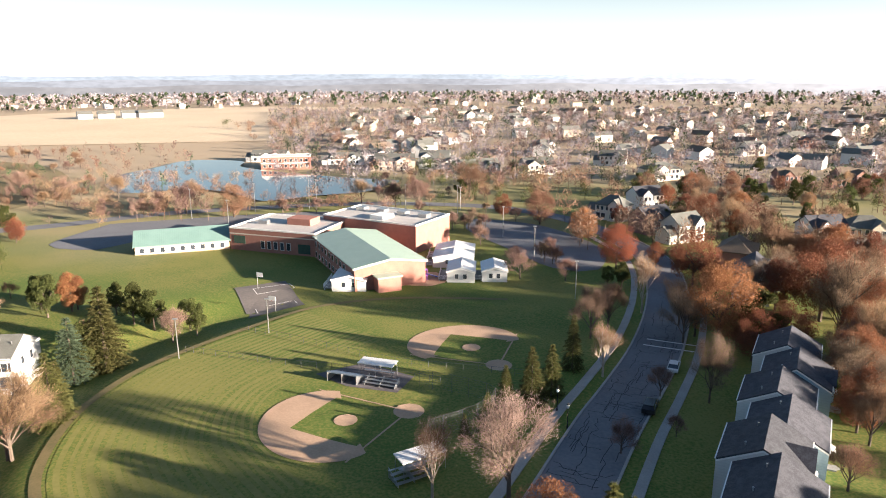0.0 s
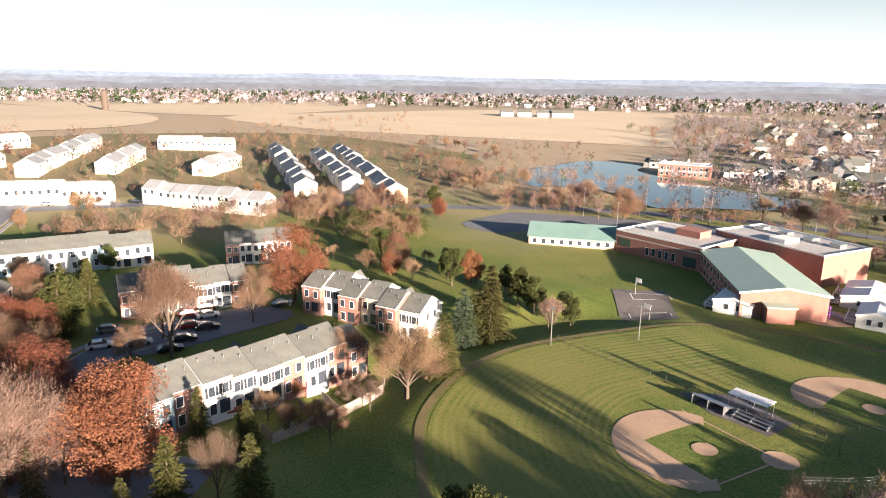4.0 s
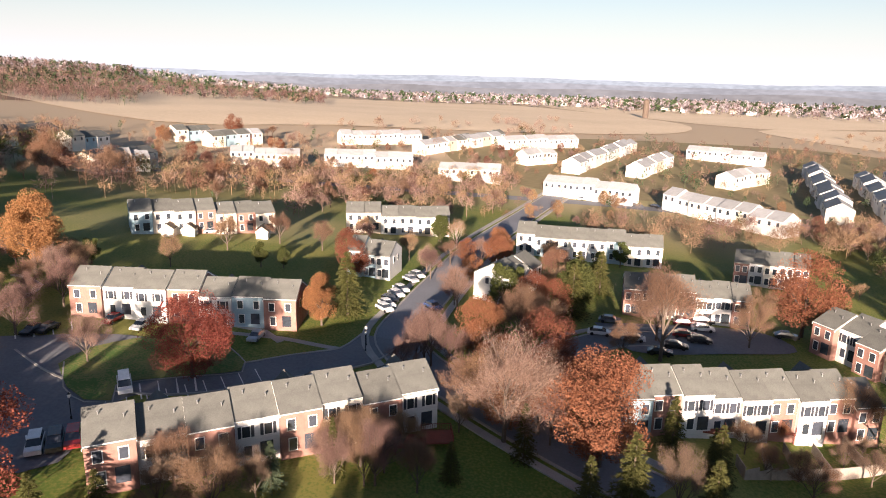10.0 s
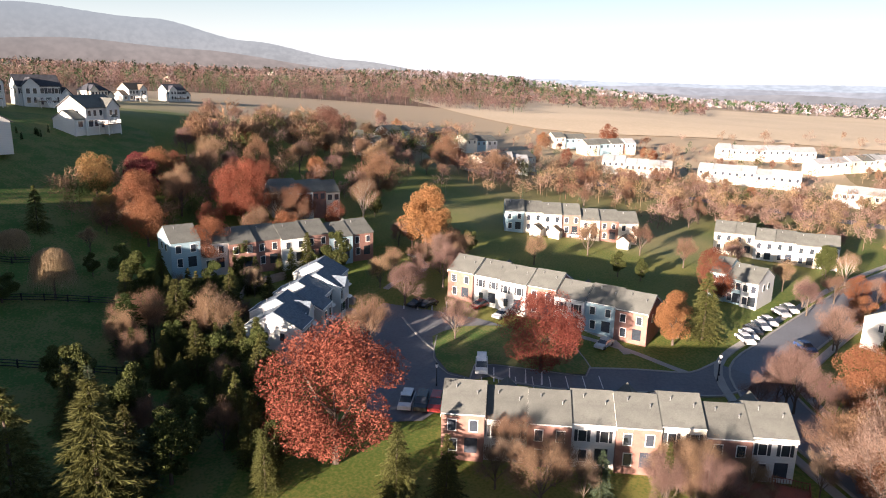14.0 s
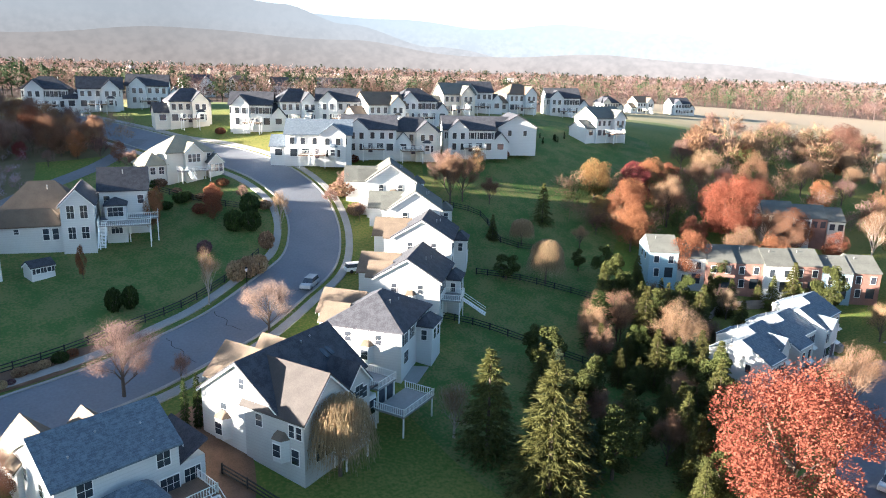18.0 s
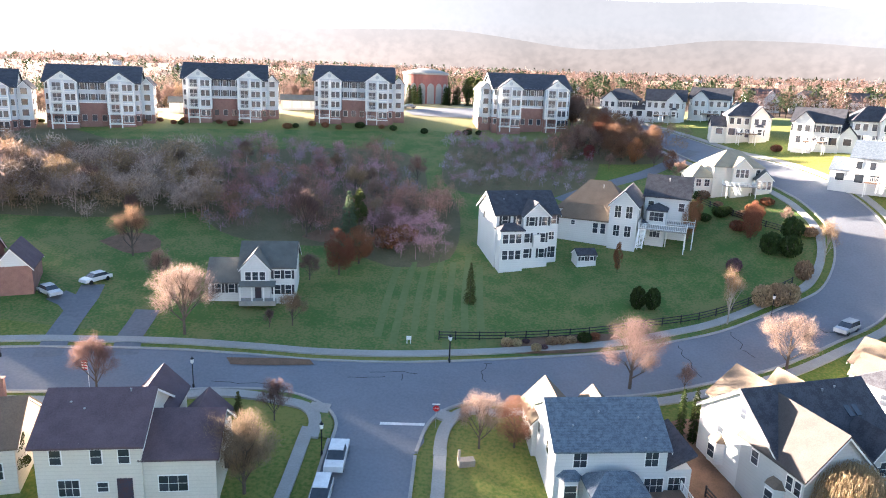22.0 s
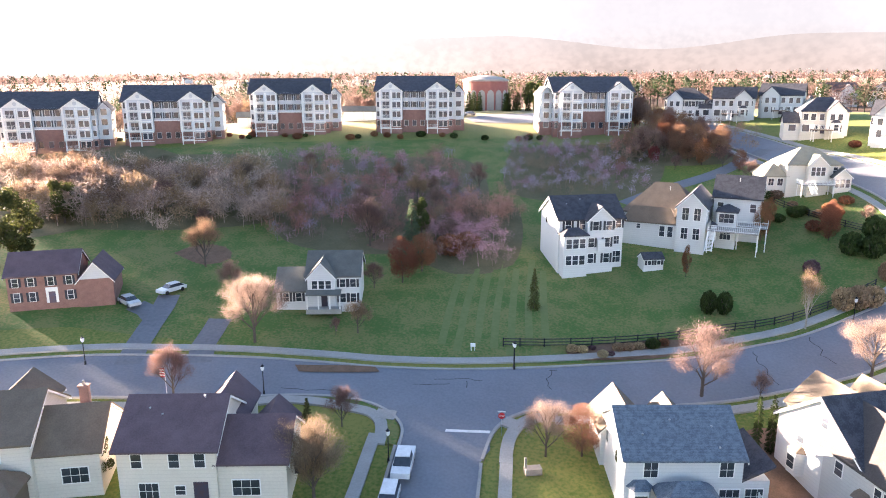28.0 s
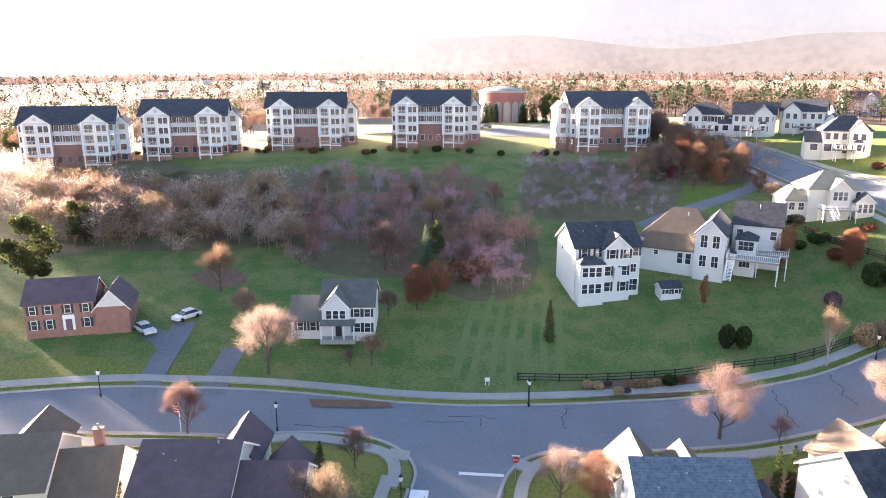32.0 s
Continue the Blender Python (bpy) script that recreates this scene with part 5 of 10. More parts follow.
def bay(parent, x, y, turn, z0, h, w=2.2, out=0.8, roof=None, walls=None):
    """A canted bay window with a small roof of its own."""
    g = Geo()
    lo = [(-w / 2, 0), (-w / 2 + 0.5, -out), (w / 2 - 0.5, -out), (w / 2, 0)]
    g.solid([(a, b, z0) for a, b in lo], [(a, b, z0 + h) for a, b in lo])
    ob = part("bay", g, walls or M_WHITE, parent, at=pose(x, y, 0, 0, 0, turn))
    k = [(a * 1.1, b * 1.15) for a, b in lo]
    part("bay_roof", Geo().solid([(a, b, z0 + h) for a, b in k], [(a * 0.5, b * 0.15 if b else 0.0, z0 + h + 0.7) for a, b in lo]), roof or M_DARKROOF, ob)
    f, p, spots = kept(("win", w - 1.2, h * 0.55, 0), lambda: window_meshes(w - 1.2, h * 0.55, 0))
    part("bay_window", f, None, ob, at=pose(0, -out, z0 + h * 0.25))
    for px, pz in spots:
        part("bay_pane", p, None, ob, at=pose(px, -out, z0 + h * 0.25 + pz))
    return ob


def hill_house(m, label, walls, roof, w=13.0, d=12.0, hip=True, back=True, tan=None, mirror=1, raised=True):
    """A large house of the hill street: front garage gables to -y, a tall back with deck and bay to +y."""
    ob = thing("house", label, "house", m, "houses along the hill street")
    box = (-w / 2, -d / 2, w / 2, d / 2)
    block(ob, box, 6.2, 3.4, walls, roof, "hip" if hip else "x", deep=3.0)
    # browner front gables: the sunlit tan of the dark roof put into colour
    fr = tan or roof
    block(ob, (-w / 2, -d / 2 - 4.5, -w / 2 + 6.2, -d / 2 + 2), 5.4, 2.6, walls, fr, "y", over=0.4, deep=3.0)
    block(ob, (0.5, -d / 2 - 1.6, 5.0, -d / 2 + 2), 6.0, 2.0, walls, fr, "y", over=0.3, deep=3.0)
    wins(ob, box, "E", (0.3, 0.7), 3.7, 0.9, 1.4)
    wins(ob, box, "W", (0.3, 0.7), 3.7, 0.9, 1.4)
    wins(ob, box, "N", (0.12, 0.35, 0.62, 0.88), 3.7, 1.0, 1.5, 0, True)
    wins(ob, box, "N", (0.15, 0.85), 0.8, 1.7, 1.7, 1)
    wins(ob, box, "S", (0.55, 0.9), 3.6, 1.0, 1.5, 0, True)
    part("garage_door", Geo().box(-2.4, -0.05, 0, 2.4, 0.03, 2.3), M_TRIM, ob, "white garage door", at=pose(-w / 2 + 3.1, -d / 2 - 4.5, 0.1))
    part("door", Geo().box(-0.55, -0.06, 0, 0.55, 0.03, 2.2), M_DOOR, ob, at=pose(2.8, -d / 2 - 1.6, 0.2))
    bay(ob, w / 2, 0.5, 90, 0.9, 2.6, roof=M_BROWNROOF)
    x = -w * 0.18 * mirror
    block(ob, (x - 2.2, d / 2 - 0.2, x + 2.2, d / 2 + 2.4), 5.0, 1.1, walls, roof, "hip", over=0.25, deep=3.0)
    wins(ob, (x - 2.2, d / 2, x + 2.2, d / 2 + 2.4), "N", (0.3, 0.7), 2.6, 0.9, 1.5)
    wins(ob, (x - 2.2, d / 2, x + 2.2, d / 2 + 2.4), "E", (0.5,), 2.6, 0.8, 1.5)
    if back:
        deck(ob, (x + 2.4 * mirror if mirror > 0 else x - 6.6, d / 2, x + 6.6 if mirror > 0 else x - 2.4, d / 2 + 3.2), 2.4, mat("grey_decking", (0.30, 0.29, 0.28), None, 0.8), None, (x + 4.5 * mirror, d / 2 + 3.3, 0, 1), ("N", "E", "W"))
    vents(ob, [(1.5, 2.2, 8.4), (-1.0, 2.6, 8.0)])
    return ob


def apartment(m, turnside=1):
    """A four-storey block: pale grey siding over brick, two white gabled bays of balconies. Front to -y."""
    ob = thing("apartment_building", "four-storey pale grey and white apartment block with charcoal roof", "apartment block", m, "apartment blocks on the hilltop")
    w, d = 23.0, 16.0
    box = (-w / 2, -d / 2, w / 2, d / 2)
    siding = mat("pale_grey_siding", (0.56, 0.57, 0.59), (0.50, 0.51, 0.53), 0.6, 0.4, 6, wave=("Z", 0.8, 0.12))
    block(ob, box, 11.0, 4.2, siding, M_DARKROOF, "x", over=0.6, deep=3.0)
    part("brick_base", Geo().box(-w / 2 - 0.05, -d / 2 - 0.06, -3.0, w / 2 + 0.05, d / 2 + 0.06, 2.5), M_BRICK, ob, "red brick ground storey")
    part("brick_panel", Geo().box(-3.5, -d / 2 - 0.08, 2.5, 3.5, -d / 2 + 0.2, 5.3), M_BRICK, ob)
    part("belt_course", Geo().box(-3.52, -d / 2 - 0.12, 5.3, 3.52, -d / 2 + 0.2, 5.55), M_TRIM, ob)
    part("eaves_board", Geo().box(-w / 2, -d / 2 - 0.12, 10.5, w / 2, -d / 2 + 0.02, 10.95), M_TRIM, ob)
    for sx in (-1, 1):
        c = sx * 6.9
        bx = (c - 3.3, -d / 2 - 1.9, c + 3.3, -d / 2 + 0.5)
        block(ob, bx, 11.2, 2.4, siding, M_DARKROOF, "y", over=0.45, deep=3.0, gable=M_TRIM)
        part("bay_base", Geo().box(bx[0] - 0.05, bx[1] - 0.05, -3, bx[2] + 0.05, bx[3] - 1, 2.3), M_BRICK, ob)
        part("gable_disc", Geo().tube((c, bx[1] - 0.1, 12.1), (c, bx[1] + 0.05, 12.1), 0.5, 0.5, 14), siding, ob)
        for q in (bx[0] - 0.08, bx[0] + 3.45, bx[2] - 0.22):
            part("corner_board", Geo().box(q, bx[1] - 0.1, 2.3, q + 0.3, bx[1] + 0.05, 11.0), M_TRIM, ob)
        for k in range(4):
            z = 0.5 + 2.75 * k
            wins(ob, bx, "S", (0.66, 0.86), z, 1.05, 1.6, -1)
            b = (bx[0] + 0.3, bx[1] - 1.0, bx[0] + 3.4, bx[1])
            part("floor_band", Geo().box(bx[0], bx[1] - 0.08, z - 0.75, bx[2], bx[1] + 0.04, z - 0.52), M_TRIM, ob)
            part("balcony", Geo().box(b[0], b[1], z - 0.5, b[2], b[3], z - 0.3), M_TRIM, ob, "white balcony")
            rail(ob, [(b[0], b[1]), (b[2], b[1])], z - 0.3, 0.95)
            part("balcony_door", Geo().box(-0.95, -0.05, 0, -0.05, 0.03, 2.0).box(0.05, -0.05, 0, 0.95, 0.03, 2.0), M_GLASS, ob, at=pose(bx[0] + 1.9, bx[1], z - 0.3))
        for q in (0.3, 3.25):
            part("bay_post", Geo().box(bx[0] + q, bx[1] - 1.0, -1.5, bx[0] + q + 0.25, bx[1] - 0.75, 11.0), M_TRIM, ob)
    for k in range(4):
        z = 0.6 + 2.75 * k
        wins(ob, box, "S", (0.395, 0.5, 0.605), z, 1.1, 1.55, -1, k > 1)
        wins(ob, box, "S", (0.03, 0.97), z, 0.8, 1.5, -1)
        for f in ("E", "W"):
            wins(ob, box, f, (0.15, 0.38, 0.62, 0.85), z, 1.2, 1.5, -1)
    ex = turnside * (w / 2 + 1.6)
    eb = (ex - 1.7, -d / 2 + 3, ex + 1.7, d / 2 - 3)
    block(ob, eb, 10.6, 1.8, M_WHITE, M_DARKROOF, "y", over=0.4, deep=3.0)
    part("brick_base", Geo().box(eb[0] - 0.05, eb[1] - 0.06, -3.0, eb[2] + 0.05, eb[3] + 0.06, 2.3), M_BRICK, ob)
    for k in range(4):
        wins(ob, eb, "S", (0.5,), 0.6 + 2.75 * k, 1.5, 1.6, -1)
        wins(ob, eb, "E" if turnside > 0 else "W", (0.2, 0.5, 0.8), 0.6 + 2.75 * k, 1.2, 1.6, -1)
    vents(ob, [(-6, 2, 14.0), (3, 3, 13.6)])
    return ob


def solo(m, label, group=""):
    return thing("house", label, "house", m, group)


# ---- terraces ----
terrace(-80.7, -19.9, -87.5, 22.8, 8, ('brick', 'white', 'brick', 'white', 'brick', 'cream', 'brick', 'white'), 9.5, M_GREYROOF, 2, True, 0.3, 'terrace by the red oak')
terrace(-138.9, -31.6, -126.5, 8.5, 7, ('brick', 'white', 'white', 'brick', 'white', 'blue', 'brick'), 9.5, M_GREYROOF, 2, True, 0.3, 'terrace across the parking court')
terrace(-92.8, -52.1, -122.9, -55.0, 6, ('white', 'white', 'grey', 'white', 'white', 'grey'), 9.5, M_BLUEROOF, 2, False, 0.8, 'terrace beside the parking court')
terrace(-114.7, -86.9, -150.0, -58.0, 8, ('blue', 'grey', 'brick', 'brick', 'white', 'brick', 'blue', 'brick'), 9.5, M_GREYROOF, 1, True, 0.3, 'terrace below the willow')
terrace(-193.4, -31.4, -201.2, 5.2, 7, ('blue', 'cream', 'cream', 'brick', 'cream', 'brick', 'cream'), 9.5, M_GREYROOF, 1, True, 0.3, 'terrace behind the lawns')
terrace(-205.6, 27.9, -200.0, 58.5, 6, ('cream', 'tan', 'white', 'cream', 'tan', 'white'), 9.5, M_GREYROOF, 1, True, 0.3, 'terrace along the street')
terrace(-178.2, 73.3, -159.5, 107.9, 8, ('white', 'blue', 'cream', 'white', 'white', 'blue', 'cream', 'white'), 9.5, M_GREYROOF, 1, True, 0.3, 'long pale terrace')
terrace(-126.5, 77.1, -114.5, 99.3, 7, ('brick', 'brick', 'cream', 'brick', 'white', 'white', 'brick'), 9.5, M_GREYROOF, 2, True, 0.3, 'terrace by the car court')
terrace(-80.1, 48.1, -74.3, 87.2, 9, ('blue', 'brick', 'white', 'white', 'cream', 'brick', 'white', 'brick', 'brick'), 9.5, M_GREYROOF, 2, True, 0.3, 'terrace with fenced yards')
terrace(-98.5, 106.1, -71.0, 108.1, 6, ('brick', 'white', 'brick', 'tan', 'brick', 'white'), 9.5, M_GREYROOF, 2, True, 0.7, 'terrace above the field')
terrace(-145.0, 120.3, -134.1, 133.4, 5, ('brick', 'white', 'cream', 'white', 'brick'), 9.5, M_GREYROOF, 1, True, 0.3, 'terrace behind the car court')
terrace(-132.8, 48.9, -145.4, 61.2, 3, ('white', 'grey', 'white'), 9, M_GREYROOF, 1, False, 0.3, 'short pale terrace')
terrace(-159.7, 23.5, -154.6, 32.6, 3, ('blue', 'blue', 'white'), 9.5, M_GREYROOF, 1, True, 0.3, 'short blue terrace')
terrace(31.3, 59.0, 59.3, 107.8, 6, ('blue', 'white', 'blue', 'white', 'blue', 'white'), 9.5, M_DARKROOF, 2, False, 0.9, 'terrace by the school road')
terrace(-403.4, -22.8, -420.7, 5.0, 5, ('white', 'cream', 'white'), 9.5, M_PALEROOF, 0, True, 0.4, 'pale terraces on the far slope')
terrace(-347.3, -8.5, -345.0, 23.9, 6, ('cream', 'white', 'tan'), 9.5, M_PALEROOF, 0, False, 0.4, 'pale terraces on the far slope')
terrace(-352.2, 37.2, -341.6, 80.4, 7, ('white', 'white', 'cream'), 9.5, M_PALEROOF, 0, True, 0.4, 'pale terraces on the far slope')
terrace(-429.3, 54.0, -438.5, 107.1, 8, ('white', 'cream', 'white'), 9.5, M_PALEROOF, 0, False, 0.4, 'pale terraces on the far slope')
terrace(-389.0, 94.3, -441.0, 161.3, 7, ('cream', 'white', 'tan'), 9.5, M_PALEROOF, 0, True, 0.4, 'pale terraces on the far slope')
terrace(-312.6, 86.9, -299.9, 112.8, 5, ('white', 'white', 'cream'), 9.5, M_PALEROOF, 0, False, 0.4, 'pale terraces on the far slope')
terrace(-414.2, 155.4, -426.4, 211.6, 7, ('white', 'cream', 'white'), 9.5, M_PALEROOF, 0, True, 0.4, 'pale terraces on the far slope')
terrace(-351.0, 143.4, -358.0, 164.7, 4, ('cream', 'white', 'tan'), 9.5, M_PALEROOF, 0, False, 0.4, 'pale terraces on the far slope')
terrace(-320.4, 157.9, -411.1, 245.0, 9, ('white', 'white', 'cream'), 9.5, M_PALEROOF, 0, True, 0.4, 'pale terraces on the far slope')
terrace(-272.8, 124.6, -244.7, 151.2, 7, ('white', 'cream', 'white'), 9.5, M_PALEROOF, 0, False, 0.4, 'pale terraces on the far slope')
terrace(-305.6, 186.3, -342.9, 227.8, 5, ('cream', 'white', 'tan'), 9.5, M_PALEROOF, 0, True, 0.4, 'pale terraces on the far slope')
terrace(-235.4, 161.7, -184.4, 173.2, 8, ('white', 'white', 'cream'), 9.5, M_PALEROOF, 0, False, 0.4, 'pale terraces on the far slope')
terrace(-378.6, 268.5, -343.1, 296.4, 7, ('white', 'cream', 'white'), 9.5, M_PALEROOF, 0, True, 0.4, 'pale terraces on the far slope')
terrace(-272.2, 214.0, -287.6, 247.6, 4, ('cream', 'white', 'tan'), 9.5, M_PALEROOF, 0, False, 0.4, 'pale terraces on the far slope')
terrace(-308.2, 298.6, -198.7, 208.6, 9, ('white', 'white', 'cream'), 9.5, M_PALEROOF, 0, True, 0.4, 'pale terraces on the far slope')
terrace(-273.8, 298.5, -188.8, 227.2, 9, ('white', 'cream', 'white'), 9.5, M_PALEROOF, 0, False, 0.4, 'pale terraces on the far slope')
terrace(-283.8, 328.3, -162.9, 221.7, 12, ('cream', 'white', 'tan'), 9.5, M_PALEROOF, 0, True, 0.4, 'pale terraces on the far slope')
terrace(-301.3, -50.3, -304.6, -40.6, 3, ('white', 'white', 'cream'), 9.5, M_PALEROOF, 0, False, 0.4, 'pale terraces on the far slope')
terrace(-408.0, 119.6, -450.1, 167.2, 6, ('cream', 'blue', 'white', 'brick'), 9.5, M_GREYROOF, 0, True, 0.3, 'terraces among the trees')
terrace(-309.7, -111.0, -368.6, -91.1, 6, ('cream', 'blue', 'white', 'brick'), 9.5, M_GREYROOF, 0, True, 0.3, 'terraces among the trees')
terrace(-278.3, -59.4, -318.0, -42.5, 5, ('cream', 'blue', 'white', 'brick'), 9.5, M_GREYROOF, 0, True, 0.3, 'terraces among the trees')
terrace(-158.1, -87.8, -170.3, -74.5, 5, ('cream', 'blue', 'white', 'brick'), 9.5, M_GREYROOF, 0, True, 0.3, 'terraces among the trees')
terrace(-342.1, -80.2, -363.5, -68.4, 3, ('cream', 'blue', 'white', 'brick'), 9.5, M_GREYROOF, 0, True, 0.3, 'terraces among the trees')
terrace(-247.5, -99.5, -252.2, -90.5, 3, ('cream', 'blue', 'white', 'brick'), 9.5, M_GREYROOF, 0, True, 0.3, 'terraces among the trees')
terrace(-411.1, -41.5, -425.9, -23.8, 3, ('cream', 'blue', 'white', 'brick'), 9.5, M_GREYROOF, 0, True, 0.3, 'terraces among the trees')
terrace(-398.1, -22.1, -420.7, 3.9, 4, ('cream', 'blue', 'white', 'brick'), 9.5, M_GREYROOF, 0, True, 0.3, 'terraces among the trees')

# ---- houses on the hill ----
villa(spot(-25.4, -227.2, 165, 0.3), M_WHITE, M_DARKROOF, 'two-storey white house with charcoal shingle roof', 11.5, 8.3, 6.0, 3.0, 0, 1, 'detached houses on the hill')
villa(spot(-38.4, -222.8, 170, 0.3), M_WHITE, M_DARKROOF, 'two-storey white house with charcoal shingle roof', 11.5, 8.3, 6.0, 3.0, 1, 1, 'detached houses on the hill')
villa(spot(-52.1, -224.3, 160, 0.3), M_WHITE, M_DARKROOF, 'two-storey white house with charcoal shingle roof', 11.5, 8.3, 6.0, 3.0, 2, 1, 'detached houses on the hill')
villa(spot(-53.8, -190.9, 175, 0.3), M_CREAM, M_DARKROOF, 'two-storey cream house with charcoal shingle roof', 10.5, 7.6, 6.0, 3.0, 3, 1, 'detached houses on the hill')
villa(spot(-66.7, -177.6, 150, 0.3), M_WHITE, M_DARKROOF, 'two-storey white house with charcoal shingle roof', 10.5, 7.6, 6.0, 3.0, 4, 1, 'detached houses on the hill')
villa(spot(-116.3, -393.6, 180, 0.3), M_WHITE, M_DARKROOF, 'two-storey white house with charcoal shingle roof', 17.0, 11.5, 7.6, 4.2, 5, 1, 'detached houses on the hill')
villa(spot(-139.3, -390.3, 165, 0.3), M_WHITE, M_DARKROOF, 'two-storey white house with charcoal shingle roof', 17.0, 11.5, 7.6, 4.2, 6, 1, 'detached houses on the hill')
villa(spot(-161.1, -377.6, 170, 0.3), M_WHITE, M_DARKROOF, 'two-storey white house with charcoal shingle roof', 17.0, 11.5, 7.6, 4.2, 7, 1, 'detached houses on the hill')
villa(spot(-195.2, -390.3, 160, 0.3), M_CREAM, M_DARKROOF, 'two-storey cream house with charcoal shingle roof', 17.0, 11.5, 7.6, 4.2, 8, 1, 'detached houses on the hill')
villa(spot(-77.3, -174.9, 175, 0.3), M_WHITE, M_DARKROOF, 'two-storey white house with charcoal shingle roof', 10.5, 7.6, 6.0, 3.0, 9, 1, 'detached houses on the hill')
villa(spot(-87.9, -170.2, 150, 0.3), M_WHITE, M_DARKROOF, 'two-storey white house with charcoal shingle roof', 11.5, 8.3, 6.0, 3.0, 10, 1, 'detached houses on the hill')
villa(spot(-96.7, -163.5, 180, 0.3), M_WHITE, M_BROWNROOF, 'two-storey white house with brown shingle roof', 11.5, 8.3, 6.0, 3.0, 11, 1, 'detached houses on the hill')
villa(spot(-108.1, -164.4, 165, 0.3), M_WHITE, M_DARKROOF, 'two-storey white house with charcoal shingle roof', 11.5, 8.3, 6.0, 3.0, 12, 1, 'detached houses on the hill')
villa(spot(-127.0, -170.6, 170, 0.3), M_CREAM, M_GREYROOF, 'two-storey cream house with grey shingle roof', 10.5, 7.6, 6.0, 3.0, 13, 1, 'detached houses on the hill')
villa(spot(-138.5, -175.9, 160, 0.3), M_WHITE, M_DARKROOF, 'two-storey white house with charcoal shingle roof', 10.5, 7.6, 6.0, 3.0, 14, 1, 'detached houses on the hill')
villa(spot(-157.6, -177.0, 175, 0.3), M_WHITE, M_BROWNROOF, 'two-storey white house with brown shingle roof', 11.5, 8.3, 6.0, 3.0, 15, 1, 'detached houses on the hill')
villa(spot(-175.8, -174.2, 150, 0.3), M_WHITE, M_DARKROOF, 'two-storey white house with charcoal shingle roof', 11.5, 8.3, 6.0, 3.0, 16, 1, 'detached houses on the hill')
villa(spot(-162.7, -144.0, 180, 0.3), M_WHITE, M_GREYROOF, 'two-storey white house with grey shingle roof', 12.5, 9.0, 6.0, 3.0, 17, 1, 'detached houses on the hill')
villa(spot(-278.3, -243.1, 165, 0.3), M_CREAM, M_DARKROOF, 'two-storey cream house with charcoal shingle roof', 10.5, 7.6, 6.0, 3.0, 18, 1, 'detached houses on the hill')
villa(spot(-315.0, -250.4, 170, 0.3), M_WHITE, M_BROWNROOF, 'two-storey white house with brown shingle roof', 11.5, 8.3, 6.0, 3.0, 19, 1, 'detached houses on the hill')
villa(spot(-343.8, -247.4, 160, 0.3), M_WHITE, M_DARKROOF, 'two-storey white house with charcoal shingle roof', 11.5, 8.3, 6.0, 3.0, 20, 1, 'detached houses on the hill')
villa(spot(-20.1, -443.6, 175, 0.3), M_WHITE, M_DARKROOF, 'two-storey white house with charcoal shingle roof', 11.5, 8.3, 6.0, 3.0, 21, 1, 'detached houses on the hill')
villa(spot(-72.9, -150.9, 150, 0.3), M_WHITE, M_BLUEROOF, 'two-storey white house with blue-grey shingle roof', 15, 10.8, 6.0, 3.0, 1, 1, 'detached houses on the hill')
villa(spot(-85.4, -149.3, 150, 0.3), M_WHITE, M_DARKROOF, 'two-storey white house with charcoal shingle roof', 13, 9.4, 6.0, 3.0, 2, 1, 'detached houses on the hill')
villa(spot(-95.2, -145.1, 155, 0.3), M_CREAM, M_DARKROOF, 'two-storey cream house with charcoal shingle roof', 13, 9.4, 6.0, 3.0, 3, 1, 'detached houses on the hill')
villa(spot(-110.5, -142.4, 150, 0.3), M_WHITE, M_DARKROOF, 'two-storey white house with charcoal shingle roof', 13, 9.4, 6.0, 3.0, 4, 1, 'detached houses on the hill')
villa(spot(-125.4, -141.6, 60, 0.3), M_WHITE, M_DARKROOF, 'two-storey white house with charcoal shingle roof', 14, 10.1, 6.0, 3.0, 5, 1, 'detached houses on the hill')
villa(spot(81.2, 271.8, 20, 0.2), M_WHITE, M_DARKROOF, 'two-storey white house with charcoal shingle roof among trees', 12.0, 8.6, 5.8, 3.0, 2, 0, 'houses beyond the school road')
villa(spot(63.1, 248.9, -40, 0.2), M_CREAM, M_GREYROOF, 'two-storey cream house with grey shingle roof among trees', 11.0, 7.9, 5.8, 3.0, 3, 0, 'houses beyond the school road')
villa(spot(70.3, 226.9, 30, 0.2), M_BRICK, M_DARKROOF, 'two-storey red brick house with charcoal shingle roof among trees', 12.0, 8.6, 5.8, 3.0, 4, 0, 'houses beyond the school road')
villa(spot(76.4, 213.9, 30, 0.2), M_CREAM, M_GREYROOF, 'two-storey cream house with grey shingle roof among trees', 11.0, 7.9, 5.8, 3.0, 5, 0, 'houses beyond the school road')
villa(spot(79.2, 179.0, 60, 0.2), M_BRICK, M_BROWNROOF, 'two-storey red brick house with brown shingle roof among trees', 12.0, 8.6, 5.8, 3.0, 6, 0, 'houses beyond the school road')
villa(spot(73.4, 155.4, 65, 0.2), M_GREYS, M_DARKROOF, 'two-storey grey house with charcoal shingle roof among trees', 12.0, 8.6, 5.8, 3.0, 7, 0, 'houses beyond the school road')
villa(spot(117.5, 207.8, 10, 0.2), M_WHITE, M_DARKROOF, 'two-storey white house with charcoal shingle roof among trees', 12.0, 8.6, 5.8, 3.0, 8, 0, 'houses beyond the school road')
villa(spot(129.7, 206.0, -10, 0.2), M_TAN, M_GREYROOF, 'two-storey tan house with grey shingle roof among trees', 12.0, 8.6, 5.8, 3.0, 9, 0, 'houses beyond the school road')
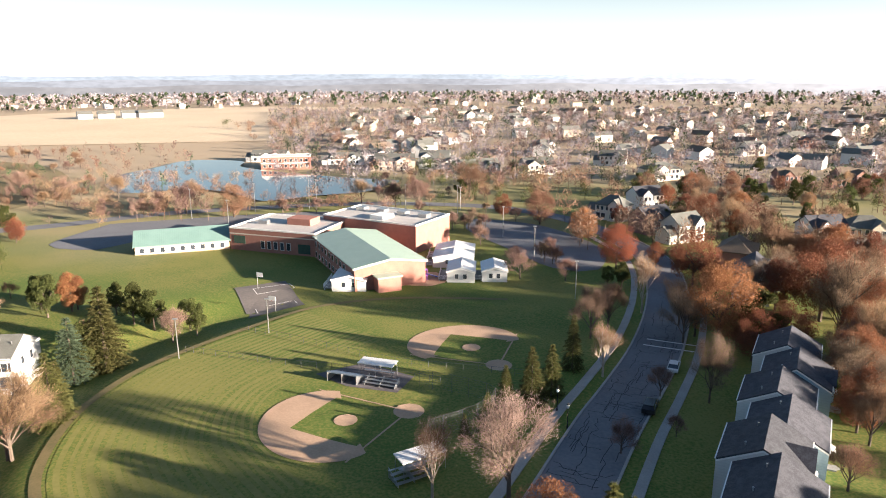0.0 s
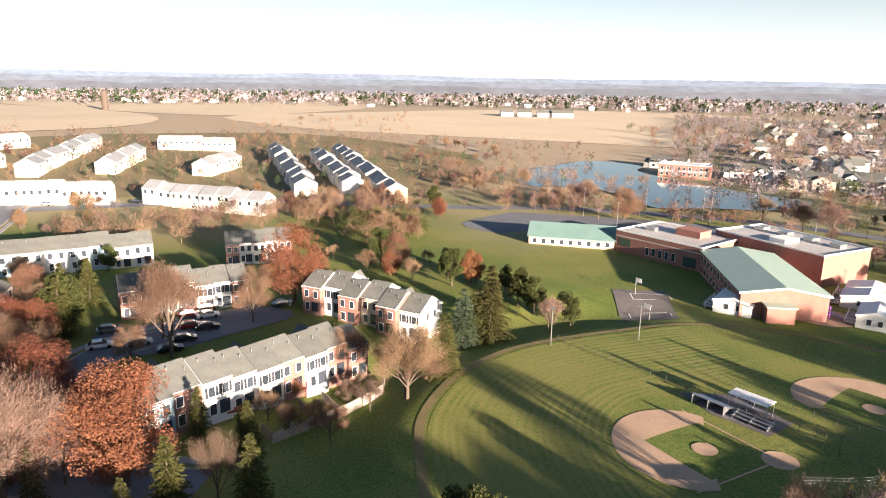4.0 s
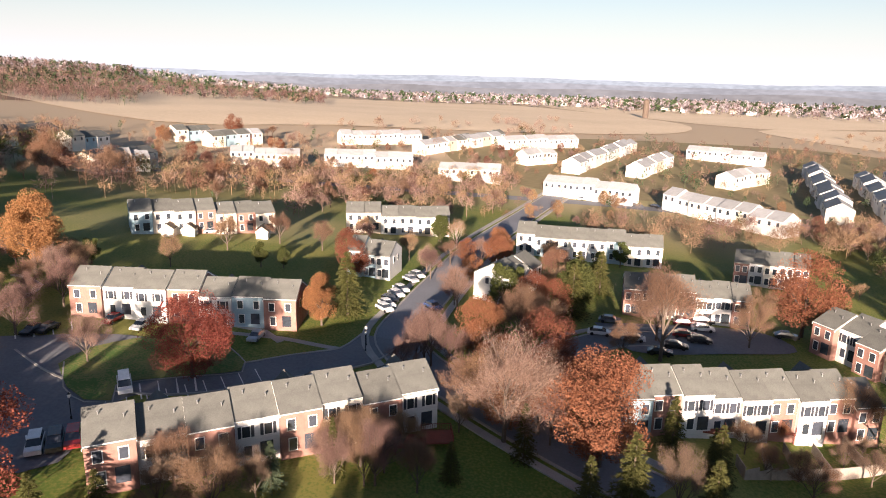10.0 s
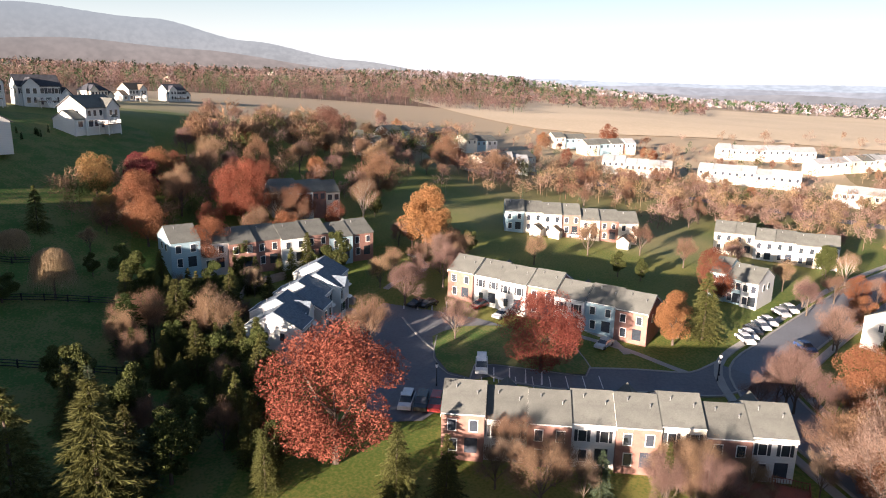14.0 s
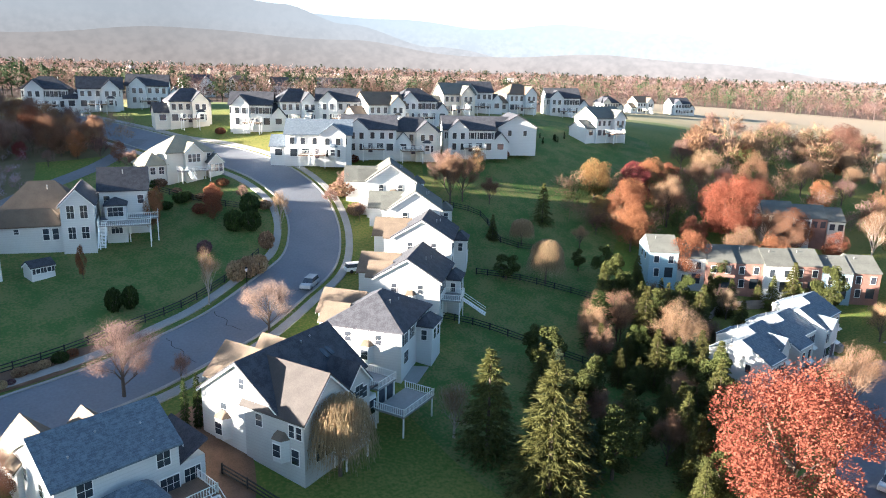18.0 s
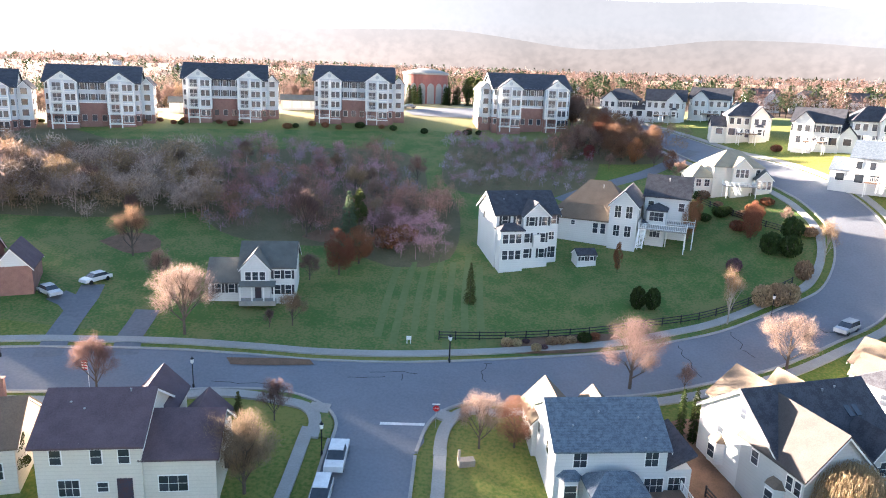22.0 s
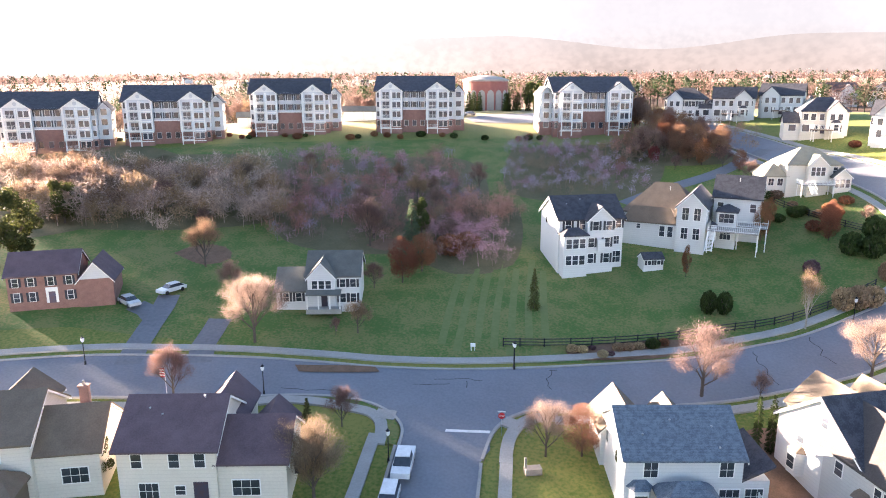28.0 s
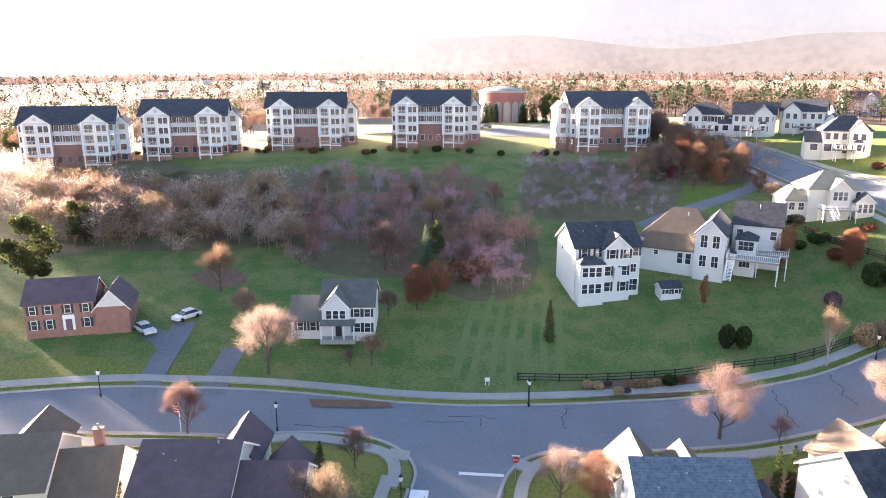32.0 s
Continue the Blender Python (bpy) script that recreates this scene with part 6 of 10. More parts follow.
villa(spot(164.1, 322.5, 0, 0.2), M_BRICK, M_BROWNROOF, 'two-storey red brick house with brown shingle roof among trees', 13.0, 9.4, 5.8, 3.0, 10, 0, 'houses beyond the school road')
villa(spot(191.5, 321.2, 0, 0.2), M_BRICK, M_BROWNROOF, 'two-storey red brick house with brown shingle roof among trees', 13.0, 9.4, 5.8, 3.0, 11, 0, 'houses beyond the school road')
villa(spot(110.9, 350.3, 25, 0.2), M_CREAM, M_GREYROOF, 'two-storey cream house with grey shingle roof among trees', 17.0, 12.2, 5.8, 3.0, 12, 0, 'houses beyond the school road')
villa(spot(102.0, 409.9, -20, 0.2), M_WHITE, M_GREYROOF, 'two-storey white house with grey shingle roof among trees', 15.0, 10.8, 5.8, 3.0, 13, 0, 'houses beyond the school road')
villa(spot(51.8, 375.7, 10, 0.2), M_CREAM, M_GREYROOF, 'two-storey cream house with grey shingle roof among trees', 17.0, 12.2, 5.8, 3.0, 14, 0, 'houses beyond the school road')
villa(spot(69.8, 481.1, 30, 0.2), M_WHITE, M_GREYROOF, 'two-storey white house with grey shingle roof among trees', 14.0, 10.1, 5.8, 3.0, 15, 0, 'houses beyond the school road')
villa(spot(112.5, 174.5, 20, 0.2), M_BRICK, M_GREYROOF, 'two-storey red brick house with grey shingle roof among trees', 13.0, 9.4, 5.8, 3.0, 16, 0, 'houses beyond the school road')
villa(spot(202.7, 450.7, 15, 0.2), M_CREAM, M_GREYROOF, 'two-storey cream house with grey shingle roof among trees', 13.0, 9.4, 5.8, 3.0, 17, 0, 'houses beyond the school road')
villa(spot(259.7, 489.4, -15, 0.2), M_BRICK, M_DARKROOF, 'two-storey red brick house with charcoal shingle roof among trees', 13.0, 9.4, 5.8, 3.0, 18, 0, 'houses beyond the school road')
villa(spot(-27.4, 398.1, 5, 0.2), M_TAN, M_GREYROOF, 'two-storey tan house with grey shingle roof among trees', 22.0, 15.8, 5.8, 3.0, 19, 0, 'houses beyond the school road')
villa(spot(-4.6, 418.2, -5, 0.2), M_WHITE, M_GREYROOF, 'two-storey white house with grey shingle roof among trees', 18.0, 13.0, 5.8, 3.0, 20, 0, 'houses beyond the school road')

# the blue-grey roofed corner house
ob = solo(spot(-8.4, -67.6, 12.6, 0.2), "white two-storey house with blue-grey shingle roof", "houses along the hill street")
bx = (-5.7, -5.0, 5.7, 5.0)
block(ob, bx, 6.0, 3.0, M_WHITE, M_BLUEROOF, "x", deep=3.0, over=0.35)
# front gables in brown shingle, with the low sun put into their colour
block(ob, (1.2, -8.6, 6.2, -3.0), 4.8, 2.6, M_WHITE, M_BROWNROOF, "y", over=0.35, deep=3.0)
block(ob, (-3.4, -6.6, 0.6, -3.0), 5.2, 2.0, M_WHITE, M_BROWNROOF, "y", over=0.35, deep=3.0)
block(ob, (-2.6, 4.8, 2.6, 8.2), 3.1, 1.3, M_WHITE, M_BLUEROOF, "hip", over=0.35, deep=3.0)
block(ob, (-8.6, -2.4, -5.7, 4.6), 3.2, 1.8, M_WHITE, M_DARKROOF, "shedE", over=0.3, deep=3.0)
bay(ob, 4.2, 5.0, 180, 0.3, 2.6, 2.4, 0.9, M_BLUEROOF)
wins(ob, bx, "N", (0.22, 0.86), 3.9, 1.3, 1.5, 1)
wins(ob, bx, "N", (0.9,), 0.9, 1.9, 1.6, 2)
wins(ob, (-2.6, 4.8, 2.6, 8.2), "N", (0.25, 0.75), 0.7, 1.3, 1.6, 1)
wins(ob, (-8.6, -2.4, -5.7, 4.6), "N", (0.5,), 0.8, 1.7, 1.5, 2)
wins(ob, bx, "E", (0.3, 0.7), 3.8, 0.8, 1.3)
vents(ob, [(0.6, 1.6, 7.8), (-3.4, 2.2, 7.4), (3.6, 3.0, 7.0), (-3.6, 4.2, 6.2)])
deck(ob, (-7.6, 4.8, -2.8, 8.6), 1.0, M_WOOD, None, (-7.0, 8.8, 0, 1), ("N", "W"))

# the big gabled house with white balconies
ob = solo(spot(-31.8, -73.6, 24.0, 0.2), "large pale house with charcoal roof, gables and white decks", "houses along the hill street")
bx = (-5.6, -6.0, 9.5, 6.0)
block(ob, bx, 6.4, 4.4, M_WHITE, M_DARKROOF, "x", deep=4.0, over=0.4)
# front gables of the charcoal roof, coloured brown as if sunlit
block(ob, (-1.0, -9.0, 6.0, -3.0), 6.0, 3.0, M_WHITE, M_BROWNROOF, "y", over=0.4, deep=3.0)
block(ob, (-5.5, -8.6, -1.2, -3.0), 5.6, 2.6, M_WHITE, M_BROWNROOF, "y", over=0.4, deep=3.0)
# cross gable in warmer charcoal shingle, the sun's warmth put into the colour
block(ob, (1.6, 1.0, 9.6, 9.6), 6.4, 3.9, M_GREYS, mat("sunlit_charcoal_shingle", (0.07, 0.062, 0.06), (0.048, 0.043, 0.042), 0.85, 0.7, 7, bump=0.4), "y", over=0.4, deep=4.0)
block(ob, (-3.6, 4.5, 0.7, 8.4), 6.2, 2.4, M_GREYS, M_DARKROOF, "y", over=0.3, deep=4.0)
g1, g2 = (1.6, 1.0, 9.6, 9.6), (-3.6, 4.5, 0.7, 8.4)
wins(ob, g1, "N", (0.35, 0.5, 0.65), 3.8, 0.95, 1.9)
wins(ob, g1, "N", (0.3, 0.5, 0.7), 0.6, 1.2, 1.9, 1)
wins(ob, g1, "E", (0.25,), 3.9, 0.9, 1.4)
wins(ob, g1, "E", (0.6, 0.85), 0.8, 1.0, 1.7)
wins(ob, g2, "N", (0.25, 0.75), 3.8, 0.9, 1.4)
wins(ob, g2, "N", (0.5,), 4.2, 1.4, 1.5, 1)
wins(ob, g2, "N", (0.5,), 0.6, 2.2, 1.9, 2)
wins(ob, bx, "N", (0.70, 0.78, 0.86, 0.94), 4.0, 1.2, 1.9)
wins(ob, bx, "N", (0.72, 0.90), 0.5, 2.0, 1.9, 2)
wins(ob, bx, "E", (0.3,), 3.6, 0.9, 1.5)
bay(ob, 9.5, -2.5, 90, 0.9, 2.6, roof=M_BROWNROOF)
bay(ob, 9.6, 6.4, 90, 0.9, 2.6, roof=M_BROWNROOF)
for sx in (-3.0, -2.0):
    part("skylight", Geo().solid([(sx, 2.4, 8.9), (sx + 0.7, 2.4, 8.9), (sx + 0.7, 3.6, 8.15), (sx, 3.6, 8.15)], [(sx, 2.45, 9.0), (sx + 0.7, 2.45, 9.0), (sx + 0.7, 3.65, 8.25), (sx, 3.65, 8.25)]), M_GLASS, ob)
block(ob, (-5.5, 5.8, -3.7, 8.0), 3.0, 1.2, M_WHITE, M_DARKROOF, "shedS", over=0.2, deep=4.0)
wins(ob, (-5.5, 5.8, -3.7, 8.0), "N", (0.3, 0.7), 0.5, 0.9, 1.9)
GREYDECK = mat("grey_decking", (0.30, 0.29, 0.28), None, 0.8)
deck(ob, (-9.6, 3.6, -5.7, 8.2), 3.4, GREYDECK, None, None, ("N", "E", "W"))
deck(ob, (-11.6, 8.4, -4.6, 12.8), 1.4, GREYDECK, None, None, ("N", "E", "W"))
deck(ob, (0.8, 9.6, 5.0, 11.6), 0.4, GREYDECK, None, None, ("N", "E", "W"))
vents(ob, [(-1.6, 0.8, 10.0), (0.2, 1.0, 9.9)])
wins(ob, bx, "W", (0.3, 0.7), 3.8, 1.0, 1.5)
wins(ob, bx, "E", (0.55,), 7.6, 0.8, 1.2)
wins(ob, g1, "E", (0.8, 0.92), 3.9, 0.7, 1.4)
for px in (-9.4, -7.6, -5.9):
    part("porch_post", Geo().box(px, 8.0, 0.2, px + 0.16, 8.16, 3.14), M_TRIM, ob)
part("porch_screen", Geo().box(-9.3, 7.96, 0.3, -5.8, 7.99, 3.1), M_GLASS, ob, "dark screened porch")
hill_house(spot(-49.8, -84.0, 38, 0.2), "pale house with hipped charcoal roof, front gables painted sunlit brown", M_WHITE, M_DARKROOF, 13.0, 11.5, True, False, M_BROWNROOF)
hill_house(spot(-63.0, -94.5, 44, 0.2), "white house with charcoal roof and white back deck", M_WHITE, M_DARKROOF, 12.0, 11.0, False, True, M_BROWNROOF)
hill_house(spot(-72.8, -105.6, 48, 0.2), "white house with grey gable roof", M_WHITE, M_DARKROOF, 11.5, 11.0, False, False, M_BROWNROOF)
hill_house(spot(-77.0, -115.5, 55, 0.2), "white gabled house beside the bend", M_WHITE, M_GREYROOF, 12.0, 10.0, False, False)
hill_house(spot(-77.5, -126.5, 60, 0.2), "white house with a brick porch front", M_WHITE, M_GREYROOF, 12.0, 10.0, False, False)

# three-storey house on the lawn
ob = solo(spot(2.6, -124.4, 22.5, 0.2), "tall white house with charcoal roof and dark shutters", "houses on the hill lawn")
bx = (-5.9, -5.0, 5.9, 5.0)
block(ob, bx, 8.4, 3.2, M_WHITE, M_DARKROOF, "x", deep=3.0)
block(ob, (-3.6, 2.0, 1.2, 6.4), 8.4, 2.2, M_WHITE, M_DARKROOF, "y", deep=3.0, over=0.3)
block(ob, (1.4, 4.6, 5.7, 7.2), 6.0, 0.9, M_WHITE, M_DARKROOF, "hip", deep=3.0, over=0.25)
b1, b2 = (-3.6, 2.0, 1.2, 6.4), (1.4, 4.6, 5.7, 7.2)
wins(ob, bx, "N", (0.14, 0.36, 0.92), 6.4, 1.0, 1.5, 0, True)
wins(ob, b1, "N", (0.3, 0.8), 6.4, 1.0, 1.5, 0, True)
wins(ob, b1, "N", (0.15, 0.75), 3.4, 1.0, 1.6, 0, True)
wins(ob, b1, "N", (0.15, 0.75), 0.6, 1.0, 1.6, 0, True)
wins(ob, b2, "N", (0.22, 0.5, 0.78), 3.5, 0.95, 1.6)
wins(ob, b2, "N", (0.22, 0.5, 0.78), 0.6, 0.95, 1.6)
wins(ob, bx, "N", (0.88,), 3.5, 1.4, 1.4, 2)
wins(ob, bx, "N", (0.9,), 0.2, 1.7, 2.0, 1)
wins(ob, bx, "E", (0.35,), 6.4, 0.7, 1.2)
part("flue_box", Geo().box(-1.9, 6.4, 2.6, -0.6, 6.9, 4.8), M_WHITE, ob)
vents(ob, [(0.8, 1.0, 10.6), (3.6, 2.0, 10.0)])

# brown-roofed house beside it
ob = solo(spot(-16.8, -137.0, -14, 0.3), "cream house with brown hipped roof and white deck", "houses on the hill lawn")
bx = (-3.0, -6.0, 11.0, 4.5)
block(ob, bx, 4.6, 4.8, M_WHITE, M_BROWNROOF, "hip", deep=4.0)
low = (0.6, 4.4, 10.2, 7.4)
block(ob, low, 3.4, 2.2, M_WHITE, M_BROWNROOF, "hip", deep=4.0, over=0.35)
b1 = (-4.6, -3.0, 0.5, 8.2)
block(ob, b1, 6.6, 2.6, M_WHITE, M_DARKROOF, "y", deep=4.0, over=0.35)
high = (-13.0, -8.0, -5.0, 1.0)
block(ob, high, 7.8, 3.4, M_WHITE, M_DARKROOF, "x", deep=4.0, over=0.4)
side = (-9.4, 1.0, -6.0, 4.6)
block(ob, side, 5.6, 1.0, M_WHITE, M_DARKROOF, "hip", deep=4.0, over=0.25)
wins(ob, b1, "N", (0.3, 0.7), 4.0, 1.1, 2.2, 1)
wins(ob, b1, "N", (0.3, 0.7), 0.5, 1.1, 2.0, 1)
wins(ob, b1, "W", (0.2, 0.45), 3.8, 0.9, 1.8)
wins(ob, b1, "E", (0.9,), 3.6, 0.8, 1.5)
wins(ob, low, "N", (0.75, 0.9), 0.4, 0.9, 1.9)
wins(ob, low, "N", (0.3,), 1.6, 0.7, 0.8)
wins(ob, low, "E", (0.5,), 1.0, 0.9, 1.4)
wins(ob, high, "N", (0.15, 0.85), 5.0, 1.0, 1.5)
wins(ob, side, "N", (0.25, 0.5, 0.75), 3.4, 0.8, 1.6)
wins(ob, side, "N", (0.5,), 0.3, 1.8, 2.0, 2)
bay(ob, -5.4, 6.0, 270, 0.4, 2.6, 2.4, 0.9, M_DARKROOF)
deck(ob, (-13.4, 4.6, -5.0, 9.0), 2.6, GREYDECK, None, (-5.8, 9.2, 0, 1), ("N", "E", "W"))
deck(ob, (-14.6, 1.0, -9.6, 4.5), 2.9, GREYDECK, None, None, ("N", "W"))
vents(ob, [(3.0, 1.0, 8.4), (-9.0, -2.0, 10.4)])

# hipped house up the street
ob = solo(spot(-41.3, -157.0, 8, 0.3) @ Matrix.Diagonal((0.84, 0.84, 0.84, 1)), "cream house with pale hipped roof", "houses on the hill lawn")
bx = (-7.5, -5.0, 5.0, 5.0)
block(ob, bx, 6.2, 3.6, M_CREAM, mat("pale_shingle", (0.30, 0.27, 0.20), (0.22, 0.20, 0.15), 0.85, 0.7, 7, bump=0.4), "hip", deep=3.0)
block(ob, (4.6, -4.0, 10.0, 4.6), 3.4, 2.6, M_CREAM, MATS["pale_shingle"], "hip", deep=3.0)
block(ob, (-4.0, 3.0, 0.6, 6.4), 6.2, 2.2, M_CREAM, MATS["pale_shingle"], "y", deep=3.0, over=0.3)
block(ob, (-9.6, 2.0, -5.4, 6.6), 3.4, 2.0, M_CREAM, M_GREYROOF, "y", deep=3.0, over=0.3)
wins(ob, (-4.0, 3.0, 0.6, 6.4), "N", (0.25, 0.5, 0.75), 3.4, 0.9, 2.0)
wins(ob, (-9.6, 2.0, -5.4, 6.6), "N", (0.2, 0.5, 0.8), 0.6, 0.9, 2.0)
wins(ob, (4.6, -4.0, 10.0, 4.6), "N", (0.3, 0.7), 0.7, 1.2, 1.7, 1)
wins(ob, bx, "N", (0.9,), 3.8, 1.0, 1.5)
deck(ob, (-4.6, 6.4, 3.0, 9.4), 1.6, GREYDECK, None, (1.0, 9.6, 0, 1), ("N", "E", "W"))

# white house with a porch, and the brick house beside it
ob = solo(spot(42.7, -98.8, 194.7, 0.2) @ Matrix.Diagonal((0.95, 0.95, 0.88, 1)), "white house with front gable, porch and grey roof", "houses on the hill lawn")
bx = (-1.4, -4.5, 7.0, 4.5)
block(ob, bx, 5.8, 3.2, M_WHITE, M_GREYROOF, "x", deep=3.0)
block(ob, (-6.6, -4.0, -1.4, 4.0), 3.0, 3.0, M_WHITE, M_GREYROOF, "x", deep=3.0)
block(ob, (-1.2, -5.4, 3.2, -1.0), 5.8, 2.6, M_WHITE, M_GREYROOF, "y", deep=3.0, over=0.3)
wins(ob, (-1.2, -5.4, 3.2, -1.0), "S", (0.25, 0.5, 0.75), 3.5, 0.85, 1.4, 0, False)
wins(ob, bx, "S", (0.68, 0.88), 3.5, 0.9, 1.4, 0, True)
wins(ob, bx, "S", (0.12, 0.68, 0.88), 0.7, 0.9, 1.6, 0, True)
wins(ob, (-6.6, -4.0, -1.4, 4.0), "S", (0.3, 0.7), 0.8, 0.9, 1.5, 0, True)
part("porch_roof", Geo().solid([(-1.4, -7.0, 2.7), (4.2, -7.0, 2.7), (4.2, -5.3, 3.2), (-1.4, -5.3, 3.2)], [(-1.4, -7.0, 2.85), (4.2, -7.0, 2.85), (4.2, -5.3, 3.35), (-1.4, -5.3, 3.35)]), M_GREYROOF, ob)
for px in (-1.2, 0.6, 2.4, 4.0):
    part("porch_post", Geo().box(px - 0.1, -6.9, 0, px + 0.1, -6.7, 2.72), M_TRIM, ob)
part("porch_floor", Geo().box(-1.4, -7.0, -0.6, 4.2, -5.4, 0.25), M_CONCRETE, ob)
part("door", Geo().box(-0.5, -0.06, 0, 0.5, 0.03, 2.1), M_DOOR, ob, at=pose(1.4, -5.4, 0.27))
ob = solo(spot(81.0, -87.6, 208, 0.2) @ Matrix.Diagonal((0.84, 0.84, 0.84, 1)), "red brick house with dull plum roof", "houses on the hill lawn")
bx = (-8.0, -4.5, 3.5, 4.5)
block(ob, bx, 5.8, 3.2, M_BRICK, M_PURPLEROOF, "x", deep=3.0)
block(ob, (3.5, -4.8, 9.4, 4.0), 4.2, 3.4, M_BRICK, M_PURPLEROOF, "y", deep=3.0, gable=M_WHITE)
wins(ob, bx, "S", (0.12, 0.34, 0.62, 0.88), 3.5, 0.9, 1.5, 0, True)
wins(ob, bx, "S", (0.12, 0.34, 0.88), 0.7, 0.9, 1.6, 0, True)
part("door", Geo().box(-0.55, -0.06, 0, 0.55, 0.03, 2.1), M_DOOR, ob, at=pose(-0.9, -4.5, 0.2))
part("door_surround", Geo().box(-1.0, -0.05, 0, 1.0, 0.02, 2.9), M_TRIM, ob, at=pose(-0.9, -4.46, 0.2))

# plum-roofed houses below the street
ob = solo(spot(40.0, -56.4, 14, 0.2), "pale house with plum shingle roof", "houses below the hill street")
bx = (-4.6, -5.0, 4.8, 5.0)
block(ob, bx, 6.0, 3.2, M_CREAM, M_PURPLEROOF, "x", deep=3.0)
block(ob, (-11.2, -3.4, -4.6, 4.6), 4.4, 2.8, M_CREAM, M_PURPLEROOF, "x", deep=3.0, gable=M_WHITE)
block(ob, (-5.2, -9.0, -0.6, -3.0), 5.2, 2.4, M_CREAM, M_PURPLEROOF, "y", deep=3.0)
block(ob, (-10.4, -6.6, -6.0, -2.0), 3.6, 2.2, M_CREAM, M_PURPLEROOF, "y", deep=3.0)
wins(ob, bx, "N", (0.2, 0.58, 0.84), 3.9, 0.95, 1.4)
wins(ob, bx, "N", (0.3,), 0.6, 1.8, 1.6, 2)
wins(ob, bx, "N", (0.62,), 1.0, 0.9, 0.9)
wins(ob, (-11.2, -3.4, -4.6, 4.6), "N", (0.4,), 0.6, 2.6, 1.6, 2)
part("back_door", Geo().box(-0.7, -0.05, 0, 0.7, 0.03, 2.1), M_DOOR, ob, at=pose(-3.0, 5.0, 0.2, 0, 0, 180))
part("flue_box", Geo().box(-11.7, 0.0, 0.6, -11.2, 1.0, 2.4), M_SHUT, ob)
vents(ob, [(2.6, 1.4, 8.0), (-2.6, 0.4, 8.8), (1.2, 2.0, 7.6)])
ob = solo(spot(57.5, -52.2, 22, 0.2), "cream house with brown roof and brick chimney", "houses below the hill street")
bx = (-4.0, -5.0, 6.5, 5.0)
block(ob, bx, 6.0, 3.2, M_CREAM, M_BROWNROOF, "x", deep=3.0)
block(ob, (-10.0, -3.6, -4.0, 4.4), 4.4, 3.0, M_CREAM, M_BROWNROOF, "x", deep=3.0, gable=M_WHITE)
block(ob, (-2.0, -9.0, 3.4, -3.0), 5.4, 2.4, M_CREAM, M_BROWNROOF, "y", deep=3.0)
chimney(ob, -7.6, -0.6, 8.8)
wins(ob, bx, "N", (0.25, 0.7), 3.9, 0.95, 1.4)
wins(ob, (-10.0, -3.6, -4.0, 4.4), "N", (0.6,), 0.8, 2.4, 1.6, 2)
block(ob, (-3.4, 4.8, 1.4, 8.6), 2.6, 1.6, M_BROWNROOF, M_BROWNROOF, "hip", deep=3.0, over=0.4)
vents(ob, [(2.6, 1.4, 8.0)])

# apartments and water tank

apartment(spot(56.0, -209.5, 191, 0.2), 1)
apartment(spot(92.5, -199.0, 200, 0.2), 1)
apartment(spot(122, -180.5, 206, 0.2), 1)
apartment(spot(146.5, -163, 212, 0.2), 1)
apartment(spot(4.5, -214.5, 196, 0.2), -1)

# ---- trees that stand alone or in small groups ----
tree('peach', 7.7, 71.9, 15.6, 1.0, 'beside the road')
tree('pale', -1.4, 72.2, 11.6, 0.90, 'beside the road')
tree('spruce', 9.6, 97.2, 6.7, 1.00, 'beside the road')
tree('spruce', 13.6, 97.2, 9.7, 1.00, 'beside the road')
tree('spruce', 17.2, 100.4, 8.8, 1.00, 'beside the road')
tree('spruce', 22.5, 111.0, 10.1, 0.80, 'beside the road')
tree('spruce', 6.2, 88.7, 6.1, 1.00, 'beside the road')
tree('spruce', 2.9, 87.0, 3.7, 1.00, 'beside the road')
tree('pale', 27.1, 107.8, 10.7, 1.00, 'beside the road')
tree('grey', 28.9, 126.3, 11.9, 1.00, 'beside the road')
tree('bare', 33.4, 131.0, 11.1, 1.00, 'beside the road')
tree('pale', 43.3, 141.6, 15.2, 0.80, 'beside the road')
tree('red', 47.1, 179.7, 12.0, 1.00, 'beside the road')
tree('rust', 44.0, 210.6, 10.9, 1.00, 'beside the road')
tree('rust', 62.0, 163.0, 13.6, 1.10, 'beside the road')
tree('rust', 52.6, 122.7, 16.1, 1.15, 'beside the road')
tree('grey', 41.3, 97.4, 11.4, 0.80, 'beside the road')
tree('rosy', 34.3, 99.5, 6.2, 0.90, 'beside the road')
tree('rosy', 23.7, 82.2, 5.5, 1.20, 'beside the road')
tree('rosy', 32.6, 86.7, 3.8, 1.00, 'beside the road')
tree('rust', 78.6, 135.0, 17.2, 1.10, 'beside the road')
tree('grey', 77.1, 125.0, 18.4, 1.00, 'beside the road')
tree('bare', 87.5, 175.5, 15.9, 1.00, 'beside the road')
tree('bare', 99.7, 154.5, 12.7, 1.00, 'beside the road')
tree('pine', 107.3, 174.7, 8.7, 1.00, 'beside the road')
tree('rust', 55.3, 114.2, 9.4, 1.00, 'beside the road')
tree('bare', 73.6, 108.6, 14.4, 1.00, 'beside the road')
tree('bare', 93.1, 217.1, 14.8, 1.00, 'beside the road')
tree('rust', 58.7, 182.4, 6.6, 1.00, 'beside the road')
tree('pine', 43.9, 161.0, 6.6, 1.00, 'beside the road')
tree('pine', 41.0, 163.5, 5.2, 1.00, 'beside the road')
tree('bare', 96.1, 256.2, 11.3, 1.00, 'beside the road')
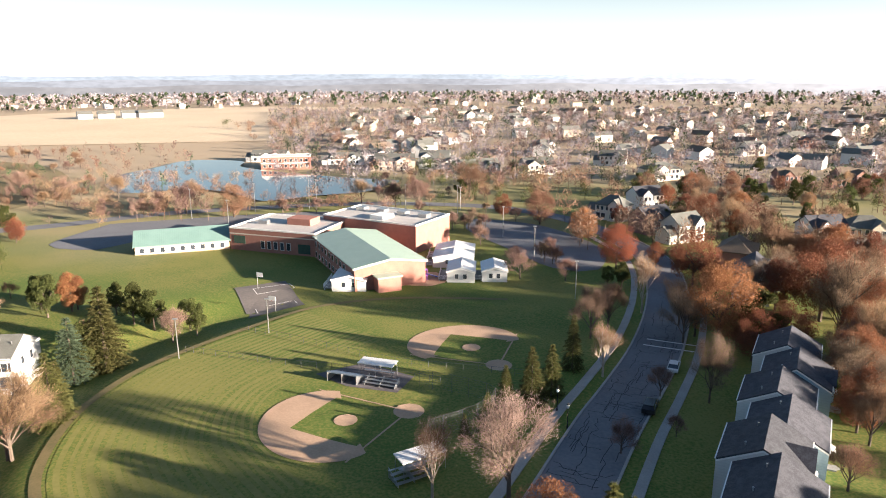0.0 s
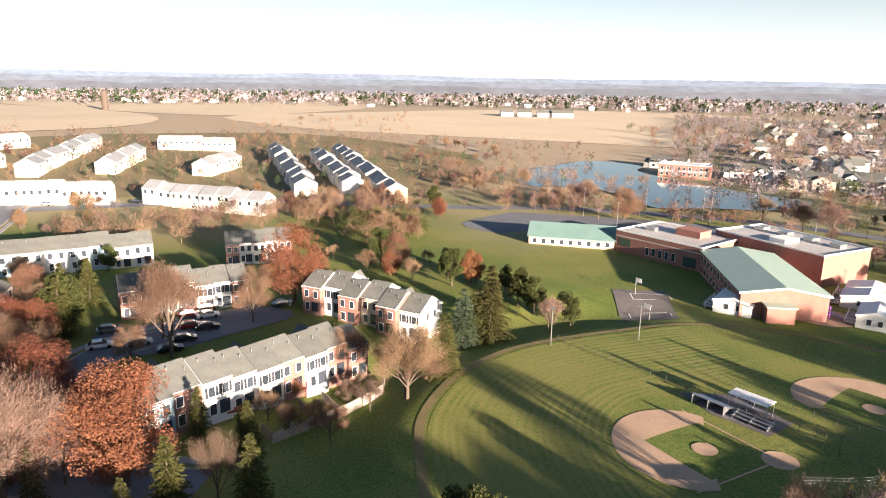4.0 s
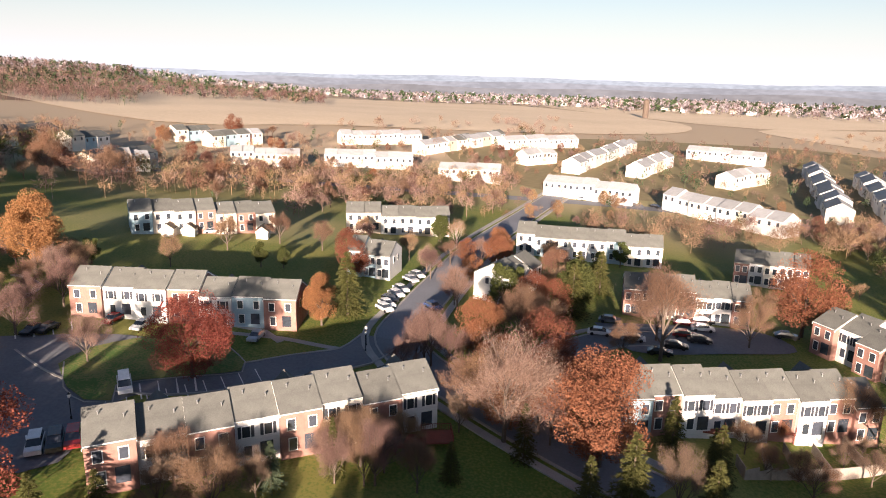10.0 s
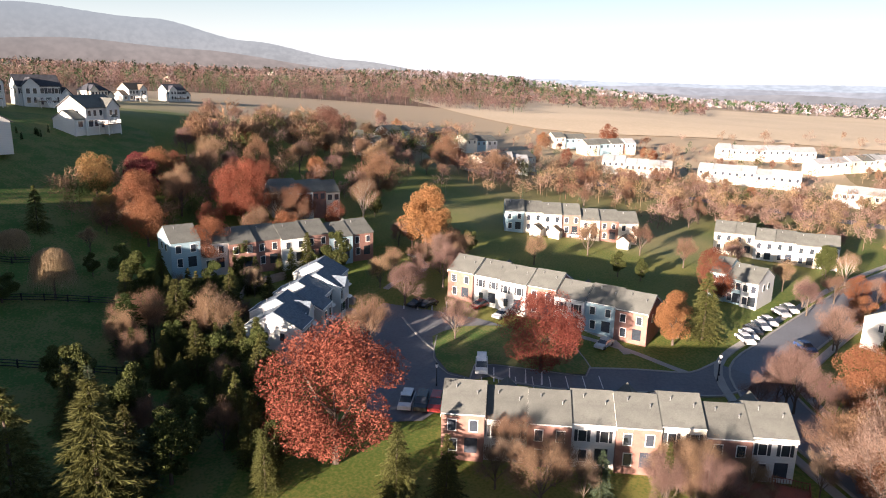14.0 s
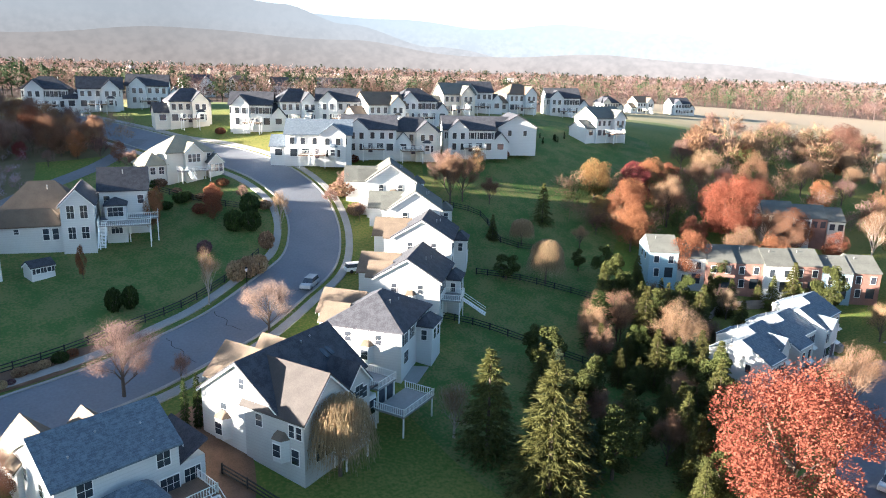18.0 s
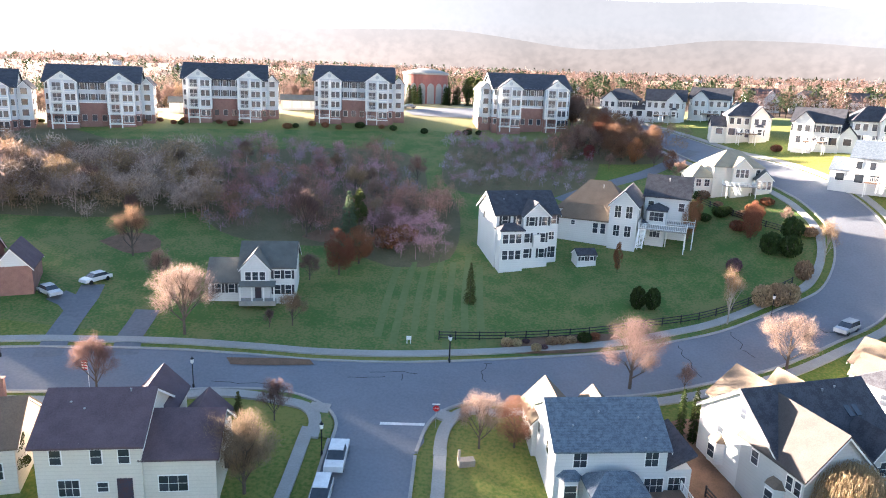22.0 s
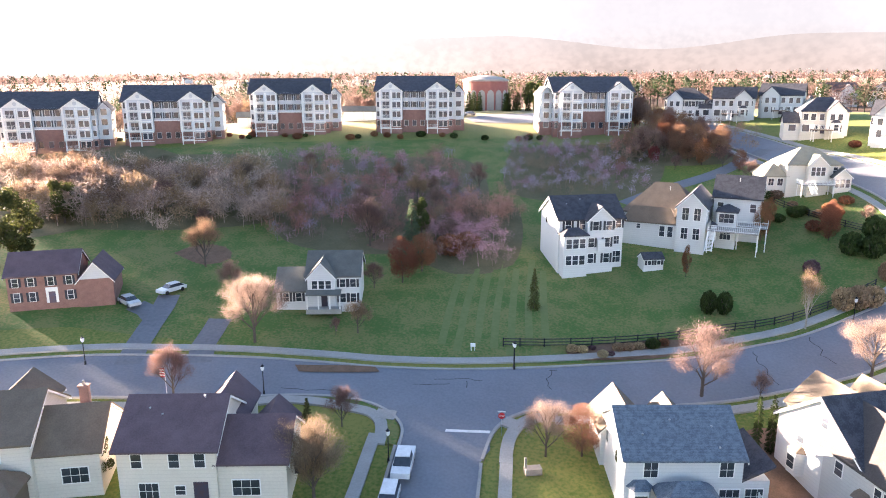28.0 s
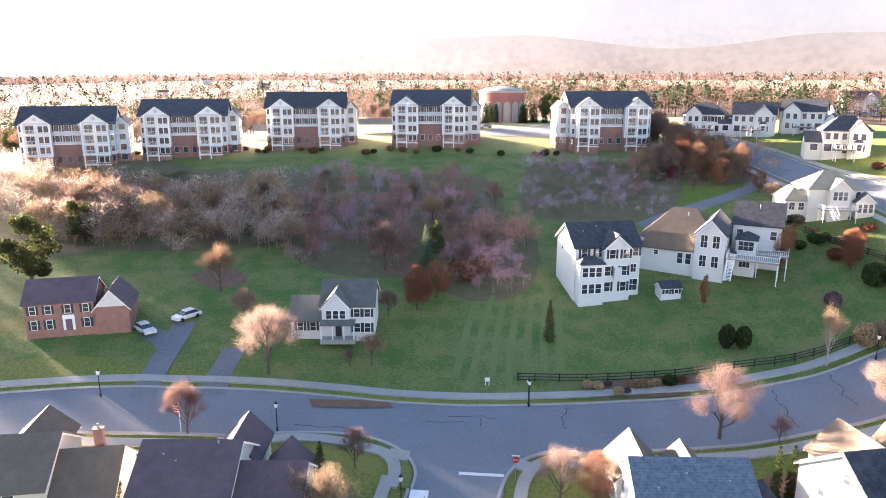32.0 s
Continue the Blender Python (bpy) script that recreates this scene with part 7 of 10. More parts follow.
tree('grey', 64.3, 99.8, 11.2, 1.00, 'beside the road')
tree('grey', 61.4, 88.6, 12.5, 1.00, 'beside the road')
tree('pine', -88.0, 142.4, 8.3, 1.00, 'beside the sports field')
tree('orange', -81.4, 142.5, 8.5, 1.00, 'beside the sports field')
tree('bare', -67.1, 122.8, 7.8, 1.00, 'beside the sports field')
tree('blue', -63.8, 109.3, 12.3, 1.10, 'beside the sports field')
tree('spruce', -60.6, 114.4, 16.0, 1.10, 'beside the sports field')
tree('pine', -70.6, 140.3, 7.3, 1.00, 'beside the sports field')
tree('pine', -65.4, 136.7, 9.1, 1.00, 'beside the sports field')
tree('pine', -60.6, 135.3, 8.9, 1.00, 'beside the sports field')
tree('pine', -53.7, 136.8, 7.4, 1.00, 'beside the sports field')
tree('pine', -50.7, 132.6, 7.7, 0.80, 'beside the sports field')
tree('rosy', -54.4, 129.2, 8.6, 1.00, 'beside the sports field')
tree('spruce', -57.5, 91.7, 11.0, 1.10, 'beside the sports field')
tree('bare', -57.4, 81.4, 14.0, 1.15, 'beside the sports field')
tree('bare', -100.3, 151.4, 4.7, 1.00, 'beside the sports field')
tree('pine', -146.1, 224.9, 8.9, 1.00, 'beside the sports field')
tree('rust', -135.9, 212.7, 7.3, 1.00, 'beside the sports field')
grove('bare brown and rosy trees at the car park', ('rosy', 'bare', 'rosy'), ((16.6, 192.8), (37.1, 192.5), (33.3, 171.5), (14.9, 171.7)), 7, 5, 7, 101, 1.0)
grove('bare brown and rosy trees beside the school', ('rosy', 'grey'), ((-5.1, 253.5), (16.2, 253.3), (13.9, 215.1), (-4.4, 215.2)), 9, 5, 7, 102, 1.0)
thicket('bare and russet autumn trees along the lake shore', ((-131.4, 283.9), (-20.1, 287.4), (-17.3, 245.9), (-113.5, 243.6)), 32, 6.6, 10.1, 103, (L_TAN, L_PINK, L_TAN, L_UMBER, L_PINK), detail=200, thick=0.009, wide=0.4, mixed=0.6, name='grove')
thicket('bare brown and rosy trees near the lake', ((-220.1, 343.1), (-131.6, 350.0), (-90.4, 236.3), (-152.6, 233.9)), 27, 6.6, 10.1, 104, (L_PINK, L_TAN, L_TAN), detail=200, thick=0.009, wide=0.4, mixed=0.6, name='grove')
thicket('bare and russet autumn trees near the car park', ((-27.4, 397.7), (70.2, 392.3), (47.9, 264.1), (-18.6, 265.1)), 51, 7.7, 12.3, 105, (L_TAN, L_PINK, L_UMBER, L_GREEN), detail=200, thick=0.009, wide=0.4, mixed=0.6, name='grove')
thicket('bare and russet autumn trees beyond the lake', ((-223.6, 717.4), (-48.2, 712.2), (-35.4, 518.1), (-163.5, 520.3)), 35, 8.8, 13.4, 106, (L_TAN, L_PINK, L_GREEN, L_UMBER), detail=200, thick=0.009, wide=0.4, mixed=0.6, name='grove')
thicket('bare and russet autumn trees between the houses', ((59.4, 329.9), (206.4, 319.5), (116.1, 174.3), (32.8, 177.1)), 62, 8.8, 14.6, 107, (L_TAN, L_UMBER, L_GREEN, L_GREYT), detail=200, thick=0.009, wide=0.4, mixed=0.6, name='grove')
grove('bare and russet autumn trees between the houses', ('bare', 'rust', 'pine', 'grey'), ((61.8, 182.3), (119.7, 180.1), (78.2, 113.5), (40.2, 114.6)), 16, 9, 13, 108, 1.0)
tree('rosy', -77.3, 31.2, 16.6, 1.10, 'in a terrace garden')
tree('rust', -69.4, 41.1, 15.4, 1.10, 'in a terrace garden')
tree('spruce', -72.6, 32.1, 8.2, 0.80, 'in a terrace garden')
tree('spruce', -70.5, 52.4, 8.5, 0.90, 'in a terrace garden')
tree('spruce', -63.5, 54.4, 8.0, 1.00, 'in a terrace garden')
tree('spruce', -60.9, 35.2, 7.4, 1.00, 'in a terrace garden')
tree('spruce', -58.2, 38.9, 11.4, 1.00, 'in a terrace garden')
tree('spruce', -53.2, 45.8, 10.1, 1.00, 'in a terrace garden')
tree('grey', -57.6, 44.6, 10.6, 0.70, 'in a terrace garden')
tree('spruce', -70.2, 21.7, 5.4, 1.00, 'in a terrace garden')
tree('bare', -58.2, 81.9, 11.9, 1.25, 'in a terrace garden')
tree('spruce', -57.0, 93.0, 9.1, 1.00, 'in a terrace garden')
tree('pine', -63.7, 112.1, 10.1, 1.00, 'in a terrace garden')
tree('spruce', -64.2, 122.0, 12.5, 1.00, 'in a terrace garden')
tree('orange', -80.8, 143.8, 7.6, 1.00, 'in a terrace garden')
tree('pine', -84.3, 138.2, 9.6, 1.00, 'in a terrace garden')
tree('rust', -104.8, 105.1, 17.3, 1.00, 'in a terrace garden')
tree('pine', -110.1, 143.4, 10.4, 1.20, 'in a terrace garden')
tree('rust', -101.0, 135.4, 6.6, 1.00, 'in a terrace garden')
tree('bare', -100.2, 62.1, 7.9, 1.10, 'in a terrace garden')
tree('bare', -98.3, 68.6, 19.5, 1.00, 'in a terrace garden')
tree('bare', -101.2, 89.7, 10.0, 1.00, 'in a terrace garden')
tree('spruce', -121.6, 62.6, 11.7, 1.20, 'in a terrace garden')
tree('spruce', -136.1, 76.8, 10.3, 1.10, 'in a terrace garden')
tree('bare', -112.2, 48.0, 11.8, 1.10, 'in a terrace garden')
tree('pine', -126.0, 48.8, 10.7, 1.00, 'in a terrace garden')
tree('rosy', -131.3, 40.2, 7.1, 1.00, 'in a terrace garden')
tree('rosy', -103.9, 26.8, 11.3, 1.00, 'in a terrace garden')
tree('pale', -107.2, 36.3, 6.9, 1.00, 'in a terrace garden')
tree('spruce', -128.9, 17.4, 13.1, 1.10, 'in a terrace garden')
tree('orange', -128.0, 13.0, 8.7, 1.00, 'in a terrace garden')
tree('rust', -166.2, 22.9, 8.7, 1.00, 'in a terrace garden')
tree('rosy', -156.7, 40.6, 7.7, 1.00, 'in a terrace garden')
tree('pine', -189.4, 52.7, 8.0, 1.00, 'in a terrace garden')
tree('bare', -150.9, 71.1, 7.9, 1.00, 'in a terrace garden')
tree('pine', -157.9, 94.6, 7.1, 1.00, 'in a terrace garden')
tree('bare', -70.6, 83.3, 11.0, 1.00, 'in a terrace garden')
tree('bare', -59.5, 65.6, 6.9, 1.00, 'in a terrace garden')
tree('rust', -73.0, 71.8, 4.3, 1.00, 'in a terrace garden')
tree('spruce', -66.3, 55.7, 5.9, 0.70, 'in a terrace garden')
tree('bare', -93.4, 134.3, 7.1, 1.00, 'in a terrace garden')
tree('red', -105.5, -10.0, 13.5, 1.15, 'in a terrace garden')
tree('pine', -162.2, 1.5, 6.3, 1.00, 'in a terrace garden')
tree('pine', -161.4, 6.7, 5.6, 1.00, 'in a terrace garden')
tree('bare', -177.0, -6.4, 10.5, 1.00, 'in a terrace garden')
tree('bare', -184.6, 6.9, 9.7, 1.00, 'in a terrace garden')
tree('bare', -162.4, -18.5, 8.4, 1.00, 'in a terrace garden')
tree('bare', -177.9, 17.5, 8.8, 1.00, 'in a terrace garden')
tree('bare', -193.2, 30.9, 7.4, 1.00, 'in a terrace garden')
tree('rust', -294.4, 51.4, 7.4, 1.00, 'in a terrace garden')
tree('pine', -209.9, -16.9, 4.4, 0.70, 'in a terrace garden')
tree('red', -70.4, -31.1, 17.9, 1.15, 'in a terrace garden')
tree('bare', -100.3, -38.4, 12.4, 1.00, 'in a terrace garden')
tree('orange', -156.4, -44.4, 16.7, 1.10, 'in a terrace garden')
tree('orange', -124.0, 11.8, 9.9, 1.00, 'in a terrace garden')
tree('pine', -163.6, -35.1, 6.1, 1.00, 'in a terrace garden')
tree('bare', -179.1, -69.9, 11.6, 1.00, 'in a terrace garden')
tree('rust', -156.8, -77.9, 9.8, 1.00, 'in a terrace garden')
tree('red', -144.4, -86.6, 16.2, 1.00, 'in a terrace garden')
tree('rust', -129.2, -103.4, 10.3, 1.20, 'in a terrace garden')
tree('maroon', -144.9, -115.1, 7.1, 1.20, 'in a terrace garden')
tree('rust', -120.0, -79.9, 10.9, 1.00, 'in a terrace garden')
tree('pine', -122.9, -74.7, 7.2, 1.00, 'in a terrace garden')
tree('spruce', -132.5, -64.4, 8.7, 1.00, 'in a terrace garden')
tree('bare', -136.8, -46.6, 8.5, 1.00, 'in a terrace garden')
tree('rosy', -147.0, -38.1, 10.1, 1.00, 'in a terrace garden')
tree('rosy', -113.4, -26.4, 9.2, 1.00, 'in a terrace garden')
tree('bare', -91.8, -61.2, 11.5, 1.20, 'in a terrace garden')
tree('spruce', -98.3, -74.3, 7.9, 1.00, 'in a terrace garden')
tree('spruce', -81.1, -64.4, 5.1, 1.00, 'in a terrace garden')
tree('spruce', -80.1, -59.6, 5.2, 1.00, 'in a terrace garden')
tree('spruce', -81.6, -55.4, 3.3, 1.00, 'in a terrace garden')
tree('spruce', -63.4, -37.0, 6.6, 1.00, 'in a terrace garden')
tree('spruce', -66.3, -21.8, 9.3, 1.00, 'in a terrace garden')
tree('spruce', -67.3, -16.2, 8.4, 1.00, 'in a terrace garden')
tree('bare', -68.9, -5.7, 9.3, 1.30, 'in a terrace garden')
tree('blue', -73.3, 0.8, 6.2, 1.00, 'in a terrace garden')
tree('spruce', -74.0, 8.1, 8.1, 0.60, 'in a terrace garden')
tree('rosy', -102.7, 27.7, 10.9, 1.00, 'in a terrace garden')
tree('rosy', -128.9, 40.1, 10.5, 1.00, 'in a terrace garden')
tree('pine', -187.3, 52.8, 8.2, 1.00, 'in a terrace garden')
tree('bare', -113.9, 48.2, 11.0, 1.00, 'in a terrace garden')
tree('pine', -132.1, 54.1, 8.5, 1.00, 'in a terrace garden')
tree('spruce', -132.7, 69.2, 11.2, 1.30, 'in a terrace garden')
tree('rosy', -87.2, 35.4, 11.1, 1.10, 'in a terrace garden')
tree('rust', -79.2, 44.4, 11.0, 1.10, 'in a terrace garden')
tree('orange', -93.1, 48.1, 4.3, 1.00, 'in a terrace garden')
tree('grey', -78.8, 11.2, 7.3, 1.10, 'in a terrace garden')
thicket('bare and russet autumn trees between the terraces', ((-200.6, -136.6), (-433.1, -96.1), (-282.6, -62.8), (-167.9, -115.5)), 91, 8.8, 13.4, 109, (L_TAN, L_UMBER, L_PINK, L_GREEN), detail=200, thick=0.009, wide=0.4, mixed=0.6, name='grove')
thicket('bare and russet autumn trees between the terraces', ((-296.7, -76.0), (-391.4, 29.6), (-288.1, 22.7), (-216.5, -55.7)), 68, 7.7, 12.3, 110, (L_TAN, L_UMBER, L_PINK, L_TAN), detail=200, thick=0.009, wide=0.4, mixed=0.6, name='grove')
thicket('bare brown and rosy trees between the terraces', ((-290.2, 13.3), (-324.7, 127.3), (-232.9, 93.4), (-200.3, 10.0)), 76, 7.7, 11.2, 111, (L_TAN, L_PINK), detail=200, thick=0.009, wide=0.4, mixed=0.6, name='grove')
thicket('bare brown and rosy trees between the terraces', ((-281.7, -51.5), (-302.1, 102.5), (-268.8, 91.2), (-249.2, -46.1)), 59, 7.7, 11.2, 112, (L_TAN, L_PINK, L_TAN, L_GREEN), detail=200, thick=0.009, wide=0.4, mixed=0.6, name='grove')
thicket('bare brown and rosy trees between the terraces', ((-208.0, 112.4), (-173.1, 255.5), (-144.1, 214.9), (-173.7, 94.3)), 76, 6.6, 10.1, 113, (L_TAN, L_PINK, L_TAN), detail=330, thick=0.0065, wide=0.4, mixed=0.6, name='grove')
thicket('bare brown and rosy trees between the terraces', ((-145.5, 169.5), (-137.3, 200.3), (-117.5, 173.3), (-124.7, 146.6)), 31, 6.6, 10.1, 114, (L_GREEN, L_TAN), detail=330, thick=0.0065, wide=0.4, mixed=0.6, name='grove')
thicket('bare brown and rosy trees on the dry slope', ((-542.7, 463.5), (-540.0, 768.3), (-321.1, 462.6), (-330.3, 284.6)), 68, 5.5, 9.0, 115, (L_TAN, L_TAN, L_PINK, L_TAN), detail=200, thick=0.009, wide=0.4, mixed=0.6, name='grove')
thicket('bare brown and rosy trees between the far terraces', ((-515.5, 37.7), (-718.0, 358.1), (-348.8, 178.0), (-310.8, 24.2)), 82, 6.6, 11.2, 116, (L_TAN, L_GREEN, L_PINK), detail=200, thick=0.009, wide=0.4, mixed=0.6, name='grove')
thicket('bare brown and rosy trees on the meadow', ((-191.1, 270.4), (-100.8, 379.3), (-72.1, 277.1), (-143.4, 203.5)), 40, 5.5, 9.0, 117, (L_TAN, L_PINK, L_TAN), detail=200, thick=0.009, wide=0.4, mixed=0.6, name='grove')
tree('willow', -31.3, -61.3, 10.0, 0.90, 'on the hillside')
tree('willow', -91.4, -91.5, 9.3, 0.85, 'on the hillside')
tree('spruce', -91.8, -108.4, 5.4, 1.00, 'on the hillside')
tree('spruce', -107.8, -110.1, 9.0, 1.00, 'on the hillside')
tree('gold', -128.8, -114.0, 9.9, 0.90, 'on the hillside')
tree('maroon', -141.8, -111.2, 8.1, 1.00, 'on the hillside')
tree('rust', -124.0, -100.4, 10.9, 1.00, 'on the hillside')
tree('bare', -137.3, -98.4, 11.7, 1.00, 'on the hillside')
tree('willow', -96.7, -104.6, 5.9, 1.00, 'on the hillside')
tree('pine', -84.8, -95.6, 5.2, 1.60, 'on the hillside')
tree('pine', -104.1, -88.5, 7.3, 1.00, 'on the hillside')
tree('spruce', -89.6, -66.4, 12.1, 1.00, 'on the hillside')
tree('bare', -96.2, -63.2, 8.7, 1.10, 'on the hillside')
tree('spruce', -50.5, -48.0, 16.4, 1.25, 'on the hillside')
tree('spruce', -49.2, -57.4, 13.8, 1.10, 'on the hillside')
tree('pale', -47.5, -61.9, 8.2, 1.20, 'on the hillside')
tree('spruce', -62.0, -36.1, 6.9, 1.00, 'on the hillside')
tree('spruce', -70.8, -23.3, 6.0, 1.00, 'on the hillside')
tree('bare', -91.1, -122.8, 13.0, 0.80, 'on the hillside')
tree('bare', -94.5, -122.7, 11.8, 0.80, 'on the hillside')
tree('bare', -100.3, -120.0, 7.0, 1.00, 'on the hillside')
tree('rosy', -69.4, -133.0, 5.8, 1.00, 'on the hillside')
tree('rosy', -77.3, -133.5, 3.4, 1.00, 'on the hillside')
tree('spruce', -78.4, -61.8, 6.2, 1.00, 'on the hillside')
tree('spruce', -75.4, -51.0, 6.4, 1.00, 'on the hillside')
tree('spruce', -56.4, -49.4, 10.7, 1.00, 'on the hillside')
tree('pine', -101.8, -92.8, 4.7, 1.00, 'on the hillside')
tree('bare', -109.0, -99.4, 5.6, 1.00, 'on the hillside')
grove('bare brown and rosy trees in the dark hollow', ('spruce', 'pine', 'spruce', 'blue'), ((-76.1, -77.0), (-102.1, -57.4), (-64.5, -35.1), (-49.2, -49.9)), 34, 6, 10, 118, 1.0)
thicket('bare brown and rosy trees in the back gardens', ((-126.0, -120.0), (-163.4, -107.1), (-137.6, -89.3), (-108.3, -102.8)), 35, 5.5, 9.0, 119, (L_TAN, L_PINK, L_GREEN, L_TAN), detail=330, thick=0.0065, wide=0.4, mixed=0.6, name='grove')
thicket('bare and russet autumn trees in the back gardens', ((-188.7, -124.6), (-389.4, -116.7), (-204.1, -58.4), (-142.7, -92.8)), 54, 6.6, 10.1, 120, (L_TAN, L_UMBER, L_TAN, L_PINK), detail=330, thick=0.0065, wide=0.4, mixed=0.6, name='grove')
grove('mixed evergreens behind the terrace', ('pine', 'spruce'), ((-121.1, -75.0), (-140.3, -61.3), (-124.9, -53.8), (-108.3, -66.6)), 8, 4, 6, 121, 1.0)
thicket('bare brown and rosy trees below the hill houses', ((-266.6, -156.0), (-454.1, -163.3), (-262.5, -92.9), (-186.6, -108.4)), 27, 6.6, 10.1, 122, (L_PINK, L_TAN, L_PINK, L_TAN), detail=200, thick=0.009, wide=0.4, mixed=0.6, name='grove')
grove('narrow dark evergreens in a hedge row', ('column',), ((-139.8, -146.4), (-149.7, -144.6), (-145.1, -140.2), (-135.7, -142.2)), 8, 1.6, 2.2, 123, 1.0)
tree('peach', -14.2, -85.4, 11.1, 1.15, 'beside the hill street')
tree('peach', -36.5, -94.3, 9.6, 1.15, 'beside the hill street')
tree('peach', 4.1, -69.1, 7.6, 0.95, 'beside the hill street')
tree('rosy', 27.7, -68.5, 5.5, 0.90, 'beside the hill street')
tree('rosy', 49.6, -68.5, 8.0, 0.90, 'beside the hill street')
tree('spruce', 30.3, -64.8, 5.5, 0.70, 'beside the hill street')
tree('grey', 26.2, -56.6, 9.8, 1.00, 'beside the hill street')
tree('column', -18.8, -75.7, 6.9, 0.55, 'beside the hill street')
tree('column', -20.4, -76.1, 7.0, 0.55, 'beside the hill street')
tree('russet', 0.2, -70.2, 6.2, 0.95, 'beside the hill street')
tree('rosy', -21.3, -86.4, 4.3, 0.80, 'beside the hill street')
tree('peach', 46.5, -83.6, 11.6, 1.00, 'on the hillside')
tree('rosy', 56.8, -96.3, 6.3, 1.00, 'on the hillside')
tree('blue', 32.3, -116.8, 11.6, 0.75, 'on the hillside')
tree('spruce', 8.9, -103.9, 6.7, 0.60, 'on the hillside')
tree('bush', -17.6, -107.4, 3.7, 0.42, 'on the hillside')
tree('bush', -20.0, -107.6, 3.6, 0.42, 'on the hillside')
tree('plume', -37.6, -111.0, 3.6, 0.60, 'on the hillside')
tree('plume', -39.8, -111.5, 3.7, 0.60, 'on the hillside')
tree('plume', -42.0, -112.2, 3.4, 0.60, 'on the hillside')
tree('pale', -31.0, -105.1, 10.1, 0.70, 'on the hillside')
tree('orange', -15.5, -119.3, 5.4, 0.45, 'on the hillside')
tree('bare', 42.3, -125.2, 8.3, 1.00, 'on the hillside')
tree('rosy', 35.6, -104.7, 5.3, 1.00, 'on the hillside')
tree('rust', 31.6, -108.0, 7.8, 0.80, 'on the hillside')
tree('rust', 29.5, -113.1, 6.6, 1.00, 'on the hillside')
tree('bare', 33.3, -90.0, 5.7, 1.00, 'on the hillside')
tree('redbush', 23.6, -124.7, 3.2, 1.00, 'on the hillside')
tree('redbush', 26.2, -121.4, 3.7, 1.00, 'on the hillside')
tree('twigbush', -35.6, -121.6, 2.5, 0.60, 'on the hillside')
tree('rust', -32.3, -139.6, 5.6, 0.60, 'on the hillside')
tree('rust', -43.6, -139.8, 4.2, 1.00, 'on the hillside')
tree('pine', 80.4, -134.6, 5.1, 1.00, 'on the hillside')
tree('pine', 102.1, -112.9, 8.8, 1.20, 'on the hillside')
tree('bare', 66.5, -104.3, 9.5, 1.00, 'on the hillside')
tree('rosy', 75.7, -119.9, 4.7, 1.00, 'on the hillside')
tree('pale', -51.6, -125.1, 8.9, 0.70, 'on the hillside')
tree('bush', -43.3, -128.1, 4.0, 0.60, 'on the hillside')
tree('bush', -46.4, -127.0, 4.0, 0.60, 'on the hillside')
tree('tanbush', -46.5, -119.8, 3.3, 0.50, 'on the hillside')
tree('pine', 96.1, -94.0, 13.7, 1.10, 'on the hillside')
thicket('purplish and russet bare brush on the slope', ((78.5, -162.8), (33.8, -177.3), (24.4, -128.6), (58.1, -118.8)), 300, 3, 6, 124, (L_MAUVE, L_PURPLE, L_RUSSET, L_PINK, L_PURPLE))
drape('leaf_litter', [(78.5, -162.8), (33.8, -177.3), (24.4, -128.6), (58.1, -118.8)], mat('brush_floor', (0.15, 0.12, 0.065), (0.09, 0.085, 0.04), 0.95, 0.3, 3, bump=0.4), 'rough grass and leaf litter under the brush', 0.06, 4.0)
thicket('russet bare brush on the slope', ((36.6, -145.8), (18.3, -150.4), (14.2, -119.2), (29.1, -115.6)), 110, 3, 5.5, 125, (L_RUSSET, L_PINK, L_PURPLE))
drape('leaf_litter', [(36.6, -145.8), (18.3, -150.4), (14.2, -119.2), (29.1, -115.6)], mat('brush_floor', (0.15, 0.12, 0.065), (0.09, 0.085, 0.04), 0.95, 0.3, 3, bump=0.4), 'rough grass and leaf litter under the brush', 0.06, 4.0)
thicket('tan and rosy bare woodland edge on the slope', ((126.5, -130.5), (74.5, -149.5), (61.4, -124.9), (108.4, -108.7)), 200, 5.5, 9, 126, (L_PALED, L_TAN, L_PALED, L_PINK), detail=330)
drape('leaf_litter', [(146.5, -146.9), (81.2, -167.0), (63.4, -128.9), (112.4, -110.7)], mat('brush_floor', (0.15, 0.12, 0.065), (0.09, 0.085, 0.04), 0.95, 0.3, 3, bump=0.4), 'rough grass and leaf litter under the brush', 0.06, 4.0)
thicket('tan bare woodland on the slope', ((215.0, -150.5), (104.0, -139.5), (88.2, -120.0), (160.9, -92.0)), 130, 6, 9, 127, (L_PALED, L_TAN, L_PALED, L_PINK), detail=260)
drape('leaf_litter', [(389.7, -281.5), (111.0, -163.3), (88.2, -128.0), (150.9, -107.0)], mat('brush_floor', (0.15, 0.12, 0.065), (0.09, 0.085, 0.04), 0.95, 0.3, 3, bump=0.4), 'rough grass and leaf litter under the brush', 0.06, 4.0)
thicket('mauve bare brush on the slope', ((23.8, -191.9), (-12.6, -195.0), (-11.0, -158.7), (19.0, -155.7)), 230, 2, 4, 128, (L_MAUVE, L_PURPLE, L_MAUVE, L_GREYT))
drape('leaf_litter', [(23.8, -191.9), (-12.6, -195.0), (-11.0, -158.7), (19.0, -155.7)], mat('brush_floor', (0.15, 0.12, 0.065), (0.09, 0.085, 0.04), 0.95, 0.3, 3, bump=0.4), 'rough grass and leaf litter under the brush', 0.06, 4.0)
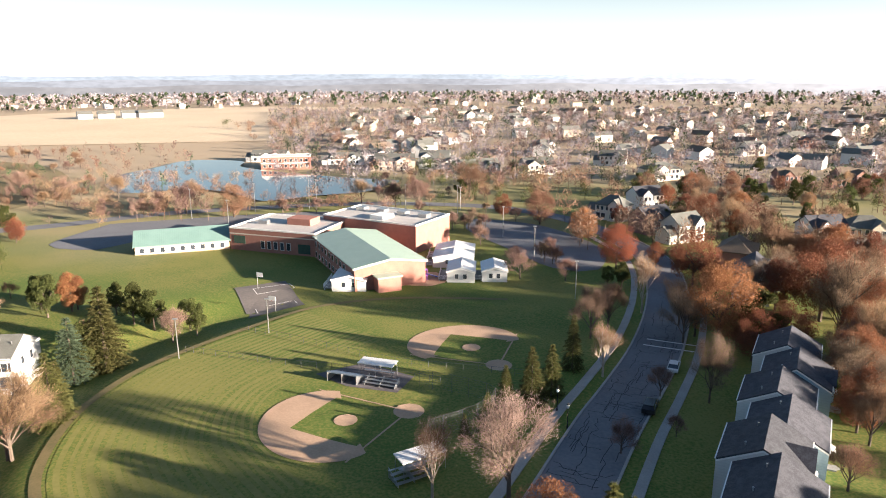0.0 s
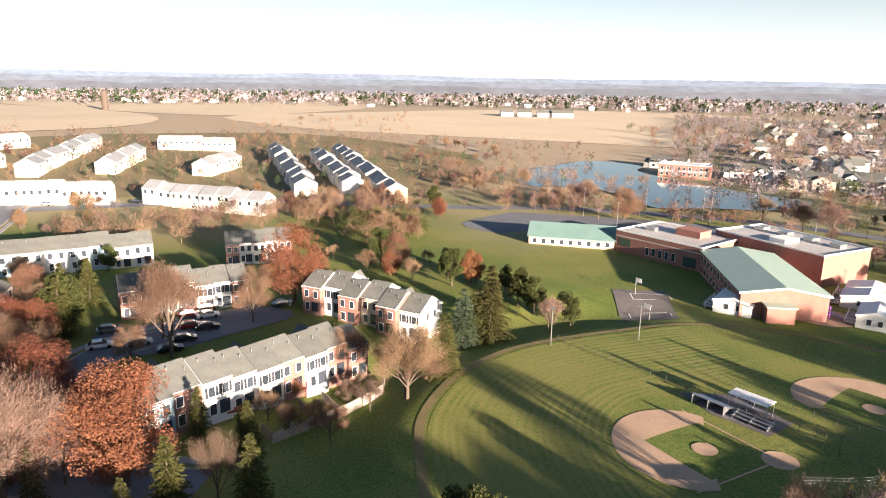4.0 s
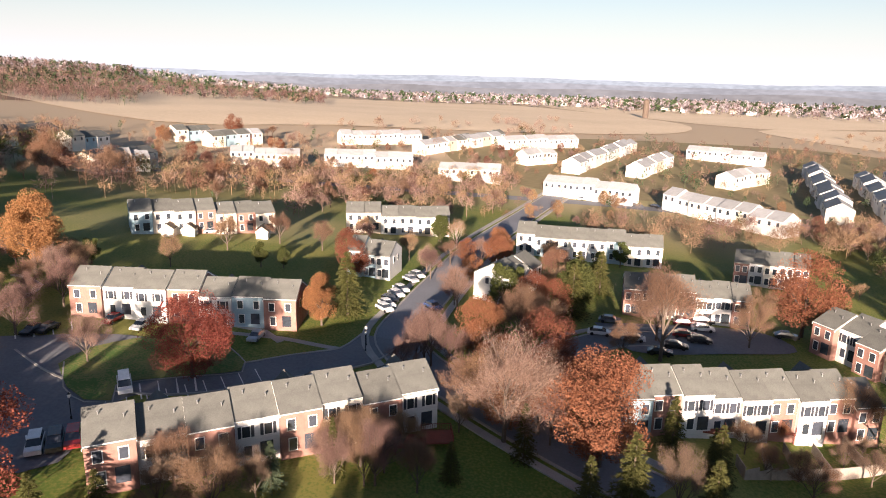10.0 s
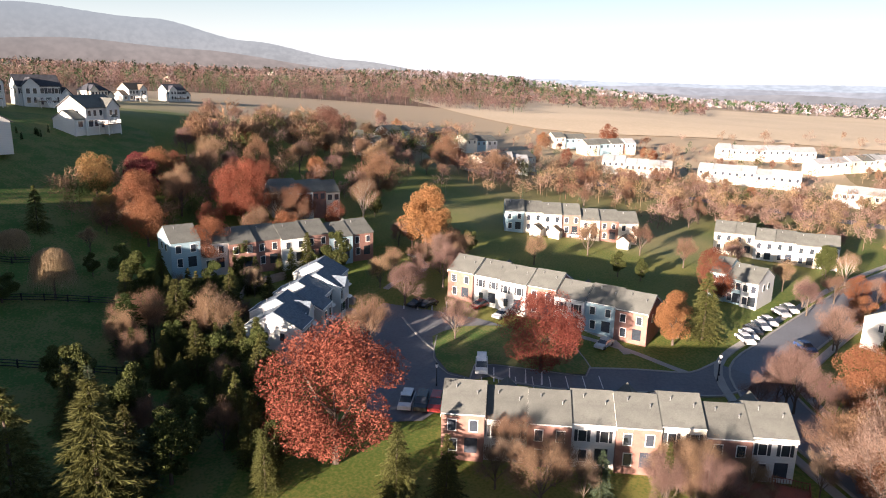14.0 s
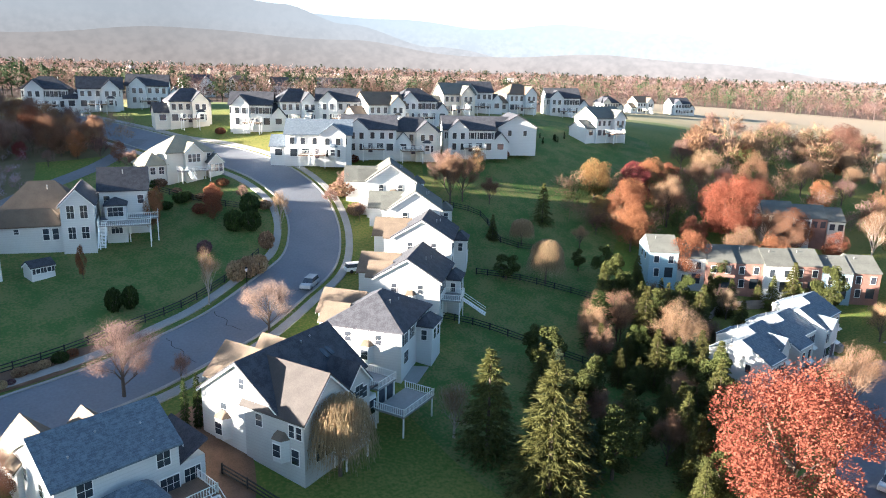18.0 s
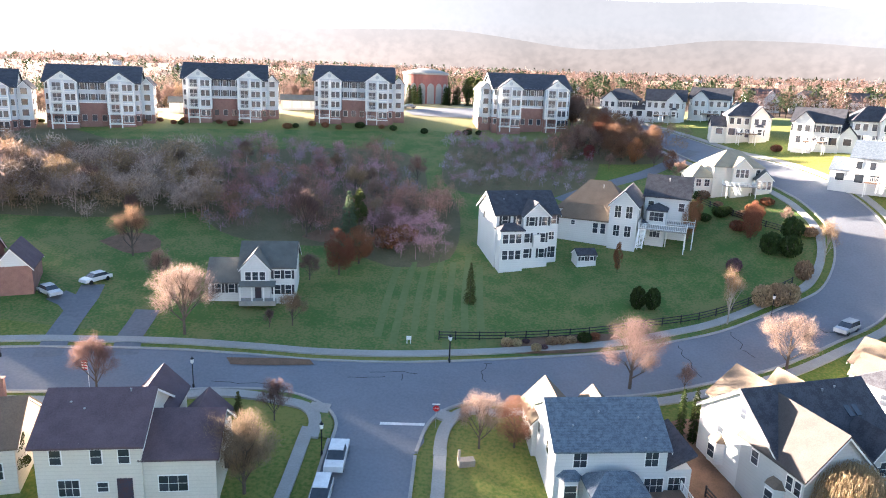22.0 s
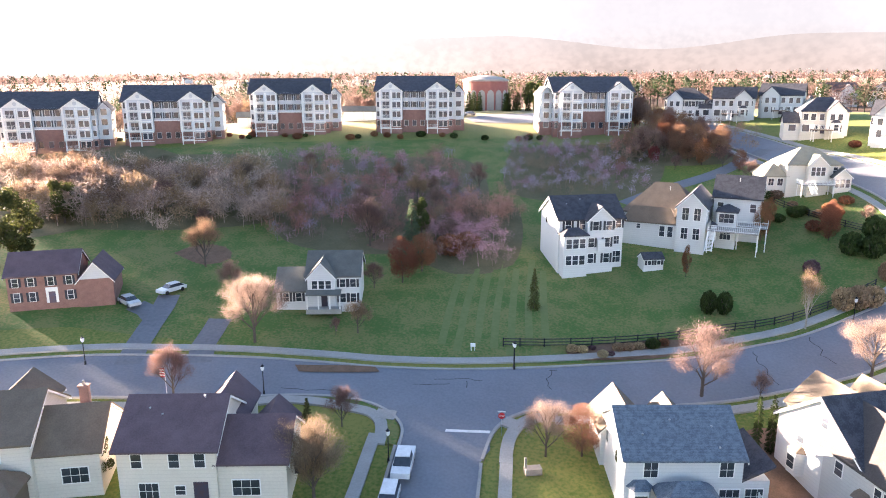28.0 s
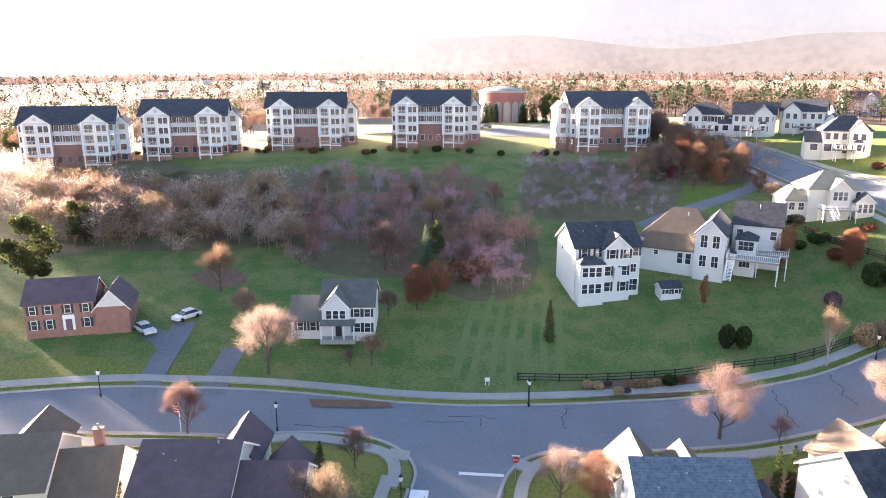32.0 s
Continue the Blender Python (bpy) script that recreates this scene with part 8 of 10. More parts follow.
thicket('russet and tan bare brush beside the street', ((-4.3, -202.5), (-39.1, -195.7), (-35.7, -176.0), (-4.2, -181.2)), 60, 4, 6.5, 129, (L_RUSSET, L_TAN, L_PINK, L_RUSSET))
drape('leaf_litter', [(-4.3, -202.5), (-39.1, -195.7), (-35.7, -176.0), (-4.2, -181.2)], mat('brush_floor', (0.15, 0.12, 0.065), (0.09, 0.085, 0.04), 0.95, 0.3, 3, bump=0.4), 'rough grass and leaf litter under the brush', 0.06, 4.0)
grove('bare brown and rosy trees in the thicket', ('bare', 'rosy', 'pale', 'grey'), ((121.1, -127.3), (76.4, -146.0), (64.5, -128.8), (108.8, -110.9)), 16, 6, 9, 130, 1.0)
grove('bare brown and rosy trees in the thicket', ('rosy', 'bare', 'pale'), ((72.4, -157.8), (28.4, -171.8), (21.3, -130.8), (56.2, -120.9)), 12, 5, 8, 131, 1.0)
grove('bare and russet autumn trees in the thicket', ('rosy', 'bare', 'rosy', 'tanleaf'), ((-8.8, -199.3), (-37.3, -191.2), (-35.1, -176.2), (-8.5, -181.1)), 18, 6, 9, 132, 1.0)
grove('mixed shrubs by the garden fence', ('bush', 'tanbush', 'redbush'), ((-30.5, -155.2), (-62.4, -148.8), (-57.4, -134.1), (-27.5, -136.1)), 26, 1.0, 2.2, 133, 1.0)
grove('mixed shrubs in the street-side bed', ('bush', 'plume', 'redbush'), ((2.6, -93.1), (-11.8, -96.2), (-11.7, -94.1), (2.5, -90.9)), 12, 0.7, 1.1, 134, 1.0)
grove('mixed shrubs in a front garden', ('bush', 'tanbush'), ((-54.5, -144.9), (-63.0, -141.8), (-56.3, -126.3), (-48.4, -128.5)), 10, 1, 2, 135, 1.0)
grove('bare brown and rosy trees in a front garden', ('rosy', 'tanbush'), ((-64.2, -141.4), (-78.0, -137.0), (-67.1, -116.9), (-54.8, -120.0)), 10, 2.5, 4.5, 136, 1.0)
grove('mixed shrubs by a house wall', ('bush', 'redbush'), ((-47.4, -182.0), (-135.8, -153.0), (-119.3, -133.1), (-40.8, -156.9)), 22, 1, 2, 137, 1.0)
grove('narrow dark evergreens screening the water tank', ('column',), ((88.2, -432.1), (53.3, -425.4), (49.8, -397.5), (82.7, -405.2)), 16, 6, 7.5, 138, 0.9)
grove('mixed evergreens beside the water tank', ('pine', 'spruce', 'pine'), ((63.7, -449.3), (38.2, -449.8), (34.8, -411.1), (58.4, -412.2)), 6, 9, 12, 139, 1.0)
grove('mixed evergreens behind the apartments', ('pine', 'spruce'), ((502.3, -1347.2), (93.2, -466.1), (83.5, -417.7), (178.7, -478.9)), 8, 10, 13, 140, 1.0)
grove('mixed shrubs beside the apartments', ('bush', 'redbush'), ((140.4, -178.1), (-5.9, -209.0), (-5.9, -205.0), (135.8, -172.1)), 26, 1.0, 1.8, 141, 1.0)
# five groves below the camera's view, added to shade hollow, terraces and field
grove('tall unseen trees below the terraces, added for their shade', ('bare', 'pine', 'tanleaf', 'pine'), ((-46, 2), (-18, -24), (16, 8), (-22, 44)), 30, 12, 15, 316)
grove('tall unseen trees by the field edge, added for their shade', ('pine', 'tanleaf', 'pine', 'bare'), ((-34, 14), (4, 8), (8, 46), (-36, 50)), 34, 11, 13.5, 317)
grove('tall unseen evergreens added to shade the hollow', ('pine', 'spruce'), ((-38, -27), (-22, -38), (-12, -30), (-30, -18)), 16, 10, 13, 313)
grove('tall unseen autumn trees added to shade the terraces', ('bare', 'rust', 'bare'), ((-32, 10), (-6, 14), (-14, 40), (-42, 26)), 7, 11, 14, 314)
grove('bare trees and spruces mostly out of view, added for shade', ('bare', 'spruce', 'rust'), ((4, 44), (22, 40), (18, 58), (6, 59)), 14, 9, 12, 315)
grove('bare and russet autumn trees on the slope below the hill houses', ('bare', 'rosy', 'bare', 'rust'), ((-209.9, -131.4), (-351.4, -126.1), (-213.8, -77.3), (-168.5, -106.8)), 16, 6, 8, 142, 1.0)
thicket('bare brown and rosy trees between the terraces', ((-254.5, -74.1), (-368.5, 45.8), (-294.9, 37.5), (-209.9, -61.3)), 35, 6.6, 10.1, 143, (L_TAN, L_PINK, L_TAN, L_PINK), detail=200, thick=0.009, wide=0.4, mixed=0.6, name='grove')
thicket('bare and russet autumn trees between the terraces', ((-310.8, 24.2), (-339.9, 132.8), (-282.8, 111.9), (-251.7, 20.2)), 32, 6.6, 10.1, 144, (L_TAN, L_PINK, L_UMBER, L_TAN), detail=200, thick=0.009, wide=0.4, mixed=0.6, name='grove')
grove('mixed evergreens in the dark hollow', ('pine', 'spruce', 'pine', 'bare'), ((-99.2, -85.1), (-113.9, -61.6), (-65.8, -37.2), (-61.2, -55.5)), 34, 6, 10, 145, 1.0)
tree('pine', 47.9, -53.1, 5.6, 0.90, 'beside the hill street')
tree('bare', 26.2, -56.7, 6.4, 1.00, 'beside the hill street')
tree('pine', 33.1, -126.8, 8.3, 0.80, 'on the hillside')
grove('bare and russet autumn trees behind the terrace', ('grey', 'bare', 'rust'), ((84.1, 138.5), (94.2, 138.1), (54.0, 74.1), (48.1, 74.3)), 14, 9, 13, 146, 1.0)
# two groves outside the view, added to shade the school road and its terrace
grove('tall unseen trees beyond the terrace, added for their shade', ('grey', 'bare', 'rust'), ((62, 40), (120, 30), (130, 110), (80, 120)), 23, 9, 12, 311)
grove('tall unseen trees beyond the terrace, added for their shade', ('rust', 'pine', 'grey'), ((44, 20), (90, 0), (110, 30), (56, 52)), 30, 13, 17, 312)
grove('bare brown and rosy trees between the terraces', ('bare', 'rosy', 'grey'), ((-107.0, 22.5), (-102.6, 37.1), (-87.3, 31.7), (-91.4, 19.1)), 5, 6, 9, 147, 1.0)
grove('bare brown and rosy trees behind the terrace', ('bare', 'rosy', 'bare'), ((-86.1, 1.0), (-79.2, 20.9), (-68.4, 18.0), (-74.6, 0.4)), 14, 6, 9, 148, 1.0)
grove('bare brown and rosy trees behind the terrace', ('grey', 'bare'), ((-78.4, -17.7), (-85.3, 27.5), (-74.8, 24.8), (-68.7, -15.5)), 16, 6, 9, 149, 1.0)
grove('bare and russet autumn trees between the terraces', ('bare', 'rust', 'rosy'), ((-145.0, -116.7), (-197.3, -81.9), (-142.8, -60.2), (-115.5, -95.2)), 14, 7, 11, 150, 1.0)
grove('bare brown and rosy trees in the dark hollow', ('spruce', 'pine', 'grey'), ((-113.7, -93.8), (-134.6, -68.1), (-98.8, -51.1), (-88.1, -74.8)), 16, 5, 9, 151, 1.0)
grove('bare brown and rosy trees between the terraces', ('bare', 'rosy'), ((-153.5, -61.7), (-166.4, -37.1), (-137.0, -30.6), (-129.5, -52.6)), 8, 6, 9, 152, 1.0)
grove('bare and russet autumn trees between the terraces', ('bare', 'rosy', 'rust'), ((-205.7, 21.8), (-180.3, 75.1), (-139.6, 57.6), (-162.8, 16.2)), 12, 6, 9, 153, 1.0)
grove('bare brown and rosy trees in the fenced yards', ('grey', 'bare'), ((-79.7, 71.6), (-69.4, 87.1), (-56.3, 71.6), (-65.1, 58.8)), 10, 4, 6, 154, 1.0)
grove('bare and russet autumn trees between the terraces', ('bare', 'rust'), ((-144.9, 52.0), (-129.5, 66.5), (-107.8, 54.6), (-121.2, 42.6)), 6, 7, 10, 155, 1.0)
grove('bare and russet autumn trees below the terraces', ('rust', 'rosy', 'bare'), ((-110.0, 38.1), (-95.7, 50.6), (-71.8, 36.8), (-83.3, 27.4)), 9, 9, 13, 156, 1.0)

# more trees among the houses, by the school and round the lake
tree('rust', -153.6, 22.1, 9.4, 1.00, 'among the terraces')
tree('pale', -180.9, 55.6, 9.7, 1.00, 'among the terraces')
tree('bare', -108.8, 46.1, 11.2, 1.10, 'among the terraces')
tree('pine', -124.5, 64.7, 11.5, 1.10, 'among the terraces')
tree('russet', -136.9, 65.9, 10.8, 1.00, 'among the terraces')
tree('pine', -147.3, 82.0, 7.4, 1.00, 'among the terraces')
tree('bare', -109.8, 98.6, 9.7, 1.20, 'among the terraces')
tree('tanleaf', -82.8, 32.1, 11.5, 1.15, 'among the terraces')
tree('tanleaf', -84.0, 39.7, 8.6, 1.00, 'among the terraces')
tree('spruce', -61.3, 41.1, 7.2, 1.00, 'among the terraces')
tree('bare', -107.4, 134.0, 7.1, 1.20, 'among the terraces')
tree('russet', -105.6, 144.2, 9.4, 1.10, 'among the terraces')
tree('bare', -133.1, 174.1, 8.8, 1.30, 'among the terraces')
tree('pale', -161.3, 185.8, 10.1, 1.00, 'among the terraces')
tree('rosy', -300.2, 1.7, 9.0, 1.00, 'among the terraces')
tree('rust', -436.2, -8.6, 14.2, 1.00, 'among the terraces')
tree('russet', -152.0, -77.0, 10.4, 1.00, 'among the terraces')
tree('pale', -168.4, -65.2, 13.9, 1.00, 'among the terraces')
tree('rosy', -138.3, -35.2, 11.3, 1.00, 'among the terraces')
tree('bare', -192.1, -95.1, 10.3, 1.00, 'among the terraces')
tree('russet', -241.8, -108.2, 14.9, 1.20, 'among the terraces')
tree('rust', -169.4, -100.4, 4.6, 1.20, 'among the terraces')
tree('bare', -217.5, -80.5, 11.5, 1.00, 'among the terraces')
tree('russet', -263.8, -67.6, 13.7, 1.00, 'among the terraces')
tree('bare', -261.6, -47.0, 14.7, 1.00, 'among the terraces')
tree('rosy', -150.7, 40.1, 8.4, 1.00, 'among the terraces')
tree('bare', -103.6, 40.4, 5.5, 1.00, 'among the terraces')
tree('pine', -127.4, 66.2, 9.8, 1.20, 'among the terraces')
tree('bare', -76.6, 14.4, 6.4, 1.10, 'among the terraces')
tree('pine', -76.7, -57.4, 5.8, 0.90, 'among the terraces')
tree('bare', -170.7, -112.6, 9.3, 1.30, 'among the terraces')
tree('maroon', -138.6, -109.5, 9.0, 1.20, 'among the terraces')
tree('bare', -141.3, -101.0, 11.7, 1.00, 'among the terraces')
tree('bare', -123.8, 139.5, 4.9, 1.00, 'at the field edge')
tree('rosy', -147.0, 180.6, 10.0, 1.20, 'at the field edge')
tree('bare', -127.6, 173.9, 7.5, 1.20, 'at the field edge')
tree('pine', -116.6, 153.4, 5.4, 1.30, 'at the field edge')
tree('rosy', -156.1, 279.9, 12.3, 1.00, 'at the field edge')
tree('rosy', -132.0, 262.0, 6.3, 1.00, 'at the field edge')
tree('bare', -103.0, 280.1, 11.3, 1.00, 'at the field edge')
tree('rosy', -112.9, 269.6, 7.4, 1.00, 'at the field edge')
tree('bare', -123.7, 278.8, 5.2, 1.00, 'at the field edge')
tree('bare', -110.1, 51.5, 9.4, 1.20, 'at the field edge')
tree('bare', -164.3, 77.1, 6.8, 1.20, 'at the field edge')
tree('rosy', -107.2, 73.4, 14.1, 0.90, 'at the field edge')
tree('rosy', -183.5, 295.9, 12.2, 1.20, 'near the school and the lake')
tree('bare', -139.8, 292.1, 11.8, 1.00, 'near the school and the lake')
tree('rosy', -98.1, 257.6, 12.9, 1.10, 'near the school and the lake')
tree('rosy', -107.6, 259.8, 7.4, 1.00, 'near the school and the lake')
tree('russet', -78.2, 252.2, 12.4, 1.20, 'near the school and the lake')
tree('rosy', -62.1, 260.8, 6.8, 1.20, 'near the school and the lake')
tree('rosy', -49.2, 261.8, 6.8, 1.20, 'near the school and the lake')
tree('bare', -33.9, 282.2, 12.2, 1.10, 'near the school and the lake')
tree('rosy', -19.2, 274.1, 11.8, 1.10, 'near the school and the lake')
tree('rosy', -9.9, 269.5, 14.0, 1.20, 'near the school and the lake')
tree('bare', 11.6, 299.1, 17.5, 1.20, 'near the school and the lake')
tree('rust', 22.6, 253.1, 8.8, 1.00, 'near the school and the lake')
tree('russet', 34.6, 239.7, 12.1, 1.20, 'near the school and the lake')
tree('rust', 44.8, 214.8, 10.3, 1.10, 'near the school and the lake')
tree('rosy', 3.2, 230.7, 7.2, 1.30, 'near the school and the lake')
tree('rosy', 11.7, 207.6, 7.3, 1.30, 'near the school and the lake')
tree('rosy', 19.8, 169.3, 8.3, 1.20, 'near the school and the lake')
tree('rosy', 31.1, 167.1, 7.1, 1.20, 'near the school and the lake')
tree('bare', 82.4, 160.1, 12.1, 1.10, 'near the school and the lake')
tree('bare', 95.0, 208.6, 10.9, 1.10, 'near the school and the lake')
tree('rust', 92.7, 235.7, 11.3, 1.10, 'near the school and the lake')
tree('pine', 76.0, 226.9, 7.9, 1.00, 'near the school and the lake')
tree('bare', 104.9, 216.7, 11.3, 1.00, 'near the school and the lake')
tree('pine', 167.0, 362.2, 9.3, 1.30, 'near the school and the lake')
tree('bare', 100.3, 181.3, 8.0, 1.10, 'near the school and the lake')
tree('rust', -133.6, 208.8, 6.9, 1.00, 'near the school and the lake')
tree('pine', -155.3, 239.0, 5.6, 1.00, 'near the school and the lake')
tree('rosy', -122.0, 240.0, 7.3, 1.00, 'near the school and the lake')
tree('rosy', -111.6, 251.2, 8.7, 1.00, 'near the school and the lake')
tree('pine', 7.8, 299.1, 8.2, 1.20, 'near the school and the lake')
tree('bare', 112.4, 301.7, 11.7, 1.30, 'near the school and the lake')
tree('russet', 104.2, 164.3, 7.3, 1.20, 'near the school and the lake')
tree('pine', 86.7, 134.7, 6.1, 1.30, 'near the school and the lake')
tree('bare', 48.7, 72.9, 7.0, 1.30, 'near the school and the lake')
tree('bare', 63.1, 92.1, 8.6, 1.30, 'near the school and the lake')
tree('rust', 76.2, 113.6, 8.3, 1.30, 'near the school and the lake')
tree('rosy', -94.2, -129.4, 9.4, 1.00, 'below the hill houses')
tree('gold', -121.7, -105.4, 6.3, 1.10, 'below the hill houses')
tree('rust', -152.7, -90.0, 11.2, 1.10, 'below the hill houses')
tree('bare', -154.1, -82.6, 9.5, 1.10, 'below the hill houses')
tree('bare', -117.0, -102.1, 5.4, 1.00, 'below the hill houses')
tree('tanleaf', -190.4, -69.1, 14.5, 1.20, 'below the hill houses')
tree('orange', -166.0, -47.3, 13.5, 1.10, 'below the hill houses')
tree('bare', -159.2, -48.7, 9.2, 1.10, 'below the hill houses')
tree('rust', -137.6, -72.3, 9.9, 1.00, 'below the hill houses')
tree('pine', -134.5, -58.5, 9.8, 1.00, 'below the hill houses')
tree('bare', -151.3, -36.8, 9.6, 1.00, 'below the hill houses')
tree('rosy', -125.4, -39.8, 10.7, 1.20, 'below the hill houses')
tree('column', -84.4, -71.6, 10.0, 1.60, 'below the hill houses')
tree('pine', -176.2, -64.8, 6.0, 1.00, 'below the hill houses')
tree('bare', 38.8, -145.3, 7.4, 1.10, 'on the hillside')
tree('rosy', 41.8, -121.2, 10.0, 1.00, 'on the hillside')
tree('rosy', 34.0, -142.6, 5.5, 1.00, 'on the hillside')
tree('rosy', 27.7, -126.4, 5.5, 1.20, 'on the hillside')
tree('rosy', -72.7, -127.9, 5.7, 1.00, 'on the hillside')
tree('rust', -41.9, -136.3, 6.0, 0.70, 'on the hillside')
tree('rust', -29.7, -132.8, 7.6, 0.50, 'on the hillside')
tree('bush', -48.5, -133.1, 4.2, 0.60, 'on the hillside')
tree('rosy', 36.2, -88.6, 3.2, 0.80, 'on the hillside')
tree('peach', 48.6, -88.0, 9.0, 0.90, 'on the hillside')
grove('bare brown and rosy trees between the terraces', ('bare', 'rosy', 'russet', 'bare'), ((-325.6, -19.5), (-306.1, 105.9), (-221.8, 84.6), (-236.8, -15.5)), 46, 5.5, 9, 401, 1.0)
grove('bare brown brush along the street', ('bare', 'rosy', 'tanleaf'), ((-273.5, 94.5), (-221.8, 203.9), (-177.4, 169.5), (-219.0, 83.6)), 24, 4, 6.5, 402, 1.0)
grove('bare brown brush behind the terraces', ('bare', 'rosy', 'bare', 'russet'), ((-190.4, 175.9), (-179.7, 252.8), (-120.3, 172.8), (-156.4, 175.0)), 40, 4.5, 8, 403, 1.0)
grove('bare brown trees on the dry slope', ('bare', 'rosy', 'bare'), ((-290.4, 408.0), (-257.1, 492.3), (-139.1, 273.7), (-170.5, 261.9)), 26, 6, 9, 404, 1.0)
grove('bare and rosy autumn trees behind the terraces', ('bare', 'rosy', 'tanleaf', 'bare', 'rosy'), ((-182.8, -134.7), (-408.6, -146.3), (-219.2, -63.9), (-155.4, -106.0)), 34, 8, 12, 405, 1.0)
grove('bare brown trees behind the pale terrace', ('bare', 'rosy', 'bare'), ((-299.8, 54.9), (-303.5, 119.5), (-223.6, 89.9), (-217.3, 60.1)), 14, 6, 8, 406, 1.0)
grove('bare and rosy trees between the terraces', ('bare', 'rosy', 'tanleaf', 'rust'), ((-364.3, -130.6), (-472.3, 34.9), (-305.3, 18.9), (-219.2, -63.9)), 30, 6, 9, 407, 1.0)
grove('garden trees before the far terraces', ('bare', 'rosy', 'russet'), ((-405.4, -49.1), (-411.1, 210.6), (-332.9, 172.3), (-323.7, -28.2)), 30, 5, 7, 408, 1.0)
grove('late autumn trees between the houses beyond the road', ('rust', 'bare', 'pine', 'russet', 'bare'), ((58.5, 218.5), (133.5, 200.0), (208.8, 319.9), (81.2, 329.1)), 40, 7, 11, 412, 1.0)
grove('late autumn trees behind the school', ('rosy', 'bare', 'rosy'), ((-36.8, 237.7), (43.3, 237.6), (57.4, 393.2), (-47.3, 399.7)), 26, 5, 8, 413, 1.0)
grove('rust and bare trees behind the dark-roofed terrace', ('rust', 'bare', 'grey', 'rust'), ((67.4, 138.9), (86.0, 124.6), (120.8, 179.8), (81.4, 188.4)), 18, 9, 13, 414, 1.0)
grove('narrow dark evergreens before the water tank', ('column',), ((20, -248), (58, -248), (56, -252), (16, -256)), 14, 5, 7, 409, 1.3)
grove('dark evergreens beside the water tank', ('pine', 'spruce'), ((6, -254), (27, -250), (27, -285), (4, -290)), 12, 9, 12, 415, 1.0)
grove('bare and evergreen trees behind the apartments', ('bare', 'pine', 'rosy', 'bare', 'tanleaf'), ((66, -238), (235, -195), (265, -290), (72, -330)), 46, 8, 12, 410, 1.0)

tree('russet', -11.1, -187.7, 5.9, 0.90, 'beside the hill street')
tree('rosy', -16.1, -184.1, 6.2, 1.00, 'beside the hill street')
tree('russet', -21.4, -178.8, 6.7, 0.90, 'beside the hill street')
tree('rust', -24.3, -175.7, 6.3, 0.90, 'beside the hill street')
tree('rosy', -28.7, -173.2, 5.8, 1.00, 'beside the hill street')
tree('russet', -7.5, -190.3, 5.0, 0.90, 'beside the hill street')
tree('rosy', -33.1, -162.2, 5.3, 1.00, 'beside the hill street')
tree('russet', -31.7, -169.3, 5.1, 0.90, 'beside the hill street')
tree('maroon', -13.5, -179.9, 4.1, 1.00, 'beside the hill street')
tree('rosy', -18.0, -173.3, 4.4, 1.10, 'beside the hill street')
tree('russet', -5.4, -173.3, 4.0, 1.00, 'beside the hill street')
tree('rosy', -64.7, -129.5, 4.9, 1.00, 'beside the hill street')
tree('tanbush', -68.4, -125.3, 2.6, 0.80, 'beside the hill street')
tree('rosy', -48.6, -137.4, 5.0, 0.80, 'beside the hill street')
tree('rust', -41.2, -133.2, 6.0, 0.70, 'beside the hill street')
tree('pine', -13.2, -236.1, 5.4, 1.10, 'beside the hill street')
tree('tanleaf', -104.7, -130.7, 7.1, 0.90, 'beside the hill street')

grove('russet and bare trees along the upper street', ('russet', 'rosy', 'rust', 'tanleaf'), ((-30, -196), (-14, -232), (4, -236), (-16, -190)), 34, 7, 9.5, 416)
grove('dark evergreens behind the end apartment', ('pine', 'spruce'), ((-12, -232), (10, -240), (6, -262), (-20, -256)), 12, 7, 10, 417)

# ---- the school ----
SCH = mat("school_cream_band", (0.62, 0.56, 0.48), None, 0.7)
M_SWIN = mat("green_tinted_glass", (0.05, 0.09, 0.08), None, 0.1, spec=0.8)


def school_block(ax, ay, bx, by, depth, eave, rise, walls, roof, kind, name_z=0.0):
    """One wing, its front edge from a to b, its depth away to the left of that line."""
    a, b = Vector((ax, ay)), Vector((bx, by))
    v = b - a
    m = pose(ax, ay, 0, 0, 0, math.degrees(math.atan2(v.y, v.x)))
    m.translation.z = ground(-30, 190)
    word = "green metal" if roof is M_GREENROOF else "flat pale"
    hub = thing("school_wing", "brick school wing with %s roof" % word, "school", m, "wings of the school")
    block(hub, (0, 0, v.length, depth), eave, rise, walls, roof, kind, over=0.5, deep=2.0)
    return hub, (0, 0, v.length, depth)


# green metal roof in a darker copy that offsets the strong sun on this slope
hub, bx = school_block(-89.7, 193.3, -64.8, 202.0, 13, 3.3, 3.2, mat("pale_brick", (0.50, 0.36, 0.27), (0.42, 0.30, 0.22), 0.85, 0.6, 8, wave=("Z", 1.4, 0.2)), mat("darkened_green_metal_roof", (0.15, 0.24, 0.22), (0.12, 0.20, 0.185), 0.5, 0.3, 4, wave=("X", 0.6, 0.15)), "x")
for i in range(9):
    win(hub, 1.9 + i * 2.8, 0, 0.9, 0, 1.2, 1.4, -1)
hub, bx = school_block(-64.5, 202.0, -37.0, 192.4, 22, 6.6, 0, M_SBRICK, M_FLATROOF, "flat")
for i in range(5):
    win(hub, 11.5 + i * 2.2, 0, 1.2, 0, 1.1, 2.2, -1)
part("glass_strip", Geo().box(1.5, -0.06, 2.2, 5.5, 0.02, 4.6), M_SWIN, hub, "green glazing")
